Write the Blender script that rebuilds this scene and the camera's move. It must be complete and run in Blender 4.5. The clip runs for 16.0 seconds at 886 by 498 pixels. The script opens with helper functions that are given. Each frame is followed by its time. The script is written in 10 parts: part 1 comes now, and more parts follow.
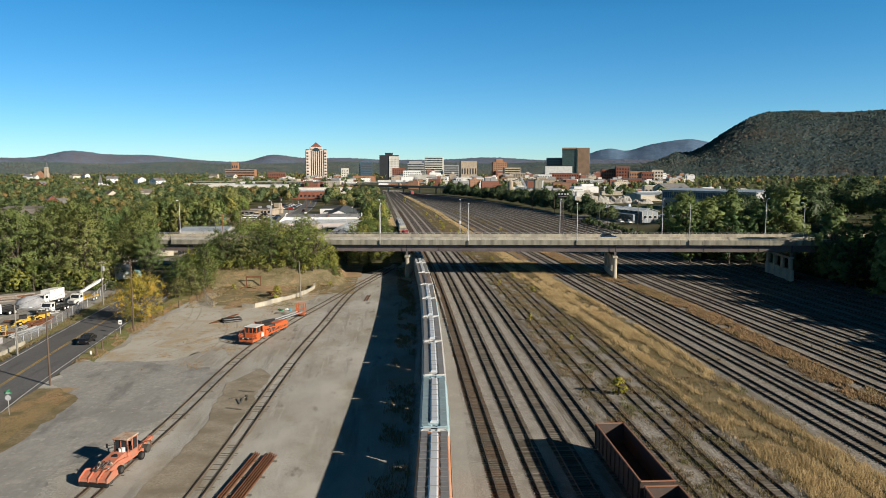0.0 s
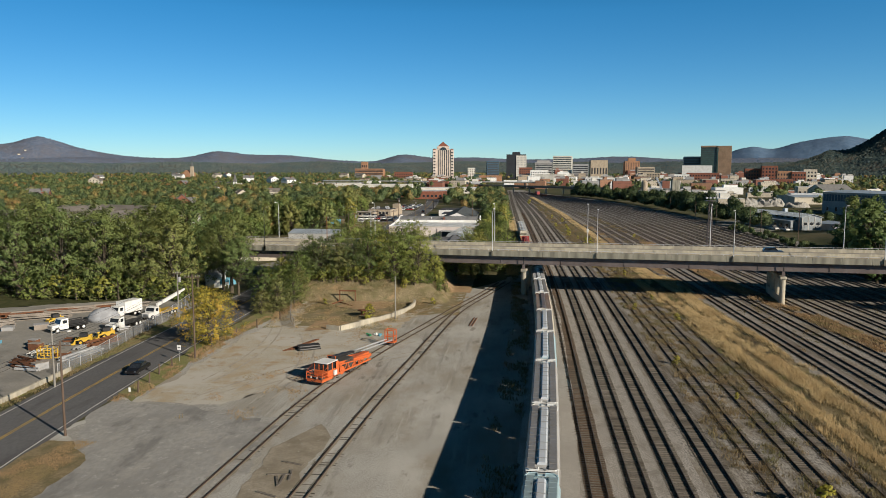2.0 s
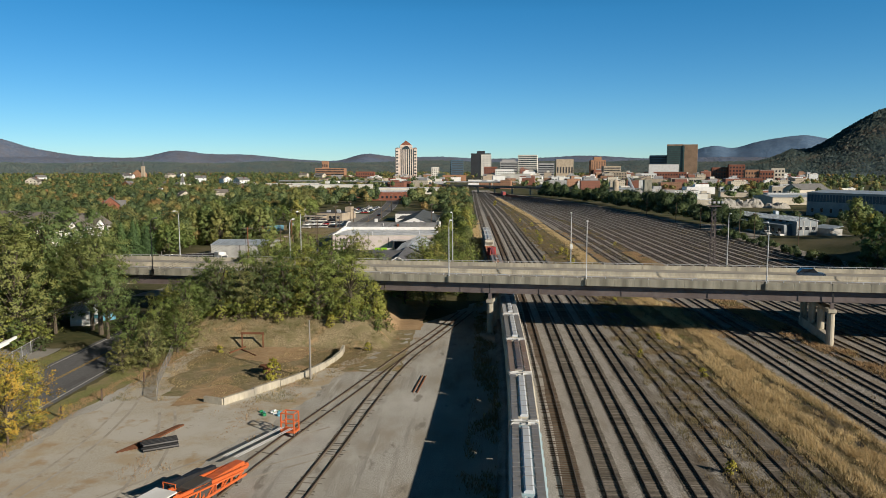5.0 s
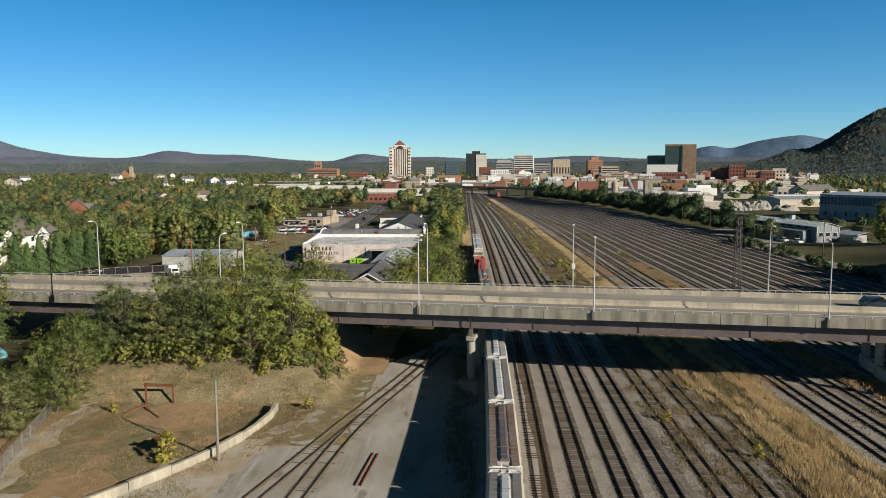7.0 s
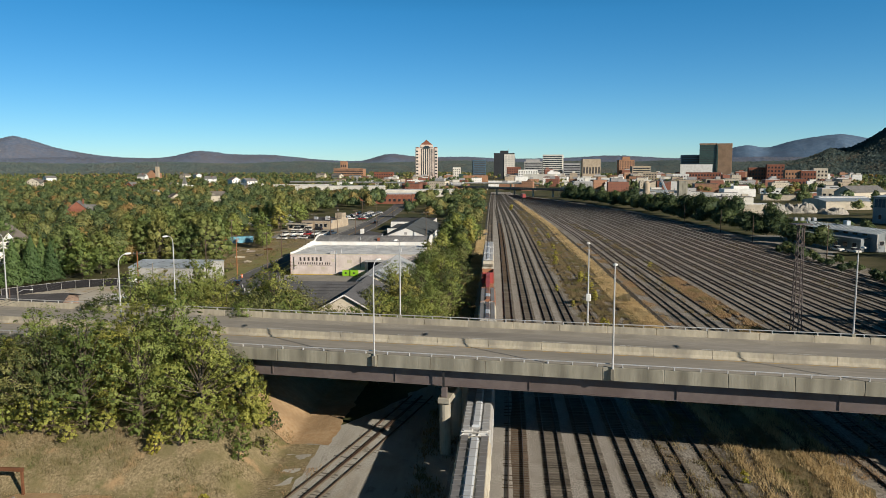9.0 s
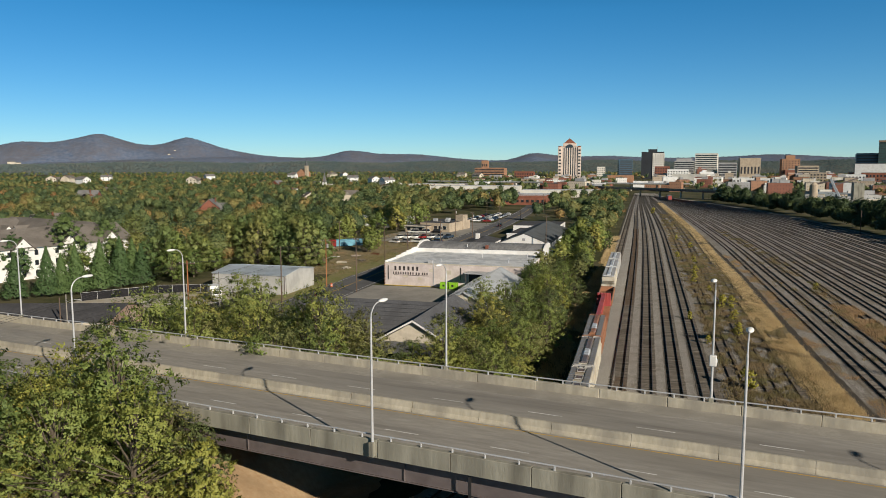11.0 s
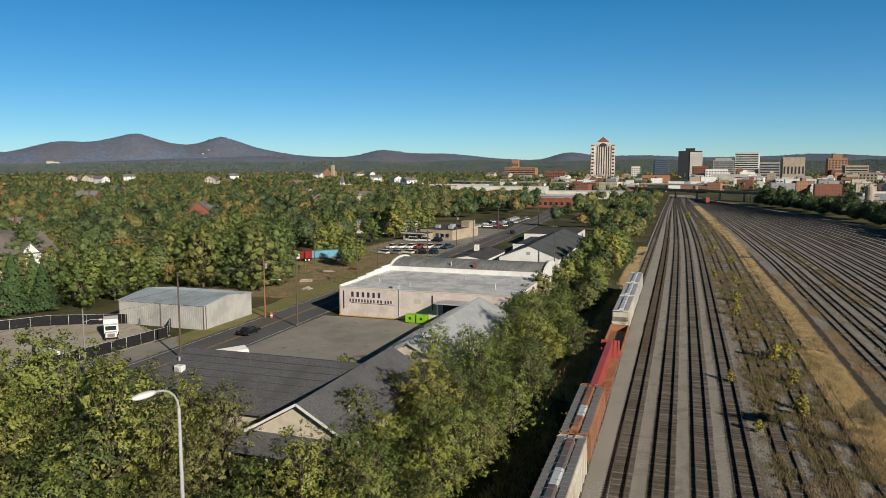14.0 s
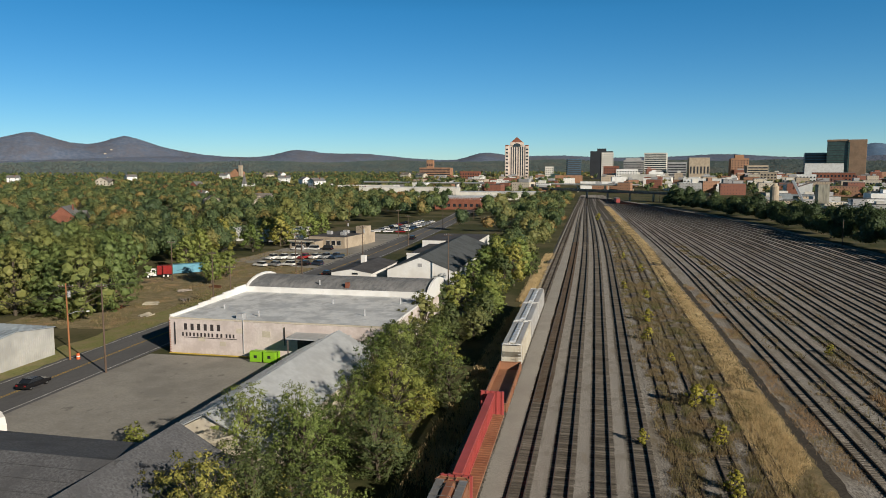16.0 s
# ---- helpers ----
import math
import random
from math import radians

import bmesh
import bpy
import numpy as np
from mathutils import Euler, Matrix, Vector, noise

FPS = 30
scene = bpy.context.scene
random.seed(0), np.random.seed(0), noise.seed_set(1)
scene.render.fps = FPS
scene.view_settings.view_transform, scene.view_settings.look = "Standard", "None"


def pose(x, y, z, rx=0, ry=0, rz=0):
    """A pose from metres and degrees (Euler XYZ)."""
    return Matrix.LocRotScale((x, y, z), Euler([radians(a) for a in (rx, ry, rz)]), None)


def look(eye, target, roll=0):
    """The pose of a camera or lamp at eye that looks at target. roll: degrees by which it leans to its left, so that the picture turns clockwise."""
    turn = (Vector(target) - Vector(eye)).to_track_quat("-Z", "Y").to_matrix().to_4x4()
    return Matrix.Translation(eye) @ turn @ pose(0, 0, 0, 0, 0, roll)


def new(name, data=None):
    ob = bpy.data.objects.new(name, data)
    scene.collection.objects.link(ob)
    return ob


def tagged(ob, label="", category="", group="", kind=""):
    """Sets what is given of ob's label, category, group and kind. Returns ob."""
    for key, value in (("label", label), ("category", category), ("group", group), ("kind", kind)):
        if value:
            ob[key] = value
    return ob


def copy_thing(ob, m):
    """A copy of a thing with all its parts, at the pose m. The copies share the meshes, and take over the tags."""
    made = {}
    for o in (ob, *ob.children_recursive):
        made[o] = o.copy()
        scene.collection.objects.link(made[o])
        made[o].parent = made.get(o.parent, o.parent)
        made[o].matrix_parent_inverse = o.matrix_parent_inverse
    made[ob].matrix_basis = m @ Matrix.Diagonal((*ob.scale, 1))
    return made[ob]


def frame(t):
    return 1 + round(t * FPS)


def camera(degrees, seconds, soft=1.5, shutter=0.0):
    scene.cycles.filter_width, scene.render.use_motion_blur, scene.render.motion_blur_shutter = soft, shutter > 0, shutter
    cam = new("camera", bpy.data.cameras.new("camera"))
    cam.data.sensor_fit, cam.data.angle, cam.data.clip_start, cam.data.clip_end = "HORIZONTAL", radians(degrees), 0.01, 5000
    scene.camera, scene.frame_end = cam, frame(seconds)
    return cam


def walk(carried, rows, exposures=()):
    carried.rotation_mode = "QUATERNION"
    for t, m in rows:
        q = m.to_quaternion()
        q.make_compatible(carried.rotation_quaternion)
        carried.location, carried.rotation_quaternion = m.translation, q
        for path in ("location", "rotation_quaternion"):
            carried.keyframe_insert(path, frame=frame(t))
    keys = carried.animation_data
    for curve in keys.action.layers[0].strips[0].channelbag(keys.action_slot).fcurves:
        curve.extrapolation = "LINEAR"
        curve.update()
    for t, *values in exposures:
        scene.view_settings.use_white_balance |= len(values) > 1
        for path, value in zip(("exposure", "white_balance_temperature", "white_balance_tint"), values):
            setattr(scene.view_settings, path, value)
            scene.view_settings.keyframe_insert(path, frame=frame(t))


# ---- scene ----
cam = camera(62.7, 16.0, soft=0.6)
METRES, EYE, TILT, LEAN, TURN = 229.0, 30.6, 0.0, 1.66, -5.0
ROWS = [
    (0.0, 0.0, 0.0, 0.0, 0.19, -6.4, -1.68),
    (0.5, 0.0011, 0.0318, -0.0002, 4.64, -6.54, -1.68),
    (1.0, 0.0034, 0.0634, -0.0002, 9.99, -6.7, -1.64),
    (1.5, 0.0042, 0.0949, -0.0003, 10.2, -6.72, -1.65),
    (2.0, 0.0037, 0.1263, -0.0003, 10.21, -6.73, -1.64),
    (2.5, 0.0022, 0.1576, -0.0005, 10.15, -6.74, -1.64),
    (3.0, 0.0001, 0.1887, -0.0007, 10.17, -6.76, -1.62),
    (3.5, -0.0023, 0.2197, -0.001, 10.12, -6.76, -1.6),
    (4.0, -0.0048, 0.2508, -0.0014, 8.56, -6.72, -1.59),
    (6.5, -0.0108, 0.41, -0.0016, 7.17, -6.69, -1.54),
    (7.0, -0.0083, 0.4417, -0.0013, 7.18, -6.67, -1.54),
    (7.5, -0.0051, 0.4733, -0.0012, 7.2, -6.67, -1.53),
    (8.0, -0.0014, 0.5048, -0.0009, 7.5, -6.68, -1.51),
    (8.5, 0.0024, 0.5365, -0.0008, 8.19, -6.71, -1.54),
    (9.0, 0.0066, 0.5683, -0.0011, 9.55, -6.74, -1.51),
    (9.5, 0.011, 0.5991, -0.0009, 12.07, -6.82, -1.52),
    (12.0, 0.0202, 0.7521, -0.0018, 23.63, -7.18, -1.51),
    (12.5, 0.0179, 0.7827, -0.0018, 23.63, -7.19, -1.54),
    (13.0, 0.0156, 0.8132, -0.0016, 23.64, -7.2, -1.51),
    (13.5, 0.0136, 0.8440, -0.0016, 23.65, -7.2, -1.51),
    (14.0, 0.0117, 0.8747, -0.0015, 23.65, -7.2, -1.5),
    (14.5, 0.0104, 0.9053, -0.0012, 23.25, -7.18, -1.52),
    (15.0, 0.0088, 0.9362, -0.0014, 21.3, -7.13, -1.54),
    (15.5, 0.0079, 0.9665, -0.0016, 19.24, -7.08, -1.53),
    (16.0, 0.0074, 0.9973, -0.0019, 17.27, -7.01, -1.52),
]
walk(cam, [(t, pose(0, 0, EYE, TILT, LEAN, TURN) @ pose(METRES * x, METRES * y, METRES * z, 90 + pitch, roll, yaw)) for t, x, y, z, yaw, pitch, roll in ROWS],
     [(0.0, 0.52), (0.5, 0.42), (1.0, 0.32), (1.5, 0.28), (4.0, 0.28), (7.0, 0.34), (9.5, 0.31), (12.0, 0.11), (13.5, 0.12), (16.0, 0.14)])

# ---- daylight: a low sun behind the camera's right shoulder, clear sky ----
SUN_FROM, SUN_UP = 127.0, 23.0          # degrees clockwise from +y, degrees above the horizon
world = bpy.data.worlds.new("sky")
scene.world = world
world.use_nodes = True
wn = world.node_tree.nodes
sky = wn.new("ShaderNodeTexSky")
sky.sky_type, sky.sun_disc = "NISHITA", False
sky.sun_elevation, sky.sun_rotation = radians(SUN_UP), radians(SUN_FROM)
sky.altitude, sky.air_density, sky.dust_density, sky.ozone_density = 2500, 1.0, 0.0, 3.0
wn["Background"].inputs[1].default_value = 0.075
hue = wn.new("ShaderNodeHueSaturation")
hue.inputs["Saturation"].default_value = 1.12
tint = wn.new("ShaderNodeMixRGB")
tint.blend_type, tint.inputs[0].default_value = "MULTIPLY", 1.0
aim, split, high, shade = wn.new("ShaderNodeTexCoord"), wn.new("ShaderNodeSeparateXYZ"), wn.new("ShaderNodeMapRange"), wn.new("ShaderNodeMixRGB")
high.inputs[1].default_value, high.inputs[2].default_value = 0.0, 0.22
shade.inputs[1].default_value, shade.inputs[2].default_value = (0.75, 0.98, 1.12, 1), (0.32, 0.99, 1.14, 1)
world.node_tree.links.new(aim.outputs["Generated"], split.inputs[0])
world.node_tree.links.new(split.outputs["Z"], high.inputs[0])
world.node_tree.links.new(high.outputs[0], shade.inputs[0])
world.node_tree.links.new(shade.outputs[0], tint.inputs[2])
world.node_tree.links.new(hue.outputs[0], tint.inputs[1])
world.node_tree.links.new(sky.outputs[0], hue.inputs["Color"])
deep, zenith = wn.new("ShaderNodeMapRange"), wn.new("ShaderNodeMixRGB")
deep.inputs[1].default_value, deep.inputs[2].default_value = 0.2, 0.42
dusk = wn.new("ShaderNodeMixRGB")
dusk.inputs[1].default_value, dusk.inputs[2].default_value = (1, 1, 1, 1), (0.34, 0.23, 0.17, 1)
world.node_tree.links.new(deep.outputs[0], dusk.inputs[0])
zenith.blend_type, zenith.inputs[0].default_value = "MULTIPLY", 1.0
world.node_tree.links.new(split.outputs["Z"], deep.inputs[0])
world.node_tree.links.new(tint.outputs[0], zenith.inputs[1])
world.node_tree.links.new(dusk.outputs[0], zenith.inputs[2])
across, even, spread_sky = wn.new("ShaderNodeMapRange"), wn.new("ShaderNodeMixRGB"), wn.new("ShaderNodeMixRGB")
across.inputs[1].default_value, across.inputs[2].default_value = -0.6, 0.6
even.inputs[1].default_value, even.inputs[2].default_value = (0.89, 0.90, 0.91, 1), (1.14, 1.12, 1.10, 1)
spread_sky.blend_type, spread_sky.inputs[0].default_value = "MULTIPLY", 1.0
world.node_tree.links.new(split.outputs["X"], across.inputs[0])
world.node_tree.links.new(across.outputs[0], even.inputs[0])
world.node_tree.links.new(zenith.outputs[0], spread_sky.inputs[1])
world.node_tree.links.new(even.outputs[0], spread_sky.inputs[2])
world.node_tree.links.new(spread_sky.outputs[0], wn["Background"].inputs[0])
sun_data = bpy.data.lights.new("sun", "SUN")
sun_data.energy, sun_data.angle, sun_data.color = 5.0, radians(0.55), (1.0, 0.89, 0.74)
sun = new("sun", sun_data)
az, up = radians(SUN_FROM), radians(SUN_UP)
sun.matrix_world = look((200 * math.sin(az) * math.cos(up), 200 * math.cos(az) * math.cos(up), 200 * math.sin(up)), (0, 0, 0))

# ---- building helpers ----
class G:
    """Gathers vertices and faces of one mesh."""

    def __init__(self):
        self.v, self.f = [], []

    def add(self, vs, fs):
        n = len(self.v)
        self.v += [tuple(p) for p in vs]
        self.f += [tuple(i + n for i in q) for q in fs]
        return self

    def box(self, x0, x1, y0, y1, z0, z1, c=0.0):
        if c <= 0:
            vs = [(x, y, z) for z in (z0, z1) for x, y in ((x0, y0), (x1, y0), (x1, y1), (x0, y1))]
            return self.add(vs, [(3, 2, 1, 0), (4, 5, 6, 7), (0, 1, 5, 4), (1, 2, 6, 5), (2, 3, 7, 6), (3, 0, 4, 7)])
        c = min(c, (x1 - x0) * 0.45, (y1 - y0) * 0.45, (z1 - z0) * 0.45)
        ring = lambda i, z: [(x0 + i, y0 + c, z), (x0 + c, y0 + i, z), (x1 - c, y0 + i, z), (x1 - i, y0 + c, z),
                             (x1 - i, y1 - c, z), (x1 - c, y1 - i, z), (x0 + c, y1 - i, z), (x0 + i, y1 - c, z)]
        vs = ring(c, z0) + ring(0, z0 + c) + ring(0, z1 - c) + ring(c, z1)
        fs = [tuple(range(7, -1, -1)), tuple(range(24, 32))]
        for r in range(3):
            fs += [(r * 8 + k, r * 8 + (k + 1) % 8, r * 8 + 8 + (k + 1) % 8, r * 8 + 8 + k) for k in range(8)]
        return self.add(vs, fs)

    def bar(self, a, b, w, h=None, up=(0, 0, 1)):
        """A square bar from a to b."""
        h = w if h is None else h
        a, b = Vector(a), Vector(b)
        d = (b - a).normalized()
        s = d.cross(Vector(up))
        s = (s if s.length > 1e-4 else d.cross(Vector((0, 1, 0)))).normalized() * (w / 2)
        t = s.cross(d).normalized() * (h / 2)
        vs = [p + q for p in (a, b) for q in (-s - t, s - t, s + t, -s + t)]
        return self.add(vs, [(0, 1, 2, 3), (7, 6, 5, 4), (0, 4, 5, 1), (1, 5, 6, 2), (2, 6, 7, 3), (3, 7, 4, 0)])

    def cyl(self, a, b, r0, r1=None, n=8, caps=True):
        r1 = r0 if r1 is None else r1
        a, b = Vector(a), Vector(b)
        d = (b - a).normalized()
        s = d.cross(Vector((0, 0, 1)))
        s = (s if s.length > 1e-3 else Vector((1, 0, 0))).normalized()
        t = d.cross(s)
        k = len(self.v)
        for p, r in ((a, r0), (b, r1)):
            self.v += [tuple(p + (s * math.cos(q) + t * math.sin(q)) * r) for q in (2 * math.pi * i / n for i in range(n))]
        self.f += [(k + i, k + (i + 1) % n, k + n + (i + 1) % n, k + n + i) for i in range(n)]
        if caps:
            self.f += [tuple(range(k + n - 1, k - 1, -1)), tuple(range(k + n, k + 2 * n))]
        return self

    def tube(self, pts, r, n=6):
        """One bent tube through the points."""
        pts = [Vector(p) for p in pts]
        k, last = len(self.v), len(pts) - 1
        for i, p in enumerate(pts):
            d = ((pts[min(i + 1, last)] - p).normalized() + (p - pts[max(i - 1, 0)]).normalized()).normalized()
            s = d.cross(Vector((0, 0, 1)))
            s = (s if s.length > 1e-3 else Vector((1, 0, 0))).normalized()
            t = d.cross(s)
            self.v += [tuple(p + (s * math.cos(q) + t * math.sin(q)) * r) for q in (2 * math.pi * j / n for j in range(n))]
        self.f += [(k + i * n + j, k + i * n + (j + 1) % n, k + i * n + n + (j + 1) % n, k + i * n + n + j) for i in range(last) for j in range(n)]
        self.f += [tuple(range(k + n - 1, k - 1, -1)), tuple(range(k + last * n, k + last * n + n))]
        return self

    def prism(self, poly, y0, y1, axis="y"):
        """A polygon of (across, up) drawn along y (or x, or z as (x, y))."""
        put = {"y": lambda u, w, d: (u, d, w), "x": lambda u, w, d: (d, u, w), "z": lambda u, w, d: (u, w, d)}[axis]
        n = len(poly)
        vs = [put(u, w, y0) for u, w in poly] + [put(u, w, y1) for u, w in poly]
        return self.add(vs, [tuple(range(n - 1, -1, -1)), tuple(range(n, 2 * n))] + [(i, (i + 1) % n, n + (i + 1) % n, n + i) for i in range(n)])

    def ball(self, x, y, z, rx, ry, rz, n=10, m=6):
        k = len(self.v)
        for j in range(m + 1):
            a = math.pi * (j / m - 0.5)
            self.v += [(x + rx * math.cos(a) * math.cos(2 * math.pi * i / n), y + ry * math.cos(a) * math.sin(2 * math.pi * i / n), z + rz * math.sin(a)) for i in range(n)]
        self.f += [(k + j * n + i, k + j * n + (i + 1) % n, k + j * n + n + (i + 1) % n, k + j * n + n + i) for j in range(m) for i in range(n)]
        return self

    def turn(self, m):
        self.v = [tuple(m @ Vector(p)) for p in self.v]
        return self

    def mesh(self, name, smooth=False):
        me = bpy.data.meshes.new(name)
        me.from_pydata(self.v, [], self.f)
        b = bmesh.new()
        b.from_mesh(me)
        bmesh.ops.recalc_face_normals(b, faces=b.faces)
        b.to_mesh(me)
        b.free()
        if smooth:
            me.shade_smooth()
        return me


def part(name, g, material, parent=None, label="", m=None, smooth=False):
    """One mesh object, under a thing or a part when a parent is given."""
    me = g if isinstance(g, bpy.types.Mesh) else g.mesh(name, smooth)
    if not me.materials:
        me.materials.append(material)
    ob = new(name, me)
    ob.parent = parent
    if m is not None:
        ob.matrix_basis = m
    return tagged(ob, label)


def thing(name, label, category, m=None, group="", kind=""):
    ob = new(name)
    ob.empty_display_size = 0.5
    if m is not None:
        ob.matrix_basis = m
    return tagged(ob, label, category, group, kind)


def quads(name, corners, material, parent=None, label="", normals=None, tone=None):
    """One mesh of many loose faces: an array (n, corners, 3)."""
    n, c = len(corners), corners.shape[1]
    me = bpy.data.meshes.new(name)
    me.vertices.add(n * c)
    me.vertices.foreach_set("co", np.asarray(corners, np.float32).ravel())
    me.loops.add(n * c)
    me.loops.foreach_set("vertex_index", np.arange(n * c, dtype=np.int32))
    me.polygons.add(n)
    me.polygons.foreach_set("loop_start", np.arange(0, n * c, c, dtype=np.int32))
    me.update(calc_edges=True)
    if normals is not None:
        me.polygons.foreach_set("use_smooth", np.ones(n, bool))
        me.normals_split_custom_set(np.repeat(np.asarray(normals, np.float32), c, 0))
    if tone is not None:
        me.attributes.new("tone", "FLOAT", "FACE").data.foreach_set("value", np.asarray(tone, np.float32))
    me.materials.append(material)
    ob = new(name, me)
    ob.parent = parent
    return tagged(ob, label)


def smooth_line(knots, at):
    """A soft curve through knots (s, value), read at the places given."""
    ks, vs = np.array([k[0] for k in knots], float), np.array([k[1] for k in knots], float)
    m = np.gradient(vs, ks)
    at = np.asarray(at, float)
    i = np.clip(np.searchsorted(ks, at) - 1, 0, len(ks) - 2)
    h = ks[i + 1] - ks[i]
    u = (at - ks[i]) / h
    out = (2 * u**3 - 3 * u**2 + 1) * vs[i] + (u**3 - 2 * u**2 + u) * h * m[i] + (3 * u**2 - 2 * u**3) * vs[i + 1] + (u**3 - u**2) * h * m[i + 1]
    out = np.where(at < ks[0], vs[0] + (at - ks[0]) * m[0], out)
    return np.where(at > ks[-1], vs[-1] + (at - ks[-1]) * m[-1], out)


# ---- materials ----
def stuff(name, c1, c2, size=0.3, rough=0.8, bump=0.3, metal=0.0, coarse=6.0, c3=None, per="", spread=0.25, patch=0.5, stretch=(1, 1, 1), glow=0.0, through_light=0.0, grain=0.18):
    """Two tones mixed by fine grain, a third in coarse patches; per: 'object' or 'island' for pieces that differ."""
    ma = bpy.data.materials.new(name)
    ma.use_nodes = True
    nt, L = ma.node_tree.nodes, ma.node_tree.links.new
    b = nt["Principled BSDF"]
    co = nt.new("ShaderNodeTexCoord")
    mp = nt.new("ShaderNodeMapping")
    mp.inputs["Scale"].default_value = stretch
    L(co.outputs["Object"], mp.inputs["Vector"])
    fine = nt.new("ShaderNodeTexNoise")
    fine.inputs["Scale"].default_value, fine.inputs["Detail"].default_value, fine.inputs["Roughness"].default_value = 1.0 / size, 5.0, 0.65
    L(mp.outputs[0], fine.inputs["Vector"])
    big = nt.new("ShaderNodeTexNoise")
    big.inputs["Scale"].default_value, big.inputs["Detail"].default_value, big.inputs["Roughness"].default_value = 1.0 / coarse, 4.0, 0.6
    L(mp.outputs[0], big.inputs["Vector"])
    r1 = nt.new("ShaderNodeMapRange")
    r1.inputs[1].default_value, r1.inputs[2].default_value = 0.5 - grain, 0.5 + grain
    L(fine.outputs["Fac"], r1.inputs[0])
    mix = nt.new("ShaderNodeMixRGB")
    mix.inputs[1].default_value, mix.inputs[2].default_value = (*c1, 1), (*c2, 1)
    L(r1.outputs[0], mix.inputs[0])
    r2 = nt.new("ShaderNodeMapRange")
    r2.inputs[1].default_value, r2.inputs[2].default_value = patch - 0.06, patch + 0.12
    L(big.outputs["Fac"], r2.inputs[0])
    mix2 = nt.new("ShaderNodeMixRGB")
    c3 = c3 or tuple(0.72 * (p + q) / 2 for p, q in zip(c1, c2))
    mix2.inputs[2].default_value = (*c3, 1)
    L(mix.outputs[0], mix2.inputs[1])
    mul = nt.new("ShaderNodeMath")
    mul.operation = "MULTIPLY"
    mul.inputs[1].default_value = 0.75
    L(r2.outputs[0], mul.inputs[0])
    L(mul.outputs[0], mix2.inputs[0])
    out = mix2.outputs[0]
    if per:
        info = nt.new("ShaderNodeObjectInfo" if per == "object" else "ShaderNodeNewGeometry")
        rnd = info.outputs["Random" if per == "object" else "Random Per Island"]
        rr = nt.new("ShaderNodeMapRange")
        rr.inputs[3].default_value, rr.inputs[4].default_value = 1 - spread, 1 + spread
        L(rnd, rr.inputs[0])
        hsv = nt.new("ShaderNodeHueSaturation")
        L(rr.outputs[0], hsv.inputs["Value"])
        L(out, hsv.inputs["Color"])
        out = hsv.outputs[0]
    L(out, b.inputs["Base Color"])
    b.inputs["Metallic"].default_value = metal
    if rough > 0.8:
        b.inputs["Specular IOR Level"].default_value = 0.15
    ro = nt.new("ShaderNodeMapRange")
    ro.inputs[3].default_value, ro.inputs[4].default_value = max(0.03, rough - 0.1), min(1.0, rough + 0.1)
    L(big.outputs["Fac"], ro.inputs[0])
    L(ro.outputs[0], b.inputs["Roughness"])
    if bump:
        bp = nt.new("ShaderNodeBump")
        bp.inputs["Strength"].default_value, bp.inputs["Distance"].default_value = bump, size * 0.3
        L(fine.outputs["Fac"], bp.inputs["Height"])
        L(bp.outputs[0], b.inputs["Normal"])
    if glow:
        b.inputs["Emission Strength"].default_value = glow
        L(out, b.inputs["Emission Color"])
    if through_light:
        tr = nt.new("ShaderNodeBsdfTranslucent")
        L(out, tr.inputs[0])
        ms = nt.new("ShaderNodeMixShader")
        ms.inputs[0].default_value = through_light
        L(b.outputs[0], ms.inputs[1])
        L(tr.outputs[0], ms.inputs[2])
        L(ms.outputs[0], nt["Material Output"].inputs[0])
    return ma


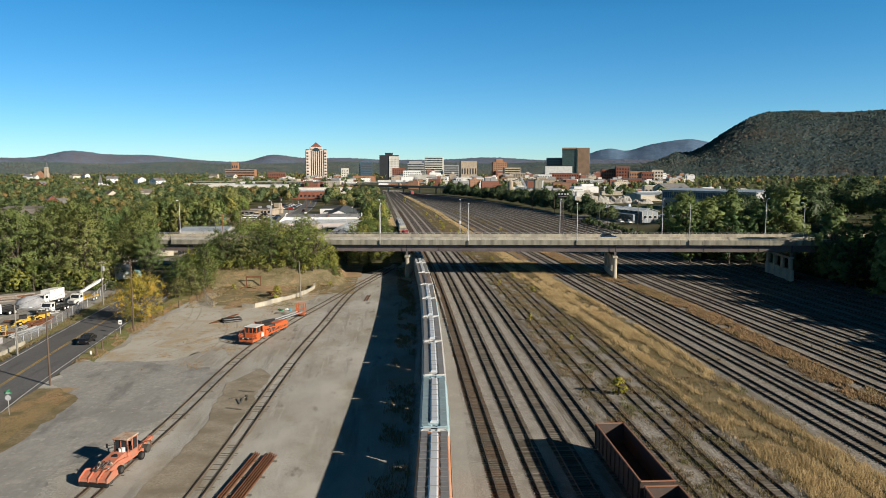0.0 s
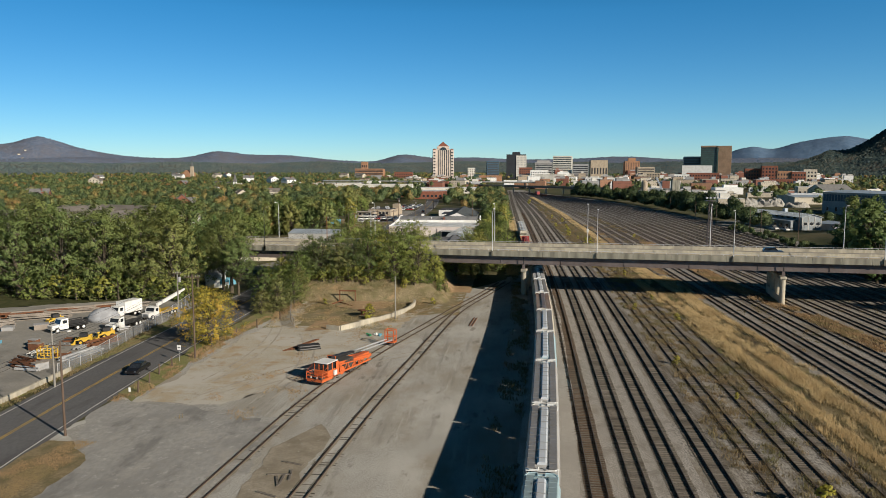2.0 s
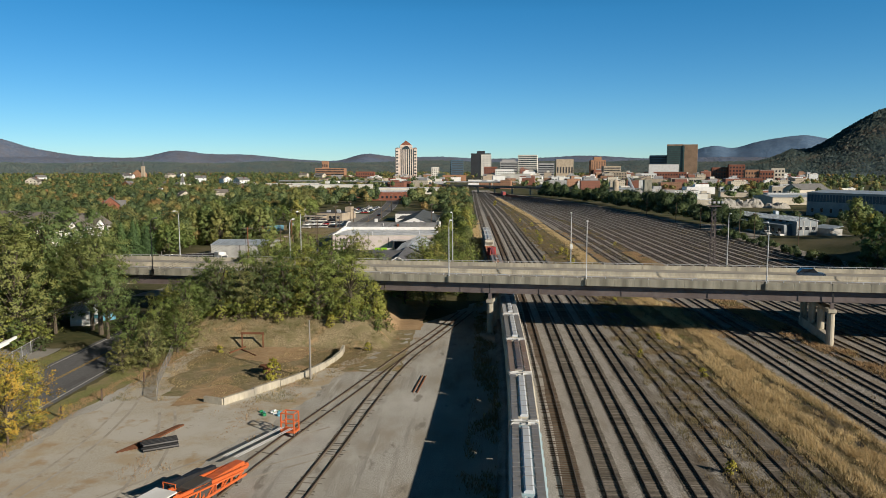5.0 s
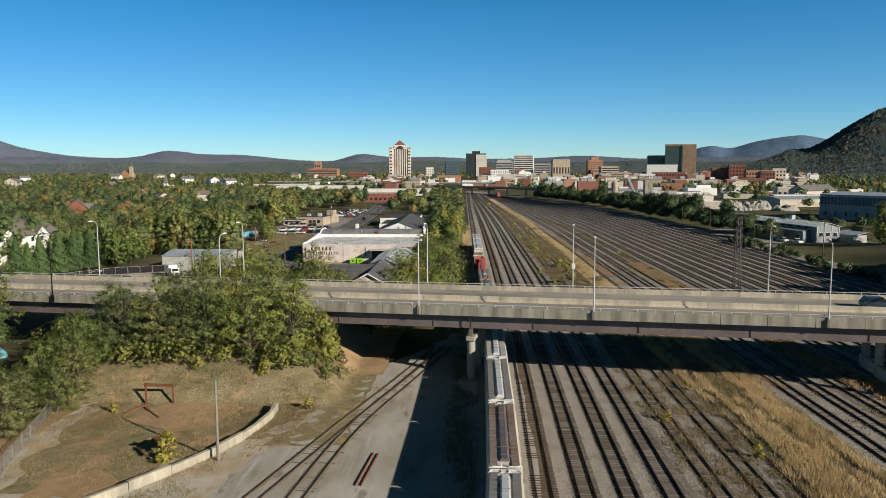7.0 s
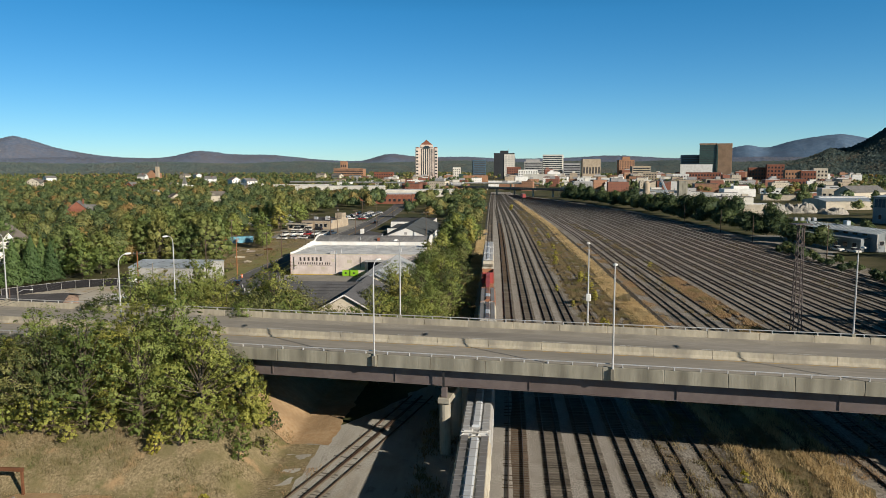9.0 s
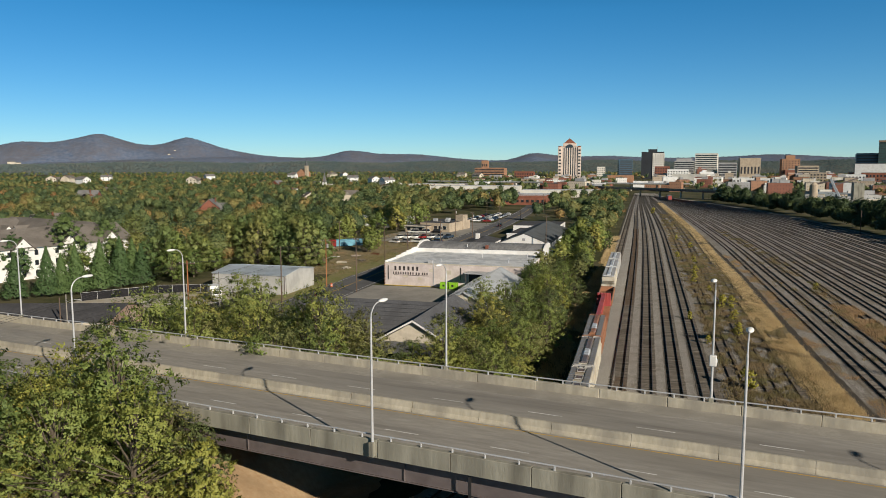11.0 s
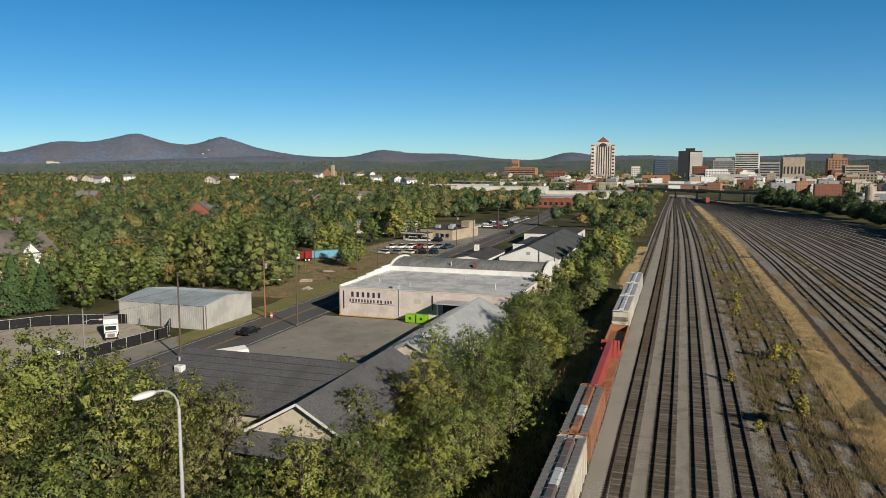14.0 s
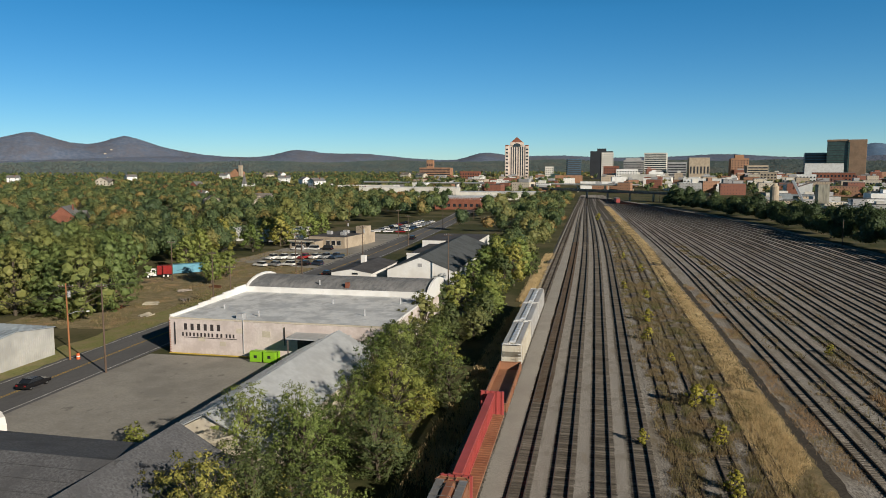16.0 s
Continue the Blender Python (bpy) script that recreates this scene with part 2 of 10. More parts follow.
def leaf_stuff(name, tones, hue_by="object", size=9.0):
    """Leaves: tones from green to autumn, one choice per tree (by object or by place), each leaf a little different."""
    ma = bpy.data.materials.new(name)
    ma.use_nodes = True
    nt, L = ma.node_tree.nodes, ma.node_tree.links.new
    b = nt["Principled BSDF"]
    if hue_by == "tree":
        tone = nt.new("ShaderNodeAttribute")
        tone.attribute_name = "tone"
        pick = tone.outputs["Fac"]
    elif hue_by == "object":
        pick = nt.new("ShaderNodeObjectInfo").outputs["Random"]
    else:
        co = nt.new("ShaderNodeTexCoord")
        vo = nt.new("ShaderNodeTexVoronoi")
        vo.inputs["Scale"].default_value = 1.0 / size
        mp = nt.new("ShaderNodeMapping")
        mp.inputs["Scale"].default_value = (1, 1, 0.05)
        L(co.outputs["Object"], mp.inputs["Vector"])
        L(mp.outputs[0], vo.inputs["Vector"])
        sp = nt.new("ShaderNodeSeparateColor")
        L(vo.outputs["Color"], sp.inputs[0])
        pick = sp.outputs[0]
    isl = nt.new("ShaderNodeNewGeometry").outputs["Random Per Island"]
    add = nt.new("ShaderNodeMath")
    add.operation = "MULTIPLY_ADD"
    add.inputs[1].default_value, add.inputs[2].default_value = 0.2, -0.1
    L(isl, add.inputs[0])
    s = nt.new("ShaderNodeMath")
    s.operation = "ADD"
    L(add.outputs[0], s.inputs[0])
    L(pick, s.inputs[1])
    ramp = nt.new("ShaderNodeValToRGB")
    el = ramp.color_ramp.elements
    for i, c in enumerate(tones):
        e = el[i] if i < 2 else el.new(1.0)
        e.position, e.color = i / (len(tones) - 1), (*c, 1)
    L(s.outputs[0], ramp.inputs[0])
    rr = nt.new("ShaderNodeMapRange")
    rr.inputs[3].default_value, rr.inputs[4].default_value = 0.84, 1.14
    L(isl, rr.inputs[0])
    hsv = nt.new("ShaderNodeHueSaturation")
    L(rr.outputs[0], hsv.inputs["Value"])
    L(ramp.outputs[0], hsv.inputs["Color"])
    L(hsv.outputs[0], b.inputs["Base Color"])
    b.inputs["Roughness"].default_value = 0.6
    b.inputs["Specular IOR Level"].default_value = 0.3
    tr = nt.new("ShaderNodeBsdfTranslucent")
    L(hsv.outputs[0], tr.inputs[0])
    ms = nt.new("ShaderNodeMixShader")
    ms.inputs[0].default_value = 0.24
    L(b.outputs[0], ms.inputs[1])
    L(tr.outputs[0], ms.inputs[2])
    L(ms.outputs[0], nt["Material Output"].inputs[0])
    return ma

M_GROUND = stuff("suburb_ground", (0.035, 0.045, 0.016), (0.075, 0.075, 0.032), 1.2, 0.95, 0.3, coarse=25, c3=(0.14, 0.12, 0.07), per="")
M_GRAVEL = stuff("gravel_lot", (0.255, 0.248, 0.226), (0.485, 0.472, 0.432), 0.13, 0.95, 0.5, coarse=7, c3=(0.285, 0.265, 0.222), patch=0.5, stretch=(1, 0.5, 1), grain=0.16)
M_DIRT = stuff("dry_dirt", (0.345, 0.315, 0.26), (0.485, 0.455, 0.385), 0.13, 0.95, 0.5, coarse=5, c3=(0.38, 0.30, 0.19), patch=0.53, grain=0.16)
M_TRACKDIRT = stuff("oily_dirt", (0.235, 0.205, 0.155), (0.36, 0.32, 0.255), 0.25, 0.95, 0.4, coarse=4, c3=(0.19, 0.162, 0.118))
M_ENTRY = stuff("smooth_grey_entry_asphalt", (0.262, 0.258, 0.243), (0.345, 0.338, 0.318), 0.3, 0.92, 0.3, coarse=5, c3=(0.225, 0.221, 0.21), stretch=(0.6, 0.35, 1))
M_TIEBED = stuff("fouled_ballast", (0.075, 0.066, 0.055), (0.215, 0.196, 0.168), 0.16, 0.95, 0.8, coarse=3, c3=(0.09, 0.075, 0.055), stretch=(1, 0.5, 1))
M_PALEBED = stuff("fresh_pale_ballast", (0.230, 0.216, 0.193), (0.460, 0.437, 0.396), 0.12, 0.95, 0.8, coarse=9, c3=(0.294, 0.276, 0.248), grain=0.14)
M_ORANGE_DIRT = stuff("orange_clay", (0.327, 0.214, 0.117), (0.417, 0.306, 0.186), 0.6, 0.95, 0.4, coarse=5)
M_BALLAST = stuff("grey_ballast", (0.165, 0.153, 0.138), (0.45, 0.422, 0.382), 0.14, 0.95, 1.0, coarse=1.6, c3=(0.206, 0.190, 0.166), patch=0.54, stretch=(1, 0.6, 1), grain=0.14)
M_BALLAST_OLD = stuff("old_yard_ballast", (0.136, 0.127, 0.115), (0.410, 0.384, 0.344), 0.2, 0.95, 1.0, coarse=2.4, c3=(0.205, 0.182, 0.145), patch=0.53, stretch=(1, 0.4, 1), grain=0.14)
M_CINDER = stuff("black_cinder_path", (0.045, 0.039, 0.033), (0.10, 0.088, 0.072), 0.3, 0.95, 0.6, coarse=4)
M_DRYTURF = stuff("dry_turf", (0.150, 0.120, 0.070), (0.300, 0.240, 0.140), 0.3, 0.95, 0.6, coarse=3, c3=(0.125, 0.112, 0.056))
M_VERGE = stuff("verge_turf", (0.12, 0.14, 0.045), (0.25, 0.24, 0.10), 0.3, 0.95, 0.5, coarse=4, c3=(0.26, 0.21, 0.12))
M_ASPHALT = stuff("road_asphalt", (0.101, 0.102, 0.109), (0.155, 0.155, 0.155), 0.2, 0.9, 0.3, coarse=10, c3=(0.093, 0.093, 0.096), stretch=(1, 0.3, 1))
M_LOT = stuff("worn_lot_asphalt", (0.245, 0.237, 0.216), (0.325, 0.312, 0.284), 0.3, 0.92, 0.3, coarse=8, c3=(0.21, 0.203, 0.185))
M_CONC = stuff("weathered_concrete", (0.37, 0.34, 0.265), (0.50, 0.46, 0.37), 0.5, 0.9, 0.25, coarse=3, c3=(0.25, 0.235, 0.20), stretch=(1, 1, 0.35))
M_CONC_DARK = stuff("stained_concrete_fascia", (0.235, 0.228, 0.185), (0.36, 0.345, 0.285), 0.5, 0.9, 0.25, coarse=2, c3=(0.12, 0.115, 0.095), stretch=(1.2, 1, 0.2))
M_DECK = stuff("bridge_deck_concrete", (0.27, 0.256, 0.228), (0.355, 0.337, 0.303), 0.4, 0.9, 0.2, coarse=6, c3=(0.235, 0.223, 0.20), stretch=(0.2, 1, 1))
M_SHOULDER = stuff("shoulder_concrete", (0.29, 0.275, 0.24), (0.37, 0.35, 0.31), 0.5, 0.9, 0.2, coarse=4)
M_STEEL_BROWN = stuff("brown_painted_girder", (0.115, 0.095, 0.095), (0.15, 0.125, 0.12), 1.0, 0.6, 0.1, coarse=5, c3=(0.09, 0.07, 0.065))
M_GALV = stuff("galvanised_steel", (0.50, 0.51, 0.52), (0.62, 0.63, 0.64), 0.3, 0.45, 0.05, metal=0.3)
M_RAIL = stuff("rusty_rail", (0.045, 0.027, 0.018), (0.078, 0.048, 0.033), 0.3, 0.7, 0.2, coarse=4)
M_RAILTOP = stuff("worn_rail_head", (0.10, 0.085, 0.075), (0.17, 0.15, 0.13), 0.3, 0.5, 0.0, metal=0.4)
M_SLEEPER = stuff("old_timber_sleeper", (0.100, 0.088, 0.074), (0.205, 0.184, 0.158), 0.15, 0.95, 0.6, coarse=1.5, per="object", spread=0.5, stretch=(0.3, 1, 1))
M_SLEEPERS = stuff("old_timber_sleepers", (0.100, 0.088, 0.074), (0.205, 0.184, 0.158), 0.15, 0.95, 0.6, coarse=1.5, per="island", spread=0.5, stretch=(0.3, 1, 1))
M_SLEEPERS_BROWN = stuff("brown_sleepers", (0.082, 0.057, 0.039), (0.139, 0.100, 0.072), 0.15, 0.95, 0.6, coarse=1.5, per="island", spread=0.3)
M_BARK = stuff("bark", (0.07, 0.055, 0.04), (0.14, 0.12, 0.09), 0.2, 0.95, 0.6, stretch=(1, 1, 0.3))
M_WHITE = stuff("white_paint", (0.70, 0.70, 0.68), (0.80, 0.80, 0.78), 0.5, 0.5, 0.05, coarse=4, c3=(0.62, 0.61, 0.58))
M_LINE_W = stuff("worn_white_line", (0.55, 0.55, 0.52), (0.72, 0.72, 0.70), 0.2, 0.8, 0.1, coarse=2, c3=(0.35, 0.35, 0.33))
M_LINE_Y = stuff("worn_yellow_line", (0.42, 0.27, 0.04), (0.52, 0.34, 0.06), 0.2, 0.8, 0.1, coarse=2, c3=(0.28, 0.20, 0.06))
M_GLASS = stuff("dark_glass", (0.015, 0.02, 0.025), (0.03, 0.035, 0.045), 2.0, 0.12, 0.0)
M_GLASS.node_tree.nodes["Principled BSDF"].inputs["Specular IOR Level"].default_value = 0.8
M_BLACK = stuff("black_paint", (0.015, 0.015, 0.016), (0.03, 0.03, 0.032), 0.5, 0.5, 0.05)
M_RUBBER = stuff("tyre_rubber", (0.018, 0.018, 0.018), (0.035, 0.034, 0.033), 0.2, 0.9, 0.2)
M_GREYROOF = stuff("grey_shingle_roof", (0.14, 0.14, 0.14), (0.22, 0.215, 0.21), 0.3, 0.95, 0.3, coarse=3)
M_CHARCOAL = stuff("charcoal_shingles", (0.070, 0.072, 0.079), (0.160, 0.164, 0.175), 0.22, 0.9, 0.6, coarse=4, c3=(0.085, 0.087, 0.094), stretch=(1, 1, 1))
M_BRICK = stuff("red_brick", (0.194, 0.076, 0.051), (0.275, 0.116, 0.079), 0.4, 0.9, 0.3, coarse=4)
M_BRICK2 = stuff("orange_brick", (0.32, 0.17, 0.10), (0.42, 0.24, 0.15), 0.5, 0.9, 0.3, coarse=6)
M_CREAM = stuff("cream_wall", (0.50, 0.45, 0.36), (0.60, 0.55, 0.46), 0.6, 0.85, 0.15, coarse=4)
M_TAN = stuff("tan_wall", (0.38, 0.31, 0.23), (0.46, 0.39, 0.30), 0.6, 0.85, 0.15, coarse=4)
M_BROWN_STONE = stuff("brown_panel", (0.25, 0.165, 0.105), (0.30, 0.20, 0.13), 3.0, 0.7, 0.05, coarse=15)
M_PINK = stuff("pink_stone", (0.575, 0.474, 0.409), (0.667, 0.563, 0.488), 3.0, 0.7, 0.05, coarse=20)
M_GREYWALL = stuff("grey_wall", (0.30, 0.30, 0.30), (0.40, 0.40, 0.40), 0.8, 0.8, 0.1, coarse=6)
M_STEELROOF = stuff("pale_blue_steel_roof", (0.34, 0.39, 0.43), (0.42, 0.47, 0.51), 0.8, 0.45, 0.05, metal=0.2, coarse=4)
M_BLUEGLASS = stuff("blue_glass", (0.05, 0.09, 0.13), (0.08, 0.13, 0.18), 4.0, 0.15, 0.0)
M_GREENGLASS = stuff("green_glass", (0.04, 0.075, 0.07), (0.07, 0.11, 0.10), 4.0, 0.15, 0.0)
GREENS = [(0.108, 0.152, 0.042), (0.135, 0.186, 0.049), (0.158, 0.212, 0.054), (0.185, 0.236, 0.060), (0.215, 0.270, 0.073), (0.238, 0.287, 0.078), (0.255, 0.290, 0.075), (0.285, 0.300, 0.076), (0.360, 0.330, 0.082)]
M_LEAF = leaf_stuff("broad_leaves", GREENS)
M_LEAF_DULL = leaf_stuff("olive_leaves", [(0.090, 0.120, 0.045), (0.112, 0.144, 0.051), (0.138, 0.166, 0.058), (0.188, 0.203, 0.073), (0.228, 0.228, 0.078)])
M_LEAF_YELLOW = leaf_stuff("yellow_leaves", [(0.27, 0.265, 0.055), (0.40, 0.33, 0.055), (0.50, 0.37, 0.055), (0.54, 0.34, 0.06)], "place", 1.7)
M_LEAF_LIME = leaf_stuff("lime_leaves", [(0.224, 0.266, 0.065), (0.295, 0.313, 0.071), (0.366, 0.348, 0.077)])
M_LEAF_DARK = leaf_stuff("dark_leaves", [(0.053, 0.100, 0.041), (0.082, 0.141, 0.049), (0.119, 0.184, 0.060)])
M_WOODS = leaf_stuff("far_leaves", [(0.064, 0.098, 0.046), (0.098, 0.140, 0.058), (0.132, 0.174, 0.066), (0.168, 0.200, 0.074), (0.208, 0.218, 0.078), (0.254, 0.228, 0.080), (0.300, 0.214, 0.080), (0.310, 0.172, 0.076)], "tree")
M_WOODS_DARK = leaf_stuff("hedge_leaves", [(0.045, 0.072, 0.033), (0.065, 0.098, 0.040), (0.090, 0.122, 0.045), (0.14, 0.15, 0.052)], "tree")
# green and autumn leaves, blued in the tones to carry haze
M_HILL_TREES = leaf_stuff("hill_trees_hazed", [(0.038, 0.066, 0.072), (0.052, 0.082, 0.082), (0.068, 0.096, 0.086), (0.088, 0.098, 0.082), (0.108, 0.090, 0.072)], "tree")
# far mountain leaves: the blue of distant haze is put into the tones
M_MOUNTAIN_TREES = leaf_stuff("mountain_trees_hazed", [(0.080, 0.116, 0.182), (0.096, 0.130, 0.190), (0.114, 0.140, 0.186), (0.138, 0.142, 0.172)], "tree")
M_LEAF_TALL = leaf_stuff("tall_tree_leaves", [(0.122, 0.176, 0.060), (0.155, 0.210, 0.068), (0.196, 0.232, 0.072), (0.236, 0.238, 0.074)])
M_SHRUB = leaf_stuff("shrub_leaves", [(0.30, 0.33, 0.065), (0.40, 0.385, 0.07), (0.48, 0.42, 0.08)], "place", 3.0)
M_GRASS_TAN = leaf_stuff("tan_grass", [(0.440, 0.330, 0.172), (0.610, 0.478, 0.265), (0.510, 0.380, 0.198)], "place", 5.0)
M_GRASS_RED = leaf_stuff("reddish_grass", [(0.33, 0.23, 0.125), (0.40, 0.27, 0.15), (0.28, 0.225, 0.11)], "place", 4.0)
M_WEEDS = leaf_stuff("weeds", [(0.236, 0.172, 0.093), (0.180, 0.160, 0.070), (0.272, 0.200, 0.115), (0.145, 0.148, 0.056)], "place", 4.0)
# haze painted into the mountain's base colour as blue
M_MOUNTAIN = stuff("far_mountain_woods_hazed", (0.084, 0.118, 0.186), (0.150, 0.176, 0.238), 20.0, 1.0, 0.7, coarse=170, c3=(0.118, 0.116, 0.134), grain=0.14)
# slope colour blued the same way, haze included
M_HILL = stuff("near_hill_woods_hazed", (0.040, 0.066, 0.076), (0.078, 0.102, 0.102), 14.0, 1.0, 0.9, coarse=60, c3=(0.070, 0.058, 0.044), patch=0.57, grain=0.1)
# strongest painted haze: the farthest ridge is coloured blue outright
M_MOUNTAIN_FAR = stuff("farthest_ridge_hazed", (0.085, 0.150, 0.245), (0.125, 0.190, 0.280), 26.0, 1.0, 0.4, coarse=200, c3=(0.076, 0.118, 0.19), grain=0.16)

# green hills, greyed with blue in the colour for the haze before them
M_GREEN_HILL = stuff("green_hill_woods_hazed", (0.054, 0.082, 0.094), (0.104, 0.128, 0.126), 16.0, 1.0, 0.8, coarse=90, c3=(0.092, 0.090, 0.078), grain=0.12)
M_GREEN_HILL_TREES = leaf_stuff("green_hill_trees_hazed", [(0.054, 0.086, 0.094), (0.072, 0.104, 0.104), (0.092, 0.116, 0.106), (0.114, 0.116, 0.102)], "tree")
# rust stain, deepened towards black to add to the shadow beside each rail
M_RUST_RAILSHADE = stuff("rust_and_rail_shade_ballast", (0.040, 0.031, 0.024), (0.095, 0.075, 0.058), 0.15, 0.95, 0.6, coarse=3)
M_WEEDGROUND = stuff("dry_weedy_soil", (0.16, 0.13, 0.075), (0.33, 0.27, 0.165), 0.25, 0.95, 0.8, coarse=2.5, c3=(0.17, 0.15, 0.075), grain=0.13)
M_FRINGE = stuff("gravel_over_asphalt", (0.25, 0.243, 0.223), (0.42, 0.41, 0.38), 0.35, 0.95, 0.5, coarse=2.2, c3=(0.265, 0.255, 0.23))
M_TYRE_TRACK = stuff("compacted_wheel_track", (0.32, 0.297, 0.255), (0.47, 0.437, 0.38), 0.25, 0.95, 0.5, coarse=2, c3=(0.29, 0.262, 0.215))

M_RUBBLE = stuff("crushed_concrete", (0.19, 0.185, 0.17), (0.40, 0.39, 0.36), 0.5, 0.95, 1.0, coarse=3, c3=(0.38, 0.36, 0.32), grain=0.1)
M_GREYBLUE = stuff("grey_blue_cladding", (0.19, 0.225, 0.25), (0.25, 0.285, 0.31), 0.8, 0.6, 0.05, coarse=5)


def blotch(ma, colour, size, start, full, amount=0.8, stretch=(1, 1, 1), detail=6.0):
    """Adds irregular patches of another tone to a surface."""
    nt, L = ma.node_tree.nodes, ma.node_tree.links.new
    base = nt["Principled BSDF"].inputs["Base Color"]
    before = base.links[0].from_socket
    co, mp, no, rg, mx = (nt.new(k) for k in ("ShaderNodeTexCoord", "ShaderNodeMapping", "ShaderNodeTexNoise", "ShaderNodeMapRange", "ShaderNodeMixRGB"))
    mp.inputs["Scale"].default_value = stretch
    mp.inputs["Location"].default_value = (size * 3.1, size * 1.7, 0)
    L(co.outputs["Object"], mp.inputs["Vector"])
    L(mp.outputs[0], no.inputs["Vector"])
    no.inputs["Scale"].default_value, no.inputs["Detail"].default_value, no.inputs["Roughness"].default_value = 1.0 / size, detail, 0.65
    L(no.outputs["Fac"], rg.inputs[0])
    rg.inputs[1].default_value, rg.inputs[2].default_value, rg.inputs[4].default_value = start, full, amount
    L(rg.outputs[0], mx.inputs[0])
    L(before, mx.inputs[1])
    mx.inputs[2].default_value = (*colour, 1)
    L(mx.outputs[0], base)


blotch(M_GRAVEL, (0.28, 0.240, 0.18), 9, 0.52, 0.64, 0.65, (1, 0.5, 1))
blotch(M_GRAVEL, (0.20, 0.190, 0.168), 1.6, 0.54, 0.66, 0.55, (1, 0.07, 1))
blotch(M_GRAVEL, (0.52, 0.51, 0.475), 1.1, 0.58, 0.70, 0.5, (1, 0.09, 1))
blotch(M_GRAVEL, (0.49, 0.48, 0.445), 13, 0.50, 0.64, 0.7, (1, 0.6, 1))
blotch(M_GRAVEL, (0.17, 0.155, 0.13), 2.2, 0.60, 0.68, 0.7, (1, 0.35, 1))
blotch(M_DIRT, (0.47, 0.45, 0.40), 11, 0.48, 0.58, 0.85)
blotch(M_DIRT, (0.34, 0.245, 0.14), 4, 0.56, 0.66, 0.75)
blotch(M_DIRT, (0.20, 0.165, 0.11), 1.6, 0.62, 0.70, 0.7)
blotch(M_ENTRY, (0.42, 0.41, 0.385), 1.0, 0.58, 0.66, 0.6)
blotch(M_ENTRY, (0.165, 0.162, 0.155), 3.5, 0.53, 0.64, 0.7, (0.8, 0.3, 1))
blotch(M_ENTRY, (0.37, 0.355, 0.325), 6, 0.54, 0.66, 0.6)
blotch(M_LOT, (0.34, 0.322, 0.285), 8, 0.54, 0.68, 0.6)
blotch(M_LOT, (0.12, 0.115, 0.105), 2.5, 0.62, 0.70, 0.6)
blotch(M_BALLAST_OLD, (0.085, 0.068, 0.05), 3.2, 0.52, 0.64, 0.7, (1, 0.06, 1))
blotch(M_BALLAST_OLD, (0.17, 0.135, 0.085), 5, 0.54, 0.66, 0.65, (1, 0.4, 1))
blotch(M_BALLAST, (0.20, 0.17, 0.13), 2.5, 0.58, 0.68, 0.6, (1, 0.25, 1))
blotch(M_WEEDGROUND, (0.38, 0.26, 0.145), 6, 0.55, 0.64, 0.75)
blotch(M_WEEDGROUND, (0.12, 0.125, 0.05), 3, 0.56, 0.66, 0.7)
blotch(M_DECK, (0.14, 0.13, 0.118), 2.5, 0.55, 0.70, 0.5, (0.06, 1, 1))
blotch(M_ASPHALT, (0.075, 0.074, 0.072), 3, 0.56, 0.68, 0.6, (1, 0.15, 1))
blotch(M_CINDER, (0.16, 0.14, 0.10), 3, 0.56, 0.66, 0.6)

# ---- the land ----
LOW = -0.42            # ground level left of the main line
BED = 0.0              # ballast top under the main line and yard


def rise(x, y):
    """Height of the ground: flat, with the bridge's abutment mounds, the wooded bank beyond the yard and low hills far off."""
    h = LOW
    u, v = (x + 30) / 19.0, (y - 213 - 0.165 * (-30 - x) * 0) / 21.0
    d = max(abs(u) ** 2.4, abs(v) ** 2.4)
    if d < 1:
        h += 6.0 * (1 - d) ** 0.8 * (1 if y < 222 else 0.9)
    if x > 128 and y < 400:
        h += 11 * min(1, (x - 128) / 22.0) * min(1, max(0, (400 - y) / 130.0))
    return h


def sheet(name, poly, z, material, label, jitter=0.0, step=4.0, seed=0):
    """A flat piece of ground with an uneven edge."""
    pts, step = [], min(step, 0.7)
    for (ax, ay), (bx, by) in zip(poly, poly[1:] + poly[:1]):
        run = math.hypot(bx - ax, by - ay)
        n = max(1, int(run / step)) if jitter else 1
        for k in range(n):
            q = k / n
            x, y = ax + (bx - ax) * q, ay + (by - ay) * q
            j = jitter * sum(a * noise.noise(Vector((x / w, y / w, seed * 3.3 + w))) for a, w in ((1.8, 5.0), (1.0, 1.7), (0.5, 0.7))) * min(1, 4 * q, 4 * (1 - q)) * min(1, run / 14) / run if jitter else 0
            pts.append((x + (by - ay) * j, y - (bx - ax) * j, z))
    b = bmesh.new()
    f = b.faces.new([b.verts.new(p) for p in pts])
    if f.calc_area() and f.normal.z < 0:
        f.normal_flip()
    bmesh.ops.triangulate(b, faces=b.faces)
    me = bpy.data.meshes.new(name)
    b.normal_update()
    for f in b.faces:
        if f.normal.z < 0:
            f.normal_flip()
    b.to_mesh(me)
    b.free()
    me.materials.append(material)
    return tagged(new(name, me), label, "ground", kind="structure")


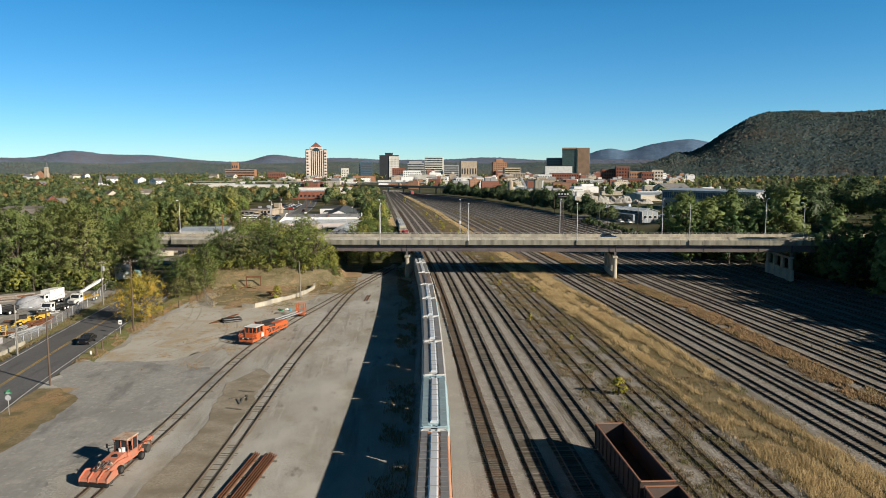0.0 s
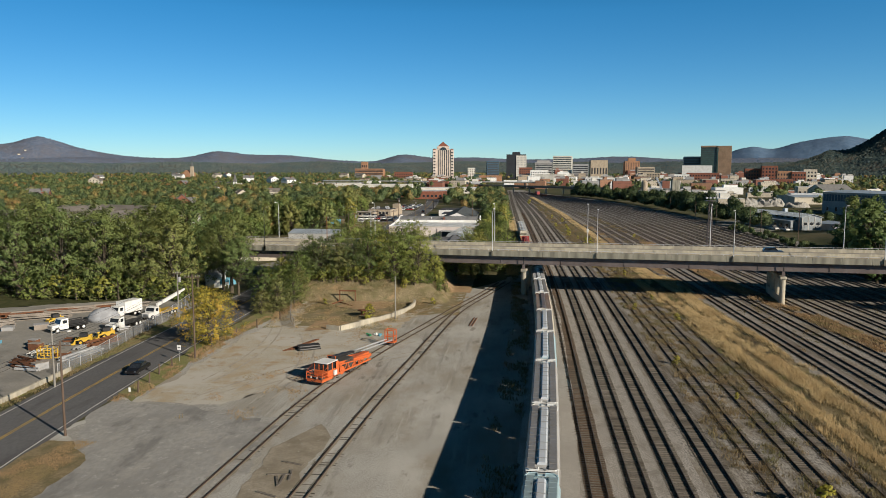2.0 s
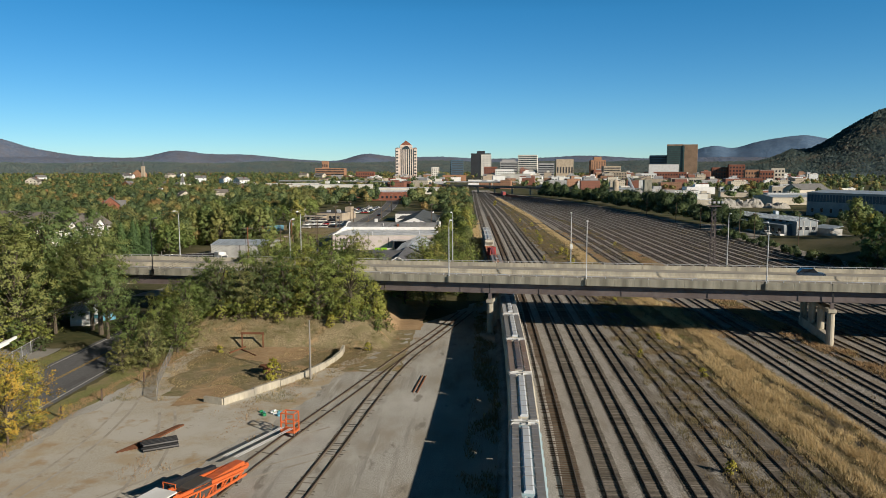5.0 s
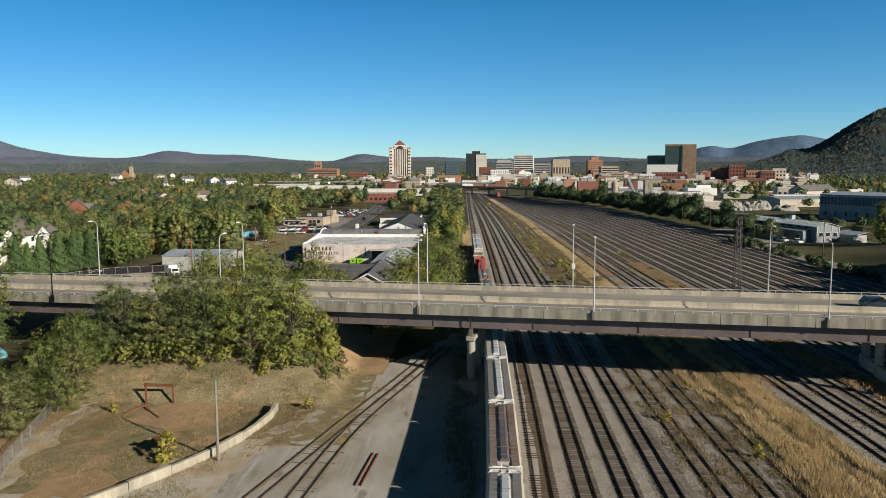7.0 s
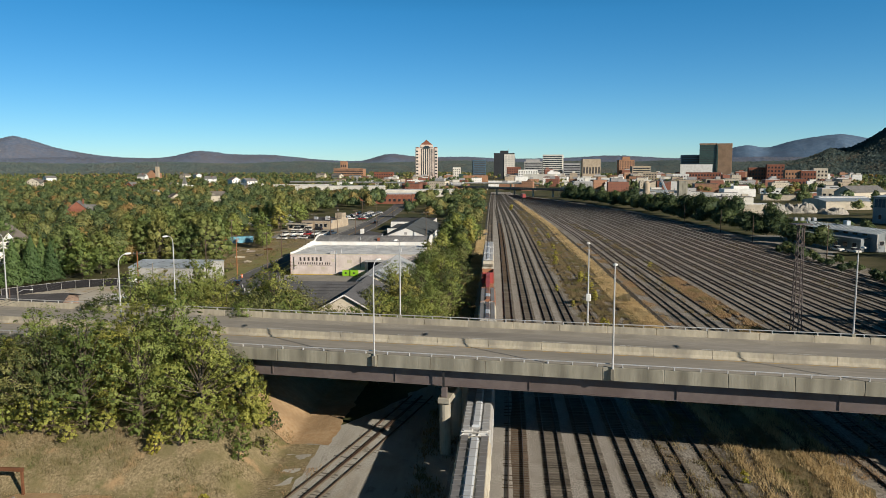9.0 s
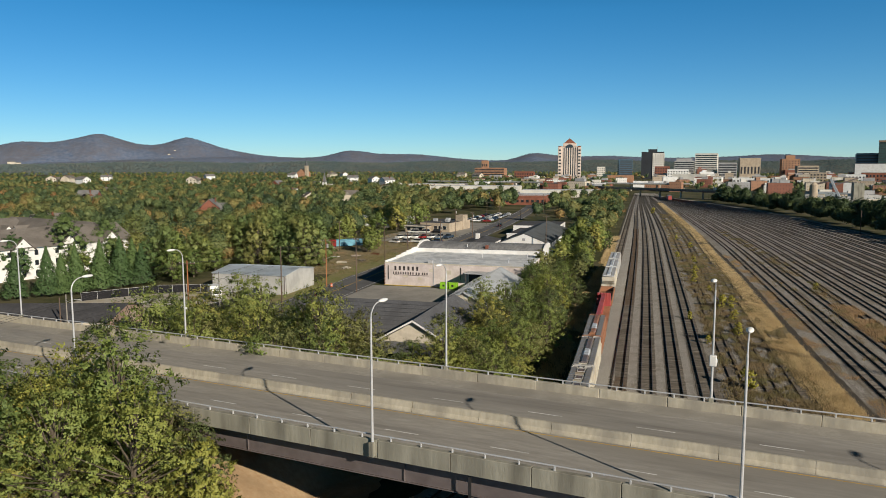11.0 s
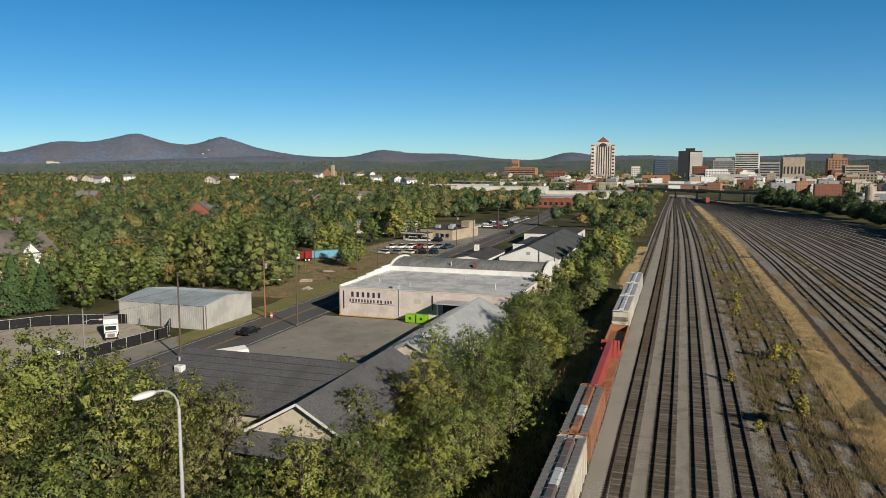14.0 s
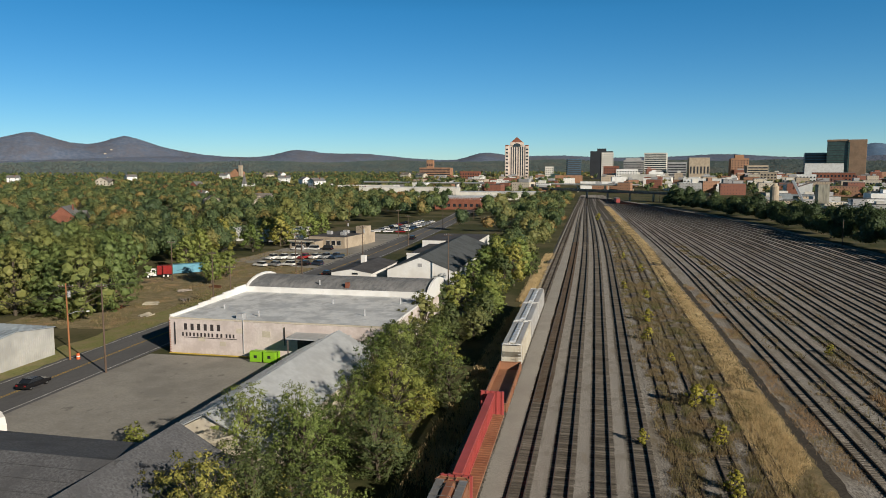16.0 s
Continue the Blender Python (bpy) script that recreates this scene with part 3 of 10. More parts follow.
def ribbon(name, centre, width, z, material, label, y0, y1, step=6.0, category="road", jitter=0.0, seed=0, profile=None):
    """A strip along y that follows the line centre(y); profile: (across, up) points, else flat."""
    rng = random.Random(seed)
    ys = np.arange(y0, y1 + step * 0.5, step)
    xs = centre(ys)
    prof = profile or [(-width / 2, 0), (width / 2, 0)]
    g, n = G(), len(prof)
    for x, y in zip(xs, ys):
        for u, w in prof:
            g.v.append((x + u + rng.uniform(-jitter, jitter), y, z + w))
    for i in range(len(ys) - 1):
        g.f += [(i * n + k, i * n + k + 1, i * n + n + k + 1, i * n + n + k) for k in range(n - 1)]
    return tagged(part(name, g, material), label, category, kind="structure")


# the ground: one sheet to the horizon, finer near the walk
gx = sorted(set(list(range(-160, 241, 5)) + [s * d for d in (260, 320, 420, 600, 900, 1400, 2200, 3400, 4800) for s in (-1, 1)]))
gy = sorted(set(list(range(-60, 421, 5)) + [-120, -300, -900, -2500, 460, 520, 600, 720, 900, 1200, 1700, 2400, 3400, 4800]))
g = G()
for y in gy:
    for x in gx:
        g.v.append((x, y, rise(x, y) - (0.9 if -51 < x < -9.5 and 189 < y < 236 else 0)))
w = len(gx)
g.f = [(j * w + i, j * w + i + 1, j * w + w + i + 1, j * w + w + i) for j in range(len(gy) - 1) for i in range(w - 1)]
tagged(part("ground", g, M_GROUND, smooth=True), "green and brown ground of a suburb", "ground", kind="structure")

sheet("gravel_lot", [(-46, -60), (-46, 60), (-48.9, 100), (-49.5, 135), (-50.0, 160), (-49, 178), (-38, 194), (-20, 197), (-9, 206), (8, 240), (9, -60)], LOW + 0.03, M_GRAVEL,
      "pale grey gravel lot with tyre marks", 0.7, 4, 1)
sheet("dirt_ground", [(-46, 118), (-34, 118), (-28, 128), (-25, 140), (-19, 160), (-12, 190), (-18, 200), (-44, 196), (-44, 170), (-45, 140)], LOW + 0.06, M_DIRT,
      "dry tan dirt beside the siding", 0.7, 3, 2)
sheet("dry_turf", [(-38, 165), (-30, 164), (-20, 176), (-14, 192), (-10, 205), (-20, 208), (-40, 205), (-41, 182)], LOW + 0.09, M_WEEDGROUND,
      "brown dry grass and weeds behind the concrete wall", 1.2, 3, 3)
sheet("asphalt_entry", [(-46, 60), (-43, 84), (-43.5, 101), (-46, 106), (-48.9, 112), (-48.9, 117), (-38, 117), (-24, 111), (-25.6, 94), (-30, 86), (-33, 70), (-36, 50), (-44, 45)], LOW + 0.052, M_ENTRY,
      "smooth grey asphalt entry with curved tyre marks", 1.3, 1.6, 17)
sheet("asphalt_fringe", [(-47, 58), (-44, 84), (-44.5, 101), (-48.5, 107), (-48.9, 119), (-37, 119.5), (-22.5, 112.5), (-24, 93), (-28.4, 85), (-31.6, 69), (-34.5, 49), (-45, 44)], LOW + 0.044, M_FRINGE,
      "gravel strewn over the edge of an asphalt entry", 1.5, 1.4, 18)
sheet("clay_patch", [(-35.2, 185), (-33.9, 189.6), (-31.5, 193), (-23.5, 193), (-22.2, 190), (-23.8, 183.5), (-28, 181)], LOW + 0.14, M_ORANGE_DIRT, "bare patch of orange clay", 0.8, 2, 4)
sheet("clay_patch", [(-35, 161), (-30, 162.5), (-27.5, 168), (-31, 171), (-35, 168)], LOW + 0.115, M_ORANGE_DIRT, "bare patch of orange clay", 0.8, 2, 14)
sheet("dirt_between_sidings", [(-27.5, 50), (-20.5, 50), (-18.0, 70), (-17.6, 92), (-16.8, 108), (-19, 112), (-22.6, 104), (-21.5, 88), (-23.5, 68)], LOW + 0.06, M_TRACKDIRT, "dark oily dirt between two sidings", 0.4, 1.5, 5)
sheet("roadside_verge", [(-49, 40), (-45, 62), (-41, 84), (-41, 99), (-45.5, 104), (-48.5, 104)], LOW + 0.07, M_DRYTURF, "strip of dry brown grass beside the road", 0.7, 2.5, 6)
sheet("roadside_verge", [(-49.8, 121), (-46.2, 118), (-46.2, 126), (-47, 150), (-43, 190), (-49, 192), (-50.8, 150)], LOW + 0.07, M_VERGE, "weedy strip beside the road", 0.5, 2.5, 7)
sheet("truck_yard", [(-64, 70), (-64, 130), (-66, 190), (-78, 192), (-110, 176), (-118, 110), (-100, 70)], LOW + 0.03, M_LOT, "grey gravel yard full of trucks and scrap", 0.8, 4, 8)
sheet("roadside_verge", [(-64, 60), (-61.3, 60), (-62.2, 115), (-61.5, 150), (-62.5, 192), (-65.5, 190), (-64, 130)], LOW + 0.06, M_VERGE, "strip of rough green and brown grass", 0.3, 3, 9)
sheet("asphalt_lot", [(-50.5, 290), (-50, 331), (-16, 331.5), (-20, 286)], LOW + 0.03, M_LOT, "worn grey asphalt car park", 0, 4, 10)
sheet("dirt_lot", [(-64, 262), (-68, 306), (-82, 312), (-108, 300), (-105, 262)], LOW + 0.034, M_DIRT, "dirt lot with tyre tracks", 0.8, 4, 11)
sheet("gravel_drive", [(-61.5, 240), (-61.5, 312), (-66, 312), (-69, 283), (-72, 262), (-78, 240)], LOW + 0.039, M_LOT, "pale gravel drive beside the road", 0.5, 4, 12)
sheet("grass_verge", [(-61.5, 300), (-61.8, 400), (-70, 400), (-66.5, 306)], LOW + 0.058, M_VERGE, "mown green grass beside a shed", 0.4, 4, 13)
sheet("scrap_lot", [(-62, 345), (-62, 470), (-90, 470), (-104, 420), (-92, 345)], LOW + 0.035, M_WEEDGROUND, "rough weedy lot with rubble", 1, 5, 15)
sheet("parking_lot", [(-61, 430), (-62, 540), (-92, 545), (-95, 440)], LOW + 0.043, M_LOT, "grey car park with parked vehicles", 0.5, 5, 16)

# wheel tracks over the lot
for k, (x0, y0, turn, run, bow) in enumerate(((-33, 122, 30, 36, 0.4), (-38, 120, 24, 44, 0.3), (-29, 121, 8, 40, -0.5), (-40, 128, 10, 40, -0.4))):
    g = G()
    for off in (-0.9, 0.9):
        pts, a, x, y = [], radians(turn), x0, y0
        for q in range(int(run)):
            w = 0.17
            nx, ny = math.cos(a), -math.sin(a)
            pts += [(x + nx * (off - w), y + ny * (off - w), LOW + 0.069 + 0.0015 * k), (x + nx * (off + w), y + ny * (off + w), LOW + 0.069 + 0.0015 * k)]
            x, y, a = x + math.sin(a), y + math.cos(a), a + bow * 0.03
        g.add(pts, [(2 * i, 2 * i + 1, 2 * i + 3, 2 * i + 2) for i in range(len(pts) // 2 - 1)])
    tagged(part("wheel_tracks", g, M_TYRE_TRACK), "pair of faint wheel tracks in gravel", "tyre marks", kind="structure")
rs = np.random.default_rng(8)
sx, sy = rs.uniform(-43, -3, 7000), rs.uniform(62, 200, 7000)
keep = ((sx > -25) | (sy > 118)) & (sx < -4 + 0.01 * sy) & (sx > -43 + 0.02 * (sy - 62))
c = np.c_[sx, sy, np.full(len(sx), LOW + 0.05)][keep]
h = (0.03 + 0.07 * rs.random(len(c)) ** 3)[:, None]
ring = [c + h * np.c_[np.cos(a + c[:, 0] * 9), np.sin(a + c[:, 0] * 9), np.zeros(len(c))] for a in (0.0, 2.1, 4.2)]
tip = c + h * np.c_[rs.normal(size=(len(c), 2)) * 0.3, np.full(len(c), 0.8)]
tagged(quads("loose_stones", np.concatenate([np.stack([ring[i], ring[(i + 1) % 3], tip], 1) for i in range(3)]), M_GRAVEL), "loose grey stones scattered over a gravel lot", "stones", kind="stuff")

# bare slopes of the bridge's abutment mound
for nm, ma, lab, a0, a1, b0, b1 in (("clay_slope", M_ORANGE_DIRT, "bare orange clay slope under the bridge", -24, -6, 206, 236), ("dirt_slope", M_WEEDGROUND, "bare brown dirt beside the siding", -21, -7, 178, 206), ("mound_turf", M_WEEDGROUND, "dry weedy slope of the bridge mound", -52, -9, 190, 203), ("mound_turf", M_WEEDGROUND, "dry weedy slope of the bridge mound", -52, -24, 203, 236)):
    g = G()
    nx, ny = int(a1 - a0), int(b1 - b0)
    for j in range(ny + 1):
        for i in range(nx + 1):
            e = 0.35 if 0 < i < nx and 0 < j < ny else 0.02
            x, y = a0 + i + 0.5 * noise.noise(Vector((i, j, 1.5))), b0 + j + 0.5 * noise.noise(Vector((i, j, 7.5)))
            g.v.append((x, y, max(rise(x, y) + 0.06 + e * 0.4 * noise.noise(Vector((x * 0.6, y * 0.6, 2))), LOW - 0.3)))
    g.f = [(j * (nx + 1) + i, j * (nx + 1) + i + 1, j * (nx + 1) + nx + 2 + i, j * (nx + 1) + nx + 1 + i) for j in range(ny) for i in range(nx)]
    tagged(part(nm, g, ma, smooth=True), lab, "ground", kind="structure")

ROAD = [(40, -49.0), (70, -51.0), (102, -54.2), (135, -55.8), (167, -56.6), (245, -56.3), (309, -55.8), (340, -56.2), (400, -56.5), (450, -56.0), (540, -57.5), (650, -63.0), (800, -78.0), (1000, -110.0)]
road_x = lambda y: smooth_line(ROAD, y)
ribbon("road", road_x, 11.6, LOW + 0.045, M_ASPHALT, "dark grey two-lane asphalt road", 0, 1000, 5)
g = G()
for off in (-0.16, 0.16):
    ys = np.arange(0, 700, 5.0)
    xs = road_x(ys) + off
    g.add([(x + s, y, LOW + 0.056) for x, y in zip(xs, ys) for s in (-0.07, 0.07)], [(2 * i, 2 * i + 1, 2 * i + 3, 2 * i + 2) for i in range(len(ys) - 1)])
tagged(part("road_marking", g, M_LINE_Y), "double yellow centre line", "road marking", kind="structure")
for off in (-4.9, 5.0):
    g = G()
    ys = np.arange(0, 700, 5.0)
    xs = road_x(ys) + off
    g.add([(x + s, y, LOW + 0.056) for x, y in zip(xs, ys) for s in (-0.07, 0.07)], [(2 * i, 2 * i + 1, 2 * i + 3, 2 * i + 2) for i in range(len(ys) - 1)])
    tagged(part("road_marking", g, M_LINE_W), "white edge line of the road", "road marking", kind="structure")

# ---- railway lines ----
MAIN = [(-60, 9.0), (0, 10.2), (67, 11.4), (112, 12.5), (167, 13.9), (215, 14.7), (290, 14.5), (345, 14.1), (436, 13.2), (540, 11.6), (650, 9.6), (760, 8.0), (860, 7.0), (1000, 5.5)]
TRAIN = [(-60, -6.5), (0, -1.2), (30, 1.6), (58, 4.1), (71, 5.1), (88, 6.3), (109, 7.55), (137, 8.95), (161, 9.9), (198, 10.5), (242, 10.7), (274, 10.3), (328, 9.4), (378, 8.9), (450, 8.2), (540, 7.2), (650, 6.0), (760, 5.0), (860, 4.4), (1000, 3.2)]
SIDE_L = [(20, -33.5), (60, -29.0), (84, -26.3), (129, -21.9), (147, -18.1), (165, -13.4), (185, -8.3), (206, -2.6), (225, 2.0)]
SIDE_R = [(20, -22.5), (68, -17.9), (121, -14.0), (146, -11.3), (165, -9.4), (182, -7.2), (206, -1.3), (225, 3.4)]
main_x = lambda y: smooth_line(MAIN, y)
train_x = lambda y: smooth_line(TRAIN, y)


def yard_x(i):
    def f(y):
        y = np.asarray(y, float)
        a = 52.0 + 4.05 * i - 0.017 * (y - 100)
        s = smooth_line([(380, 1.0), (440, 1.0), (538, 1.0), (608, 0.92), (710, 0.69), (817, 0.365), (900, 0.12)], y)
        c = smooth_line([(380, 52.8), (440, 51.6), (504, 49.2), (590, 44.7), (704, 37.8), (849, 26.6), (900, 22.0)], y)
        return np.where(y < 430, a, c + s * (46.4 + 4.05 * i - 51.8))
    return f


ribbon("ballast", train_x, 4, BED, M_BALLAST, "pale grey ballast under the freight train", -60, 1000, 5, "ballast", 0.04, 3, [(-3.1, -0.55), (-1.9, 0.0), (3.2, 0.02), (3.9, -0.05)])
ribbon("ballast", main_x, 4, BED - 0.01, M_BALLAST, "grey ballast under the main line tracks", -60, 1000, 5, "ballast", 0.04, 4, [(-3.2, 0.0), (9.6, 0.0), (10.2, 0.0)])
g = G()
ys = list(np.arange(-60, 1001, 10.0))
for y in ys:
    right = float(np.interp(y, [400, 497, 548, 625, 713, 819, 900, 1000], [122, 117, 110, 104, 88, 60, 32, 22]))
    g.v += [(float(main_x(y)) + 10.0, y, BED - 0.03), (right, y, BED - 0.03), (right + 2, y, LOW - 0.1)]
g.f = [(3 * i + k, 3 * i + k + 1, 3 * i + 4 + k, 3 * i + 3 + k) for i in range(len(ys) - 1) for k in (0, 1)]
tagged(part("yard_ground", g, M_BALLAST_OLD), "dark old ballast of a wide railway yard", "ballast", kind="structure")
ribbon("cinder_path", lambda y: smooth_line([(0, 46.5), (100, 47), (200, 46.0), (309, 44.0), (360, 43.6), (423, 42.0), (502, 39.4), (604, 34.6), (691, 30.6), (800, 25.6)], y), 1.15, BED - 0.012, M_CINDER, "black cinder track through dry grass", 60, 800, 1.5, "path", 0.2, 5)
dry_x = lambda y: smooth_line([(0, 44.5), (100, 44.5), (200, 43.0), (235, 42.6), (309, 41.2), (360, 40.6), (423, 38.5), (502, 37.0), (604, 32.2), (691, 28.4), (800, 23.5)], y)
ribbon("dry_grass_ground", dry_x, 9.6, BED - 0.022, M_DRYTURF, "strip of dry tan grass between tracks", -60, 235, 1.5, "grass", 0.5, 6)
ribbon("dry_grass_ground", dry_x, 5.2, BED - 0.022, M_DRYTURF, "strip of dry tan grass between tracks", 235, 800, 1.5, "grass", 0.6, 7)


ribbon("ballast", lambda y: train_x(y) + 2.45, 2.4, BED + 0.03, M_PALEBED, "strip of fresh pale ballast beside the train", -60, 560, 5, "ballast", 0.2, 8)


def track(name, line, y0, y1, label, bed, nearby=None, fouled=True, brown=False, shine=False, spacing=0.56, rail_h=0.19, far_y=520, sunk=False):
    """Two rails on sleepers; sleepers near the walk are pieces of their own, the rest one mesh."""
    root = thing(name, label, "railway track", kind="structure")
    if fouled and y1 > 300:
        by = np.arange(y0, y1, 5.0)
        bx = line(by)
        part("track_bed", G().add([(x + u, y, bed + 0.006) for x, y in zip(bx, by) for u in (-1.24 + 0.05 * math.sin(y * 1.3), 1.24 + 0.05 * math.sin(y * 1.7))], [(2 * i, 2 * i + 1, 2 * i + 3, 2 * i + 2) for i in range(len(by) - 1)]), M_TIEBED, root, "brown fouled ballast between the rails")
    elif y1 > 300:
        by = np.arange(y0, y1, 8.0)
        bx = line(by)
        # one dark strip per rail: rust stain with the rail's shadow painted in
        g = G()
        for c in (-0.755, 0.755):
            g.add([(x + c + u, y, bed + 0.008) for x, y in zip(bx, by) for u in (-0.27, 0.27)], [(2 * i, 2 * i + 1, 2 * i + 3, 2 * i + 2) for i in range(len(by) - 1)])
        part("track_bed", g, M_RUST_RAILSHADE, root, "rust-stained ballast along the rails, darkened for the rails' shadows")
    ys = np.concatenate([np.arange(y0, min(y1, 300), 5.0), np.arange(300, y1 + 1, 10.0)]) if y1 > 320 else np.arange(y0, y1 + 1, 4.0)
    xs = line(ys)
    for side in (-0.755, 0.755):
        g = G()
        prof = [(-0.075, 0.0), (-0.037, 0.06), (-0.037, rail_h), (0.037, rail_h), (0.037, 0.06), (0.075, 0.0)]
        n = len(prof)
        for x, y in zip(xs, ys):
            g.v += [(x + side + u, y, bed + w) for u, w in prof]
        g.f = [(i * n + k, i * n + k + 1, i * n + n + k + 1, i * n + n + k) for i in range(len(ys) - 1) for k in range(n - 1)]
        rail = part("rail", g, M_RAIL, root)
        if shine:
            h = G()
            h.add([(x + side + u, y, bed + rail_h + 0.004) for x, y in zip(xs, ys) for u in (-0.03, 0.03)], [(2 * i, 2 * i + 1, 2 * i + 3, 2 * i + 2) for i in range(len(ys) - 1)])
            part("rail_head", h, M_RAILTOP, rail, "rail head worn bright by wheels")
    rng = random.Random(int(y0 * 7 + xs[0] * 13))
    sy = np.arange(y0, min(y1, far_y), spacing)
    sx = line(sy)
    slope = np.gradient(sx, sy)
    rest = G()
    for x, y, s in zip(sx, sy, slope):
        if nearby and nearby[0] <= y < nearby[1]:
            ob = part("sleeper", SLEEPER_MESH, M_SLEEPER, root, m=pose(x, y, bed + (rng.uniform(-0.06, -0.012) if sunk else 0), 0, 0, -math.degrees(math.atan(s)) + rng.uniform(-1.2, 1.2)))
            continue
        l, z, d = 1.3 + rng.uniform(-0.06, 0.06), bed + (rng.uniform(-0.07, -0.015) if sunk else rng.uniform(-0.012, 0.02)), rng.uniform(-0.02, 0.02)
        k = len(rest.v)
        rest.v += [(x + a, y - a * s + b + a * d, c) for c in (bed - 0.1, z + 0.03) for a, b in ((-l, -0.115), (l, -0.115), (l, 0.115), (-l, 0.115))]
        rest.f += [(k + 4, k + 5, k + 6, k + 7), (k, k + 1, k + 5, k + 4), (k + 1, k + 2, k + 6, k + 5), (k + 3, k, k + 4, k + 7)]
    if rest.v:
        tagged(part("sleepers", rest, M_SLEEPERS_BROWN if brown else M_SLEEPERS, root), "weathered timber sleepers", kind="stuff")
    return root


SLEEPER_MESH = G().box(-1.3, 1.3, -0.115, 0.115, -0.1, 0.03, 0.012).mesh("sleeper")
SLEEPER_MESH.materials.append(M_SLEEPER)
track("railway_track", train_x, -40, 960, "track under the standing freight train", BED + 0.02)
OFFSETS = [0.0, 3.95, 7.85, 11.8, 16.1, 20.2, 24.2]
DRIFT = [0.0, 0.0, 0.1, 0.65, 1.1, 1.6, 1.7]


def track_line(i):
    return lambda y: main_x(y) + OFFSETS[i] * smooth_line([(400, 1.0), (520, 1.0), (650, 0.88), (780, 0.66), (880, 0.5), (1000, 0.4)], np.maximum(y, 400)) + DRIFT[i] * np.clip((205 - np.asarray(y, float)) / 135.0, 0, 1)


for i, off in enumerate(OFFSETS):
    track("railway_track", track_line(i), -40, 940,
          ["brown main line track", "main line track with grey sleepers", "main line track with grey sleepers", "main line track with grey sleepers", "old track half lost in weeds", "old track half lost in weeds", "old track overgrown with dry grass"][i],
          BED if i < 4 else BED - 0.02, (262, 318) if i == 0 else None, brown=i == 0, shine=i < 4, rail_h=0.22 if i < 4 else 0.18)
for i in range(17):
    track("railway_track", yard_x(i), -40 if i > 2 else 20, 900, "yard track on dark ballast", BED - 0.015, fouled=False, far_y=430, spacing=0.62, rail_h=0.21)
track("railway_track", lambda y: smooth_line(SIDE_L, y), 24, 225, "rusty siding with an orange rail machine on it", LOW + 0.03, (70, 120), spacing=0.6, rail_h=0.16, sunk=True)
track("railway_track", lambda y: smooth_line(SIDE_R, y), 24, 225, "rusty siding sunk in gravel", LOW + 0.03, (66, 105), spacing=0.6, rail_h=0.16, sunk=True)
for knots in (SIDE_L, SIDE_R):
    for off in (-0.755, 0.755):
        ribbon("siding_bed", lambda y, k=knots, o=off: smooth_line(k, y) + o, 0.5, LOW + (0.084 if knots is SIDE_L else 0.089), M_TRACKDIRT, "brown dirt along the rails of a siding", 24, 212, 1.5, "ballast", 0.12, 12)

# ---- mountains and wooded hills ----
def ridge(name, dist, line, material, label, seed, rough=0.03, foot=0.0, depth=0.09, at=(12, 140), trees=None, lump=0.0):
    """A mountain as a sheet of slopes: line of (bearing in degrees, elevation in degrees)."""
    az = np.arange(line[0][0], line[-1][0] + 0.01, 0.2)
    el = smooth_line(line, az)
    g, rows, rl = G(), 40, random.Random(seed)
    for j in range(rows):
        q = j / (rows - 1)
        for a, e in zip(az, el):
            top = max(2.0, dist * math.tan(radians(e)) + 30)
            nz = noise.noise(Vector((a * 0.35, q * 2.0, seed))) + 0.5 * noise.noise(Vector((a * 1.1, q * 5.0, seed + 5))) + 0.2 * noise.noise(Vector((a * 3.1, q * 14.0, seed + 9)))
            z = top * (1 - (1 - q) ** 1.5) * (1 + rough * 4 * nz * (1 - q)) + dist * 0.0006 * noise.noise(Vector((a * 4.0, 9.0, seed))) * q + lump * rl.uniform(-1, 1)
            r = dist * (1 - depth * (1 - q)) + dist * 0.006 * nz
            g.v.append((at[0] + r * math.sin(radians(a)), at[1] + r * math.cos(radians(a)), z - 3 + foot))
    n = len(az)
    g.f = [(j * n + i, j * n + i + 1, j * n + n + i + 1, j * n + n + i) for j in range(rows - 1) for i in range(n - 1)]
    ob = tagged(part(name, g, material, smooth=True), label, "mountain", kind="structure")
    if trees:
        count, size, ma, tree_label = trees
        rng = np.random.default_rng(seed)
        v = np.array(g.v).reshape(rows, n, 3)
        j, i = rng.integers(2, rows - 1, count), rng.integers(0, n - 1, count)
        u, w = rng.random((count, 1)), rng.random((count, 1))
        c = v[j, i] * (1 - u) * (1 - w) + v[j, i + 1] * u * (1 - w) + v[j + 1 - (j == rows - 1), i] * (1 - u) * w + v[j + 1 - (j == rows - 1), i + 1] * u * w
        s = size * rng.uniform(0.5, 1.3, (count, 1))
        side = np.c_[c[:, 1], -c[:, 0], np.zeros(count)]
        side /= np.linalg.norm(side, axis=1)[:, None]
        soft = np.c_[-c[:, :2] / np.linalg.norm(c[:, :2], axis=1)[:, None], np.full(count, 0.7)] + rng.normal(size=(count, 3)) * 0.25
        soft /= np.linalg.norm(soft, axis=1)[:, None]
        top = c + np.c_[rng.normal(size=(count, 2)) * size * 0.3, s[:, 0] * 1.1]
        tone = 0.5 + 0.5 * np.array([noise.noise(Vector((p[0] / (size * 22), p[1] / (size * 22), p[2] / (size * 9)))) for p in c]) + rng.normal(size=count) * 0.15
        wood = quads(name.replace("mountain", "forest").replace("range", "forest").replace("hill_", ""), np.stack([c - side * s * 0.8, c + side * s * 0.8, top], 1), ma, normals=soft, tone=tone)
        tagged(wood, tree_label, "woods", kind="stuff")
    return ob


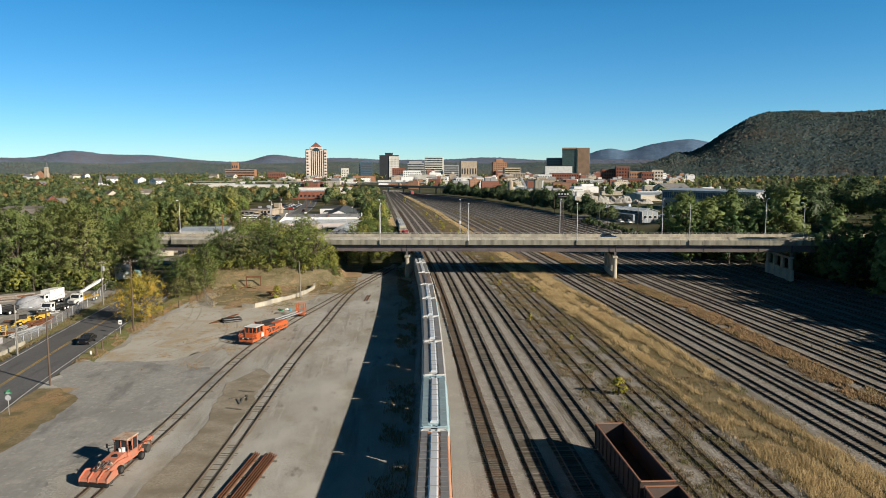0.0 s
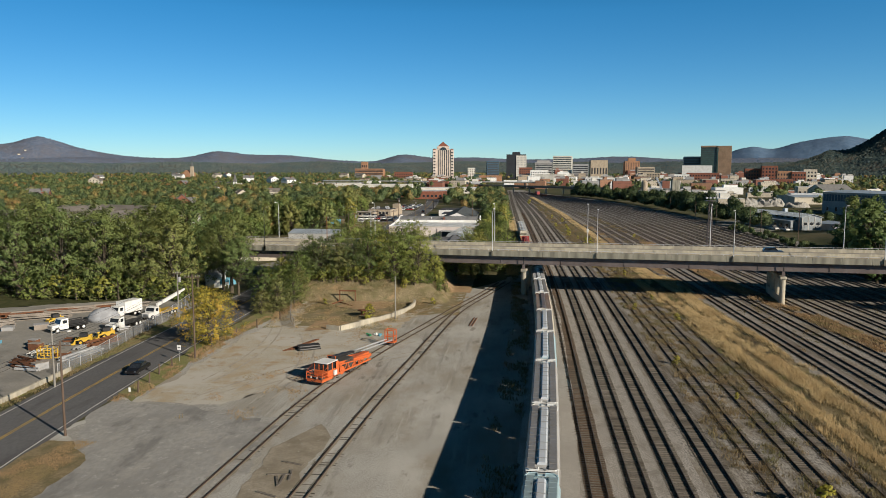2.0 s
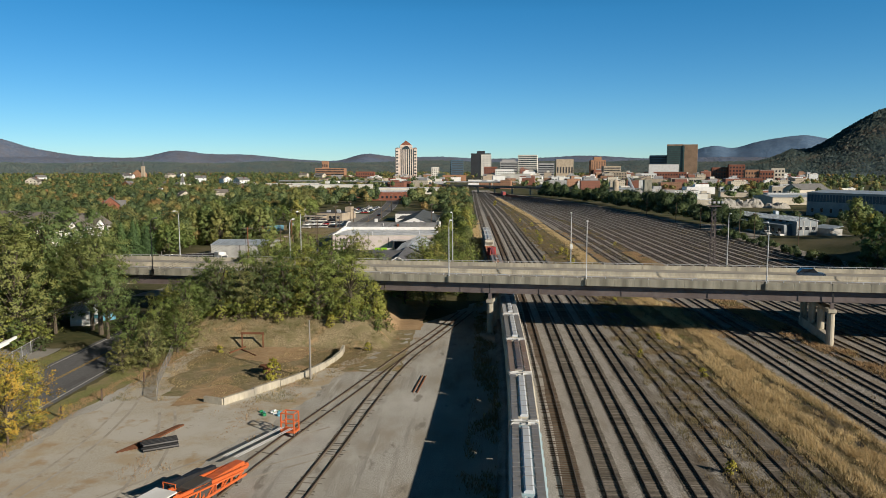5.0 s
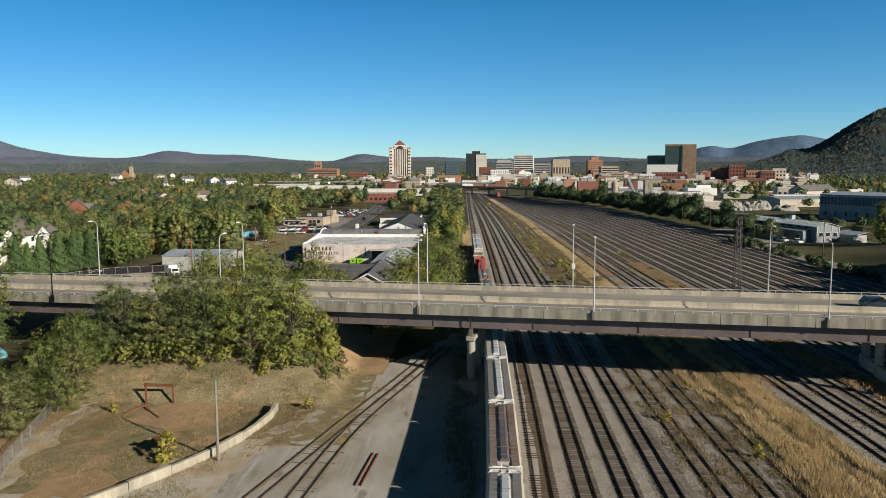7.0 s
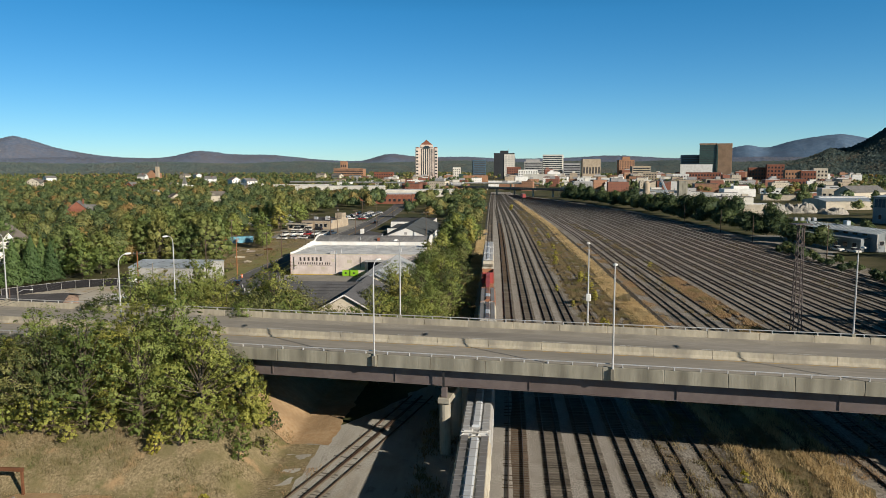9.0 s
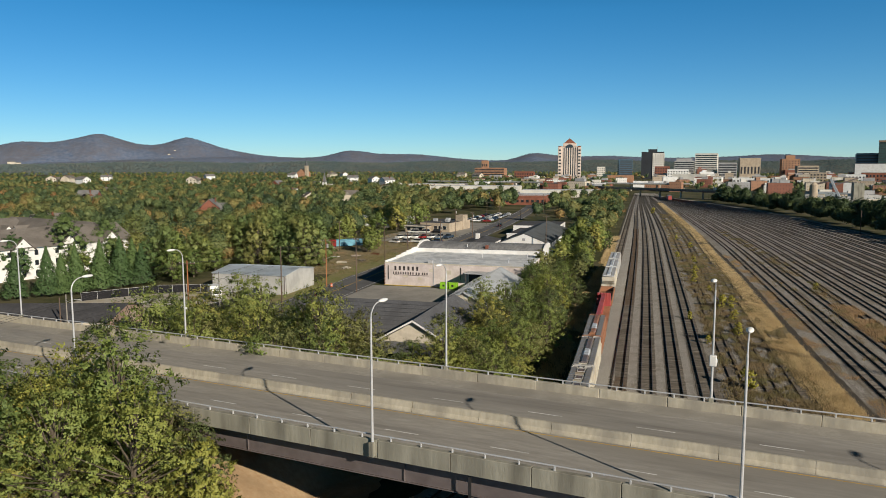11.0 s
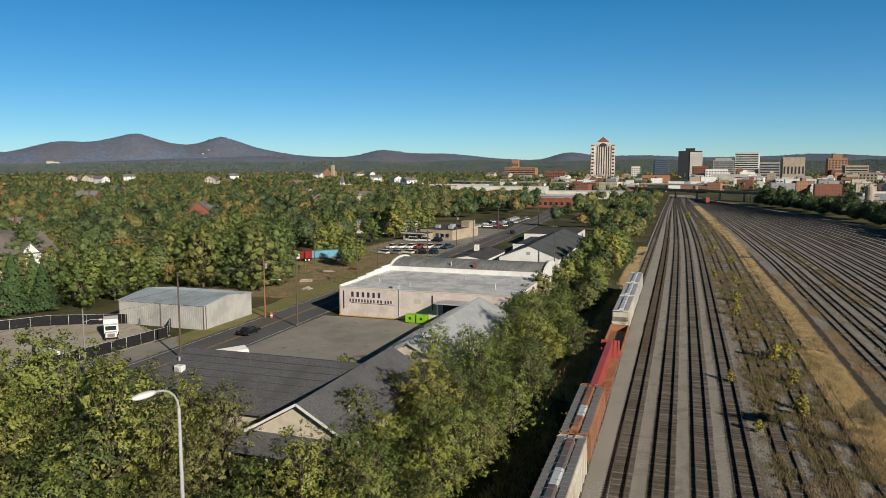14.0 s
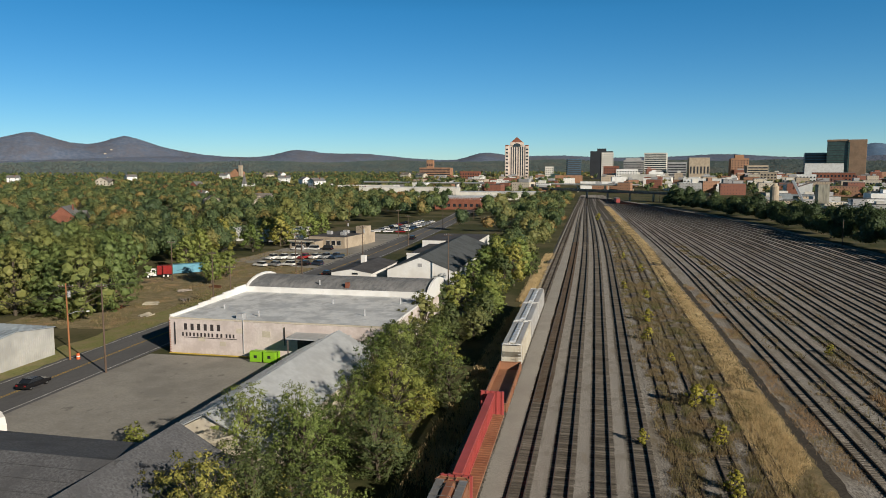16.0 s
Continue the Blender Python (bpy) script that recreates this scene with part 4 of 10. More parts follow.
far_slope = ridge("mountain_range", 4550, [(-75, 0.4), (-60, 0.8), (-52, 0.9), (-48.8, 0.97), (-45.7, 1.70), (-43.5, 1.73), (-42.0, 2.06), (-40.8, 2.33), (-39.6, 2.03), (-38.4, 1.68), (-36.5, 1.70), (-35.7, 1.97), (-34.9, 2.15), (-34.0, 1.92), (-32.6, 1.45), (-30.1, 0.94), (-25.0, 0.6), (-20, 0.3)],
      M_MOUNTAIN, "long wooded mountain with two peaks, coloured blue for haze", 1, trees=(12000, 3.2, M_MOUNTAIN_TREES, "hazy bluish forest on a far mountain"))
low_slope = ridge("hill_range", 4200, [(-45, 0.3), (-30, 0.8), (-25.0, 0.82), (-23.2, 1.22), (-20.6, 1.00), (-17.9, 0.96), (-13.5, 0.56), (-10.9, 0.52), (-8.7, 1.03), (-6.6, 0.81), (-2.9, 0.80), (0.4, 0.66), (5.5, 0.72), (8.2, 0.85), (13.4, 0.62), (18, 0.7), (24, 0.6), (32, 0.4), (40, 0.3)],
      M_MOUNTAIN, "low wooded hills behind the town, coloured blue for haze", 2, trees=(12000, 3.0, M_MOUNTAIN_TREES, "hazy bluish forest on low hills"))
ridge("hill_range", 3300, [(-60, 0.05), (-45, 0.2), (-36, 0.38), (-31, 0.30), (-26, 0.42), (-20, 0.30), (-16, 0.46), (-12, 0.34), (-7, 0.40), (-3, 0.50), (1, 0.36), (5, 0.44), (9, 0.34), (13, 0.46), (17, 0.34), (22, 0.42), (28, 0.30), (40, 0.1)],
      M_GREEN_HILL, "low green wooded hills behind the suburb, greyed blue for haze", 6, trees=(30000, 3.6, M_GREEN_HILL_TREES, "green forest on low hills"))
ridge("mountain_range", 4700, [(8, -0.4), (12, 0.3), (14.5, 0.75), (16.2, 1.08), (17.3, 1.42), (18.0, 1.53), (19.2, 1.36), (21.0, 1.80), (22.6, 2.08), (24.2, 2.18), (25.1, 2.0), (27, 1.6), (30, 1.1), (36, 0.6)], M_MOUNTAIN_FAR, "far mountain ridge, coloured blue for haze", 3)
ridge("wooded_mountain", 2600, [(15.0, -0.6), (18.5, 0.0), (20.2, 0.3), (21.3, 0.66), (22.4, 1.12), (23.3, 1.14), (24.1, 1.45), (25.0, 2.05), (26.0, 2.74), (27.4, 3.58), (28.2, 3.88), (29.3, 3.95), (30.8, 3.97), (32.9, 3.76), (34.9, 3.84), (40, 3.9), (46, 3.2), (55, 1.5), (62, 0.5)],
      M_HILL, "dark wooded mountain with autumn colours, blued for haze", 4, 0.05, depth=0.14, at=(0, 0), lump=2.4, trees=(42000, 4.0, M_HILL_TREES, "green and autumn forest on a mountain"))

# ---- road bridge over the tracks ----
SLOPE, CANT = -0.167, 0.007
BR = pose(0, 0, 0, 0, 0, math.degrees(math.atan(SLOPE)))   # along local x
near_y = lambda x: 205.0 + SLOPE * x
bridge = thing("road_bridge", "long concrete and brown steel road bridge with street lamps", "bridge", Matrix.Translation((0, 205.0, 0)) @ BR @ pose(0, 0, 0, 0, -math.degrees(CANT), 0))
X0, X1, WID = -130.0, 165.0, 19.3
DECK = 9.45


def bridge_part(name, g, ma, label=""):
    return part(name, g, ma, bridge, label)


bridge_part("deck", G().box(X0, X1, 0.42, WID - 0.42, DECK - 0.35, DECK), M_DECK, "grey concrete roadway")
for a, b in ((0.44, 2.2), (WID - 2.9, WID - 0.44)):
    bridge_part("shoulder", G().box(X0, X1, a, b, DECK, DECK + 0.012), M_SHOULDER, "paler concrete shoulder")
for k, y in enumerate((0.0, WID - 0.42)):
    x, n = X0, 0
    while x < X1:
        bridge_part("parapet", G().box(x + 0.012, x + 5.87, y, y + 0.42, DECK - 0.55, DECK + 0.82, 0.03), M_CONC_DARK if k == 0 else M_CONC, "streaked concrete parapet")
        x += 5.9
    g = G()
    bridge_part("handrail", g.box(X0, X1, y + 0.14, y + 0.28, DECK + 1.09, DECK + 1.19, 0.03), M_GALV, "galvanised rail on the parapet")
    x = X0 + 1
    while x < X1:
        bridge_part("rail_post", POST if k or x > X0 + 1 else (POST := G().box(-0.06, 0.06, -0.07, 0.07, 0, 0.3, 0.02).mesh("rail_post")), M_GALV, "", ).matrix_basis = pose(x, y + 0.21, DECK + 0.8)
        x += 2.45
x = X0
while x < X1:
    bridge_part("median_barrier", G().prism([(-0.36, 0), (0.36, 0), (0.34, 0.1), (0.16, 0.33), (0.10, 0.86), (-0.10, 0.86), (-0.16, 0.33), (-0.34, 0.1)], x + 0.015, x + 6.08, "x").turn(pose(0, 8.9, DECK + 0.003)), M_CONC, "cream concrete median barrier")
    x += 6.1
for y in (1.2, 6.2, 11.4, 17.0):
    b0, b1, b2, b3 = DECK - 2.5, DECK - 2.42, DECK - 0.5, DECK - 0.352
    g = G().prism([(y - 0.16, b0), (y + 0.16, b0), (y + 0.16, b1), (y + 0.03, b1), (y + 0.03, b2), (y + 0.2, b2), (y + 0.2, b3), (y - 0.2, b3), (y - 0.2, b2), (y - 0.03, b2), (y - 0.03, b1), (y - 0.16, b1)], X0, X1, "x")
    bridge_part("girder", g, M_STEEL_BROWN, "brown painted steel girder")
    if y < 2:
        xx = X0
        while xx < X1:
            bridge_part("stiffener", G().box(xx, xx + 0.06, y - 0.15, y - 0.03, DECK - 2.42, DECK - 0.5), M_STEEL_BROWN)
            xx += 14.6
for y in (4.2, 4.2 + 8.6):
    xx = X0 + 2
    while xx < X1:
        bridge_part("lane_mark", G().box(xx, xx + 3, y - 0.06, y + 0.06, DECK + 0.004, DECK + 0.008), M_LINE_W, "white dashed lane line")
        xx += 9
bridge_part("edge_line", G().box(X0, X1, 8.15, 8.27, DECK + 0.004, DECK + 0.008), M_LINE_Y, "yellow edge line")
bridge_part("edge_line", G().box(X0, X1, 9.55, 9.67, DECK + 0.004, DECK + 0.008), M_LINE_Y, "yellow edge line")
for px in (7.0, 65.0, 112.0):
    base = G()
    for k, y in enumerate((0.9, 6.4, 11.9, 17.3)):
        c = G().cyl((px, y, LOW - 1.5), (px, y, 5.1), 0.62, 0.62, 14)
        bridge_part("column", c, M_CONC, "round concrete column")
        bridge_part("bearing", G().box(px - 0.3, px + 0.3, y - 0.4, y + 0.0, 5.85, DECK - 2.5, 0.02), M_STEEL_BROWN)
    bridge_part("pier_cap", G().box(px - 0.68, px + 0.68, 0.2, 18.0, 5.2, 5.85, 0.08), M_CONC, "concrete cap beam")
    if px > 20:
        bridge_part("crash_wall", G().box(px - 0.5, px + 0.5, 1.6 if px < 100 else -0.6, 18.6, LOW - 1.5, 1.3 if px < 100 else 2.3, 0.06), M_CONC, "low concrete crash wall")
    # dark steel upright over the front column
    bridge_part("splice_plate", G().box(px - 0.12, px + 0.12, 0.3, 0.36, DECK - 2.42, DECK - 0.5), M_BLACK)


def street_lamp(m, out, height=10.4, label="pale grey street lamp with a curved arm on the bridge parapet", group="bridge street lamps"):
    root = thing("street_lamp", label, "street lamp", m, group)
    part("base", G().box(-0.2, 0.2, -0.26, 0.26, -0.75, 0.35, 0.03), M_CONC_DARK, root, "concrete lamp bracket")
    part("pole", G().cyl((0, 0, 0.3), (0, 0, height - 0.9), 0.11, 0.07, 10), M_GALV, root)
    g = G()
    pts = [(0, out * 1.15 * (1 - math.cos(a)), height - 0.9 + 1.05 * math.sin(a)) for a in np.linspace(0, math.pi / 2, 6)]
    g.tube(pts, 0.05, 7)
    part("arm", g, M_GALV, root)
    part("lantern", G().ball(0, out * 1.75, height + 0.16, 0.24, 0.62, 0.14, 12, 6), M_WHITE, root, "oval white lantern head", smooth=True)
    return root


def on_bridge(x, edge):
    """Top of the parapet at world x."""
    y = near_y(x) + (0 if edge == 0 else WID + 0.2)
    return Matrix.Translation((x, y, DECK + 0.8 + CANT * x)) @ BR


first = None
for x in (-61, -31.5, -0.6, 24.0, 53.6, 83.5, 113):
    first = street_lamp(on_bridge(x, 0) @ pose(0, -0.1, -0.45), 1) if first is None else first
    if first.matrix_basis.translation.x != x:
        copy_thing(first, on_bridge(x, 0) @ pose(0, -0.1, -0.45))
for x in (-63.5, -34.2, -0.5, 23.8, 53.6, 83.5, 113):
    copy_thing(first, on_bridge(x, 1) @ pose(0, 0.0, 0, 0, 0, 180))

# ---- freight train ----
def paint(name, c, worn=None, rough=0.55, size=0.6):
    d = worn or tuple(v * 0.62 for v in c)
    return stuff(name, tuple(v * 0.9 for v in c), c, size, rough, 0.08, coarse=2.2, c3=d, stretch=(1, 0.6, 0.35), patch=0.54)


P_SILVER = paint("silver_hatch_paint", (0.52, 0.56, 0.60), (0.42, 0.44, 0.46), 0.45)
P_DARKHATCH = paint("dark_hatch", (0.11, 0.10, 0.11), (0.16, 0.11, 0.09))
P_ROOFGREY = paint("grey_car_roof", (0.20, 0.20, 0.205), (0.15, 0.145, 0.14))
P_ROOFPALE = paint("pale_grey_car_roof", (0.36, 0.37, 0.38), (0.28, 0.28, 0.28))
P_ROOFBROWN = paint("rust_streaked_roof", (0.22, 0.175, 0.15), (0.14, 0.075, 0.05))
P_BODYGREY = paint("grey_car_body", (0.42, 0.42, 0.41), (0.30, 0.28, 0.26))
P_BODYBLUE = paint("light_blue_car_body", (0.36, 0.50, 0.55), (0.30, 0.38, 0.40))
P_ROOFBLUE = paint("light_blue_roof", (0.23, 0.31, 0.34), (0.19, 0.24, 0.26))
P_CREAM = paint("cream_car_body", (0.56, 0.53, 0.44), (0.33, 0.26, 0.18))
P_WHITEEND = paint("white_end_rail", (0.66, 0.67, 0.66), (0.45, 0.44, 0.42))
P_RUST = paint("rust_brown_car", (0.30, 0.145, 0.08), (0.20, 0.08, 0.045))
P_ORANGE_STRIPE = paint("faded_orange_side", (0.52, 0.22, 0.10), (0.50, 0.38, 0.30))
P_RED = paint("faded_red_car", (0.40, 0.075, 0.07), (0.28, 0.06, 0.05))
# dark brown paint, deepened so that the empty inside looks shaded
P_GONDOLA = paint("dark_brown_gondola_with_shade", (0.05, 0.034, 0.028), (0.085, 0.045, 0.03), 0.75)
P_UNDER = paint("grimy_underframe", (0.06, 0.055, 0.05), (0.035, 0.03, 0.028), 0.8)
RAIL_TOP = BED + 0.21


def bogie_mesh():
    g = G()
    for s in (-0.98, 0.98):
        g.prism([(-1.25, 0.35), (-0.9, 0.2), (0.9, 0.2), (1.25, 0.35), (1.2, 0.62), (0.5, 0.82), (-0.5, 0.82), (-1.2, 0.62)], s - 0.09, s + 0.09, "x")
    g.box(-1.0, 1.0, -0.25, 0.25, 0.45, 0.75)
    return g.mesh("bogie")


WHEEL_MESH = G().cyl((-0.82, 0, 0.42), (-0.69, 0, 0.42), 0.42, 0.42, 16).cyl((0.69, 0, 0.42), (0.82, 0, 0.42), 0.42, 0.42, 16).cyl((-0.8, 0, 0.42), (0.8, 0, 0.42), 0.08, 0.08, 8).mesh("wheelset")
WHEEL_MESH.materials.append(M_RAIL)
BOGIE_MESH = bogie_mesh()
BOGIE_MESH.materials.append(P_UNDER)
RIB_MESH = G().box(-0.04, 0.04, -0.05, 0.05, 1.35, 3.85, 0.015).mesh("side_rib")


def bogies(root, half):
    for y in (-half, half):
        b = part("bogie", BOGIE_MESH, P_UNDER, root, m=pose(0, y, 0))
        for d in (-0.85, 0.85):
            part("wheelset", WHEEL_MESH, M_RAIL, b, m=pose(0, d, 0))


def on_track(line, a, b, z=RAIL_TOP):
    xa, xb = float(line(a)), float(line(b))
    return pose((xa + xb) / 2, (a + b) / 2, z, 0, 0, -math.degrees(math.atan2(xb - xa, b - a)))


def hopper(a, b, label, body, roof, hatch, ends, side=None, style="trough", tall=0.0, hatches=4):
    root = thing("covered_hopper_car", label, "freight car", on_track(train_x, a, b), "freight train cars")
    L = (b - a) / 2 - 0.55
    Z = 4.3 + tall
    prof = [(-1.42, 1.2), (1.42, 1.2), (1.55, 1.5), (1.58, 2.7), (1.53, Z - 0.45), (1.36, Z - 0.08), (0.9, Z), (-0.9, Z), (-1.36, Z - 0.08), (-1.53, Z - 0.45), (-1.58, 2.7), (-1.55, 1.5)]
    part("body", G().prism(prof, -L + 0.9, L - 0.9, "y"), body, root)
    for s in (-1, 1):
        g = G()
        ya, yb = s * (L - 0.9), s * L
        g.add([(-1.42, ya, 2.2), (1.42, ya, 2.2), (1.36, yb, 3.2), (-1.36, yb, 3.2), (-1.36, yb, Z - 0.1), (1.36, yb, Z - 0.1), (1.36, ya, Z - 0.02), (-1.36, ya, Z - 0.02)],
              [(0, 1, 2, 3), (3, 2, 5, 4), (4, 5, 6, 7), (0, 3, 4, 7), (1, 2, 5, 6)])
        part("end_slope", g, body, root)
        part("end_sill", G().box(-1.45, 1.45, min(ya, yb + s * 0.3), max(ya, yb + s * 0.3), 0.95, 1.25, 0.03), P_UNDER, root)
        e = G()
        for x in (-1, 1):
            e.tube([(x * 1.42, s * (L - 0.25), 1.2), (x * 1.42, s * (L - 0.25), Z + 0.02), (x * 1.1, s * (L + 0.22), Z + 0.12), (x * 0.35, s * (L + 0.22), Z + 0.12), (x * 0.3, s * (L - 0.35), Z + 0.1)], 0.055, 6)
            for k in range(6):
                e.bar((x * 1.42, s * (L - 0.25), 1.5 + 0.45 * k), (x * 1.0, s * (L + 0.02), 1.5 + 0.45 * k), 0.04)
        part("end_railing", e, ends, root, "pale tubular end railing")
        part("end_platform", G().box(-1.4, 1.4, min(s * (L - 0.1), s * (L + 0.3)), max(s * (L - 0.1), s * (L + 0.3)), Z - 0.02, Z + 0.06, 0.02), ends, root)
        part("coupler", G().box(-0.14, 0.14, min(s * L, s * (L + 0.6)), max(s * L, s * (L + 0.6)), 0.75, 1.0, 0.03), P_UNDER, root)
    for s in (-1, 1):
        g = G().box(min(s * 0.62, s * 1.3), max(s * 0.62, s * 1.3), -L + 0.2, L - 0.2, Z + 0.04, Z + 0.09, 0.01)
        for k in range(18):
            y = -L + 0.4 + k * (2 * L - 0.8) / 17
            g.box(min(s * 0.6, s * 1.32), max(s * 0.6, s * 1.32), y - 0.025, y + 0.025, Z + 0.02, Z + 0.115)
        part("running_board", g, roof, root, "grey roof walkway")
    if style == "trough":
        n = hatches
        for k in range(n):
            y0, y1 = -L + 1.1 + k * (2 * L - 2.2) / n, -L + 1.1 + (k + 1) * (2 * L - 2.2) / n
            h = part("hatch", G().prism([(-0.42, Z), (0.42, Z), (0.42, Z + 0.16), (0.28, Z + 0.28), (-0.28, Z + 0.28), (-0.42, Z + 0.16)], y0 + 0.03, y1 - 0.03, "y"), hatch if not isinstance(hatch, list) else hatch[k % len(hatch)], root, "long roof hatch cover")
            for q in (0.25, 0.75):
                y = y0 + (y1 - y0) * q
                part("hatch_bar", G().tube([(-0.6, y, Z + 0.08), (-0.46, y, Z + 0.3), (0.46, y, Z + 0.3), (0.6, y, Z + 0.08)], 0.02, 5), P_ROOFGREY, h)
    else:
        for k in range(5):
            y = -L + 1.6 + k * (2 * L - 3.2) / 4
            h = part("hatch_frame", G().tube([(-0.45, y - 0.8, Z + 0.12), (0.45, y - 0.8, Z + 0.12), (0.45, y + 0.8, Z + 0.12), (-0.45, y + 0.8, Z + 0.12), (-0.45, y - 0.8, Z + 0.12)], 0.06, 6), ends, root, "raised square hatch frame")
            part("hatch_lid", G().box(-0.36, 0.36, y - 0.7, y + 0.7, Z, Z + 0.1, 0.03), P_DARKHATCH, h)
    for k in range(8):
        y = -L + 1.3 + k * (2 * L - 2.6) / 7
        for s in (-1, 1):
            if not RIB_MESH.materials:
                RIB_MESH.materials.append(body)
            ob = part("side_rib", RIB_MESH, body, root, m=pose(s * 1.57, y, 0))
            ob.material_slots[0].link = "OBJECT"
            ob.material_slots[0].material = body
    if side:
        part("side_band", G().box(1.585, 1.6, -L + 1.2, L - 1.2, 1.6, Z - 0.5), side, root, "faded orange band along the side")
    for k in (-1, 0, 1):
        y = k * (L * 0.45)
        part("hopper_bay", G().add([(-1.3, y - 1.7, 1.25), (1.3, y - 1.7, 1.25), (1.3, y + 1.7, 1.25), (-1.3, y + 1.7, 1.25), (-0.5, y - 0.5, 0.35), (0.5, y - 0.5, 0.35), (0.5, y + 0.5, 0.35), (-0.5, y + 0.5, 0.35)],
                                   [(0, 1, 5, 4), (1, 2, 6, 5), (2, 3, 7, 6), (3, 0, 4, 7), (4, 5, 6, 7)]), P_UNDER, root)
    bogies(root, L - 1.7)
    return root


hopper(-2.4, 15.8, "grey covered hopper car with a silver roof hatch", P_BODYGREY, P_ROOFGREY, P_SILVER, P_WHITEEND)
hopper(15.8, 34.0, "grey covered hopper car with a silver roof hatch", P_BODYGREY, P_ROOFGREY, P_SILVER, P_WHITEEND)
hopper(34.0, 52.2, "grey covered hopper car with white end railings", P_BODYGREY, P_ROOFGREY, P_SILVER, P_WHITEEND)
hopper(52.2, 70.4, "grey-roofed covered hopper car with a faded orange side", P_ORANGE_STRIPE, P_ROOFGREY, P_SILVER, P_WHITEEND, P_ORANGE_STRIPE)
hopper(70.4, 88.9, "light blue covered hopper car with a silver roof hatch", P_BODYBLUE, P_ROOFBLUE, P_SILVER, P_BODYBLUE)
hopper(88.9, 107.2, "grey covered hopper car with white end railings", P_BODYGREY, P_ROOFGREY, P_SILVER, P_WHITEEND)
hopper(107.2, 125.5, "grey covered hopper car with white end railings", P_BODYGREY, P_ROOFGREY, P_SILVER, P_WHITEEND)
hopper(125.5, 143.4, "pale blue-grey covered hopper car on the main line", P_BODYBLUE, P_ROOFGREY, P_SILVER, P_WHITEEND)
hopper(143.4, 161.0, "dusty grey covered hopper car with white sides", P_CREAM, P_ROOFGREY, P_SILVER, P_WHITEEND)
hopper(161.0, 179.1, "white covered hopper car with a rust-streaked roof", P_CREAM, P_ROOFBROWN, P_DARKHATCH, P_WHITEEND)
hopper(179.1, 197.8, "grey covered hopper car with one silver hatch", P_CREAM, P_ROOFGREY, P_SILVER, P_WHITEEND)
hopper(197.8, 216.0, "pale grey covered hopper car under the bridge", P_BODYGREY, P_ROOFPALE, P_SILVER, P_WHITEEND)
hopper(216.0, 233.0, "pale grey covered hopper car under the bridge", P_BODYGREY, P_ROOFPALE, P_SILVER, P_WHITEEND)
hopper(233.0, 250.0, "grey covered hopper car with square hatch frames", P_CREAM, P_ROOFGREY, P_SILVER, P_BODYGREY, None, "frames")
hopper(250.0, 267.0, "cream covered hopper car with dark hatch covers", P_CREAM, P_ROOFGREY, [P_DARKHATCH, P_SILVER, P_DARKHATCH], P_BODYGREY)
hopper(267.0, 284.0, "rust-brown covered hopper car with one pale hatch", P_RUST, P_ROOFGREY, [P_RUST, P_SILVER, P_RUST], P_RUST)
hopper(329.3, 345.8, "cream covered hopper car with a grey roof", P_CREAM, P_ROOFPALE, P_SILVER, P_WHITEEND)
hopper(345.8, 362.2, "pale grey covered hopper car with a silver hatch", P_BODYGREY, P_ROOFPALE, P_SILVER, P_WHITEEND)
hopper(362.2, 378.6, "pale grey covered hopper car at the train's end", P_BODYGREY, P_ROOFPALE, P_SILVER, P_WHITEEND)

# centre-beam flat car
flat = thing("centre_beam_car", "empty red centre-beam flat car with a rusty deck", "freight car", on_track(train_x, 284.3, 309.5), "freight train cars")
part("deck", G().box(-1.42, 1.42, -12.0, 12.0, 0.95, 1.2, 0.04), P_RUST, flat, "rust-brown steel deck")
for k in range(40):
    part("deck_rib", G().box(-1.4, 1.4, -11.6 + k * 0.595, -11.45 + k * 0.595, 1.2, 1.25), P_RUST, flat)
beam = part("centre_beam", G().box(-0.16, 0.16, -11.2, 11.2, 1.2, 1.45).box(-0.42, 0.42, -11.2, 11.2, 3.72, 3.9, 0.03), P_RED, flat, "red centre beam with a top chord")
for k in range(27):
    y = -11 + k * 22 / 26
    part("beam_post", G().prism([(-0.42, 3.75), (0.42, 3.75), (0.2, 2.6), (0.14, 1.3), (-0.14, 1.3), (-0.2, 2.6)], y - 0.06, y + 0.06, "y"), P_RED, flat)
part("beam_web", G().box(-0.05, 0.05, -11.1, 11.1, 1.45, 3.1), P_RED, flat)
for s in (-1, 1):
    g = G().box(-1.4, 1.4, s * 11.75 - 0.12, s * 11.75 + 0.12, 1.2, 3.95, 0.03)
    for x in (-1.2, -0.6, 0, 0.6, 1.2):
        g.box(x - 0.07, x + 0.07, s * 11.75 - 0.2, s * 11.75 + 0.2, 1.2, 3.98)
    part("bulkhead", g, P_RED, flat, "ribbed red end bulkhead")
    part("coupler", G().box(-0.14, 0.14, min(s * 12, s * 12.6), max(s * 12, s * 12.6), 0.75, 1.0, 0.03), P_UNDER, flat)
bogies(flat, 9.6)


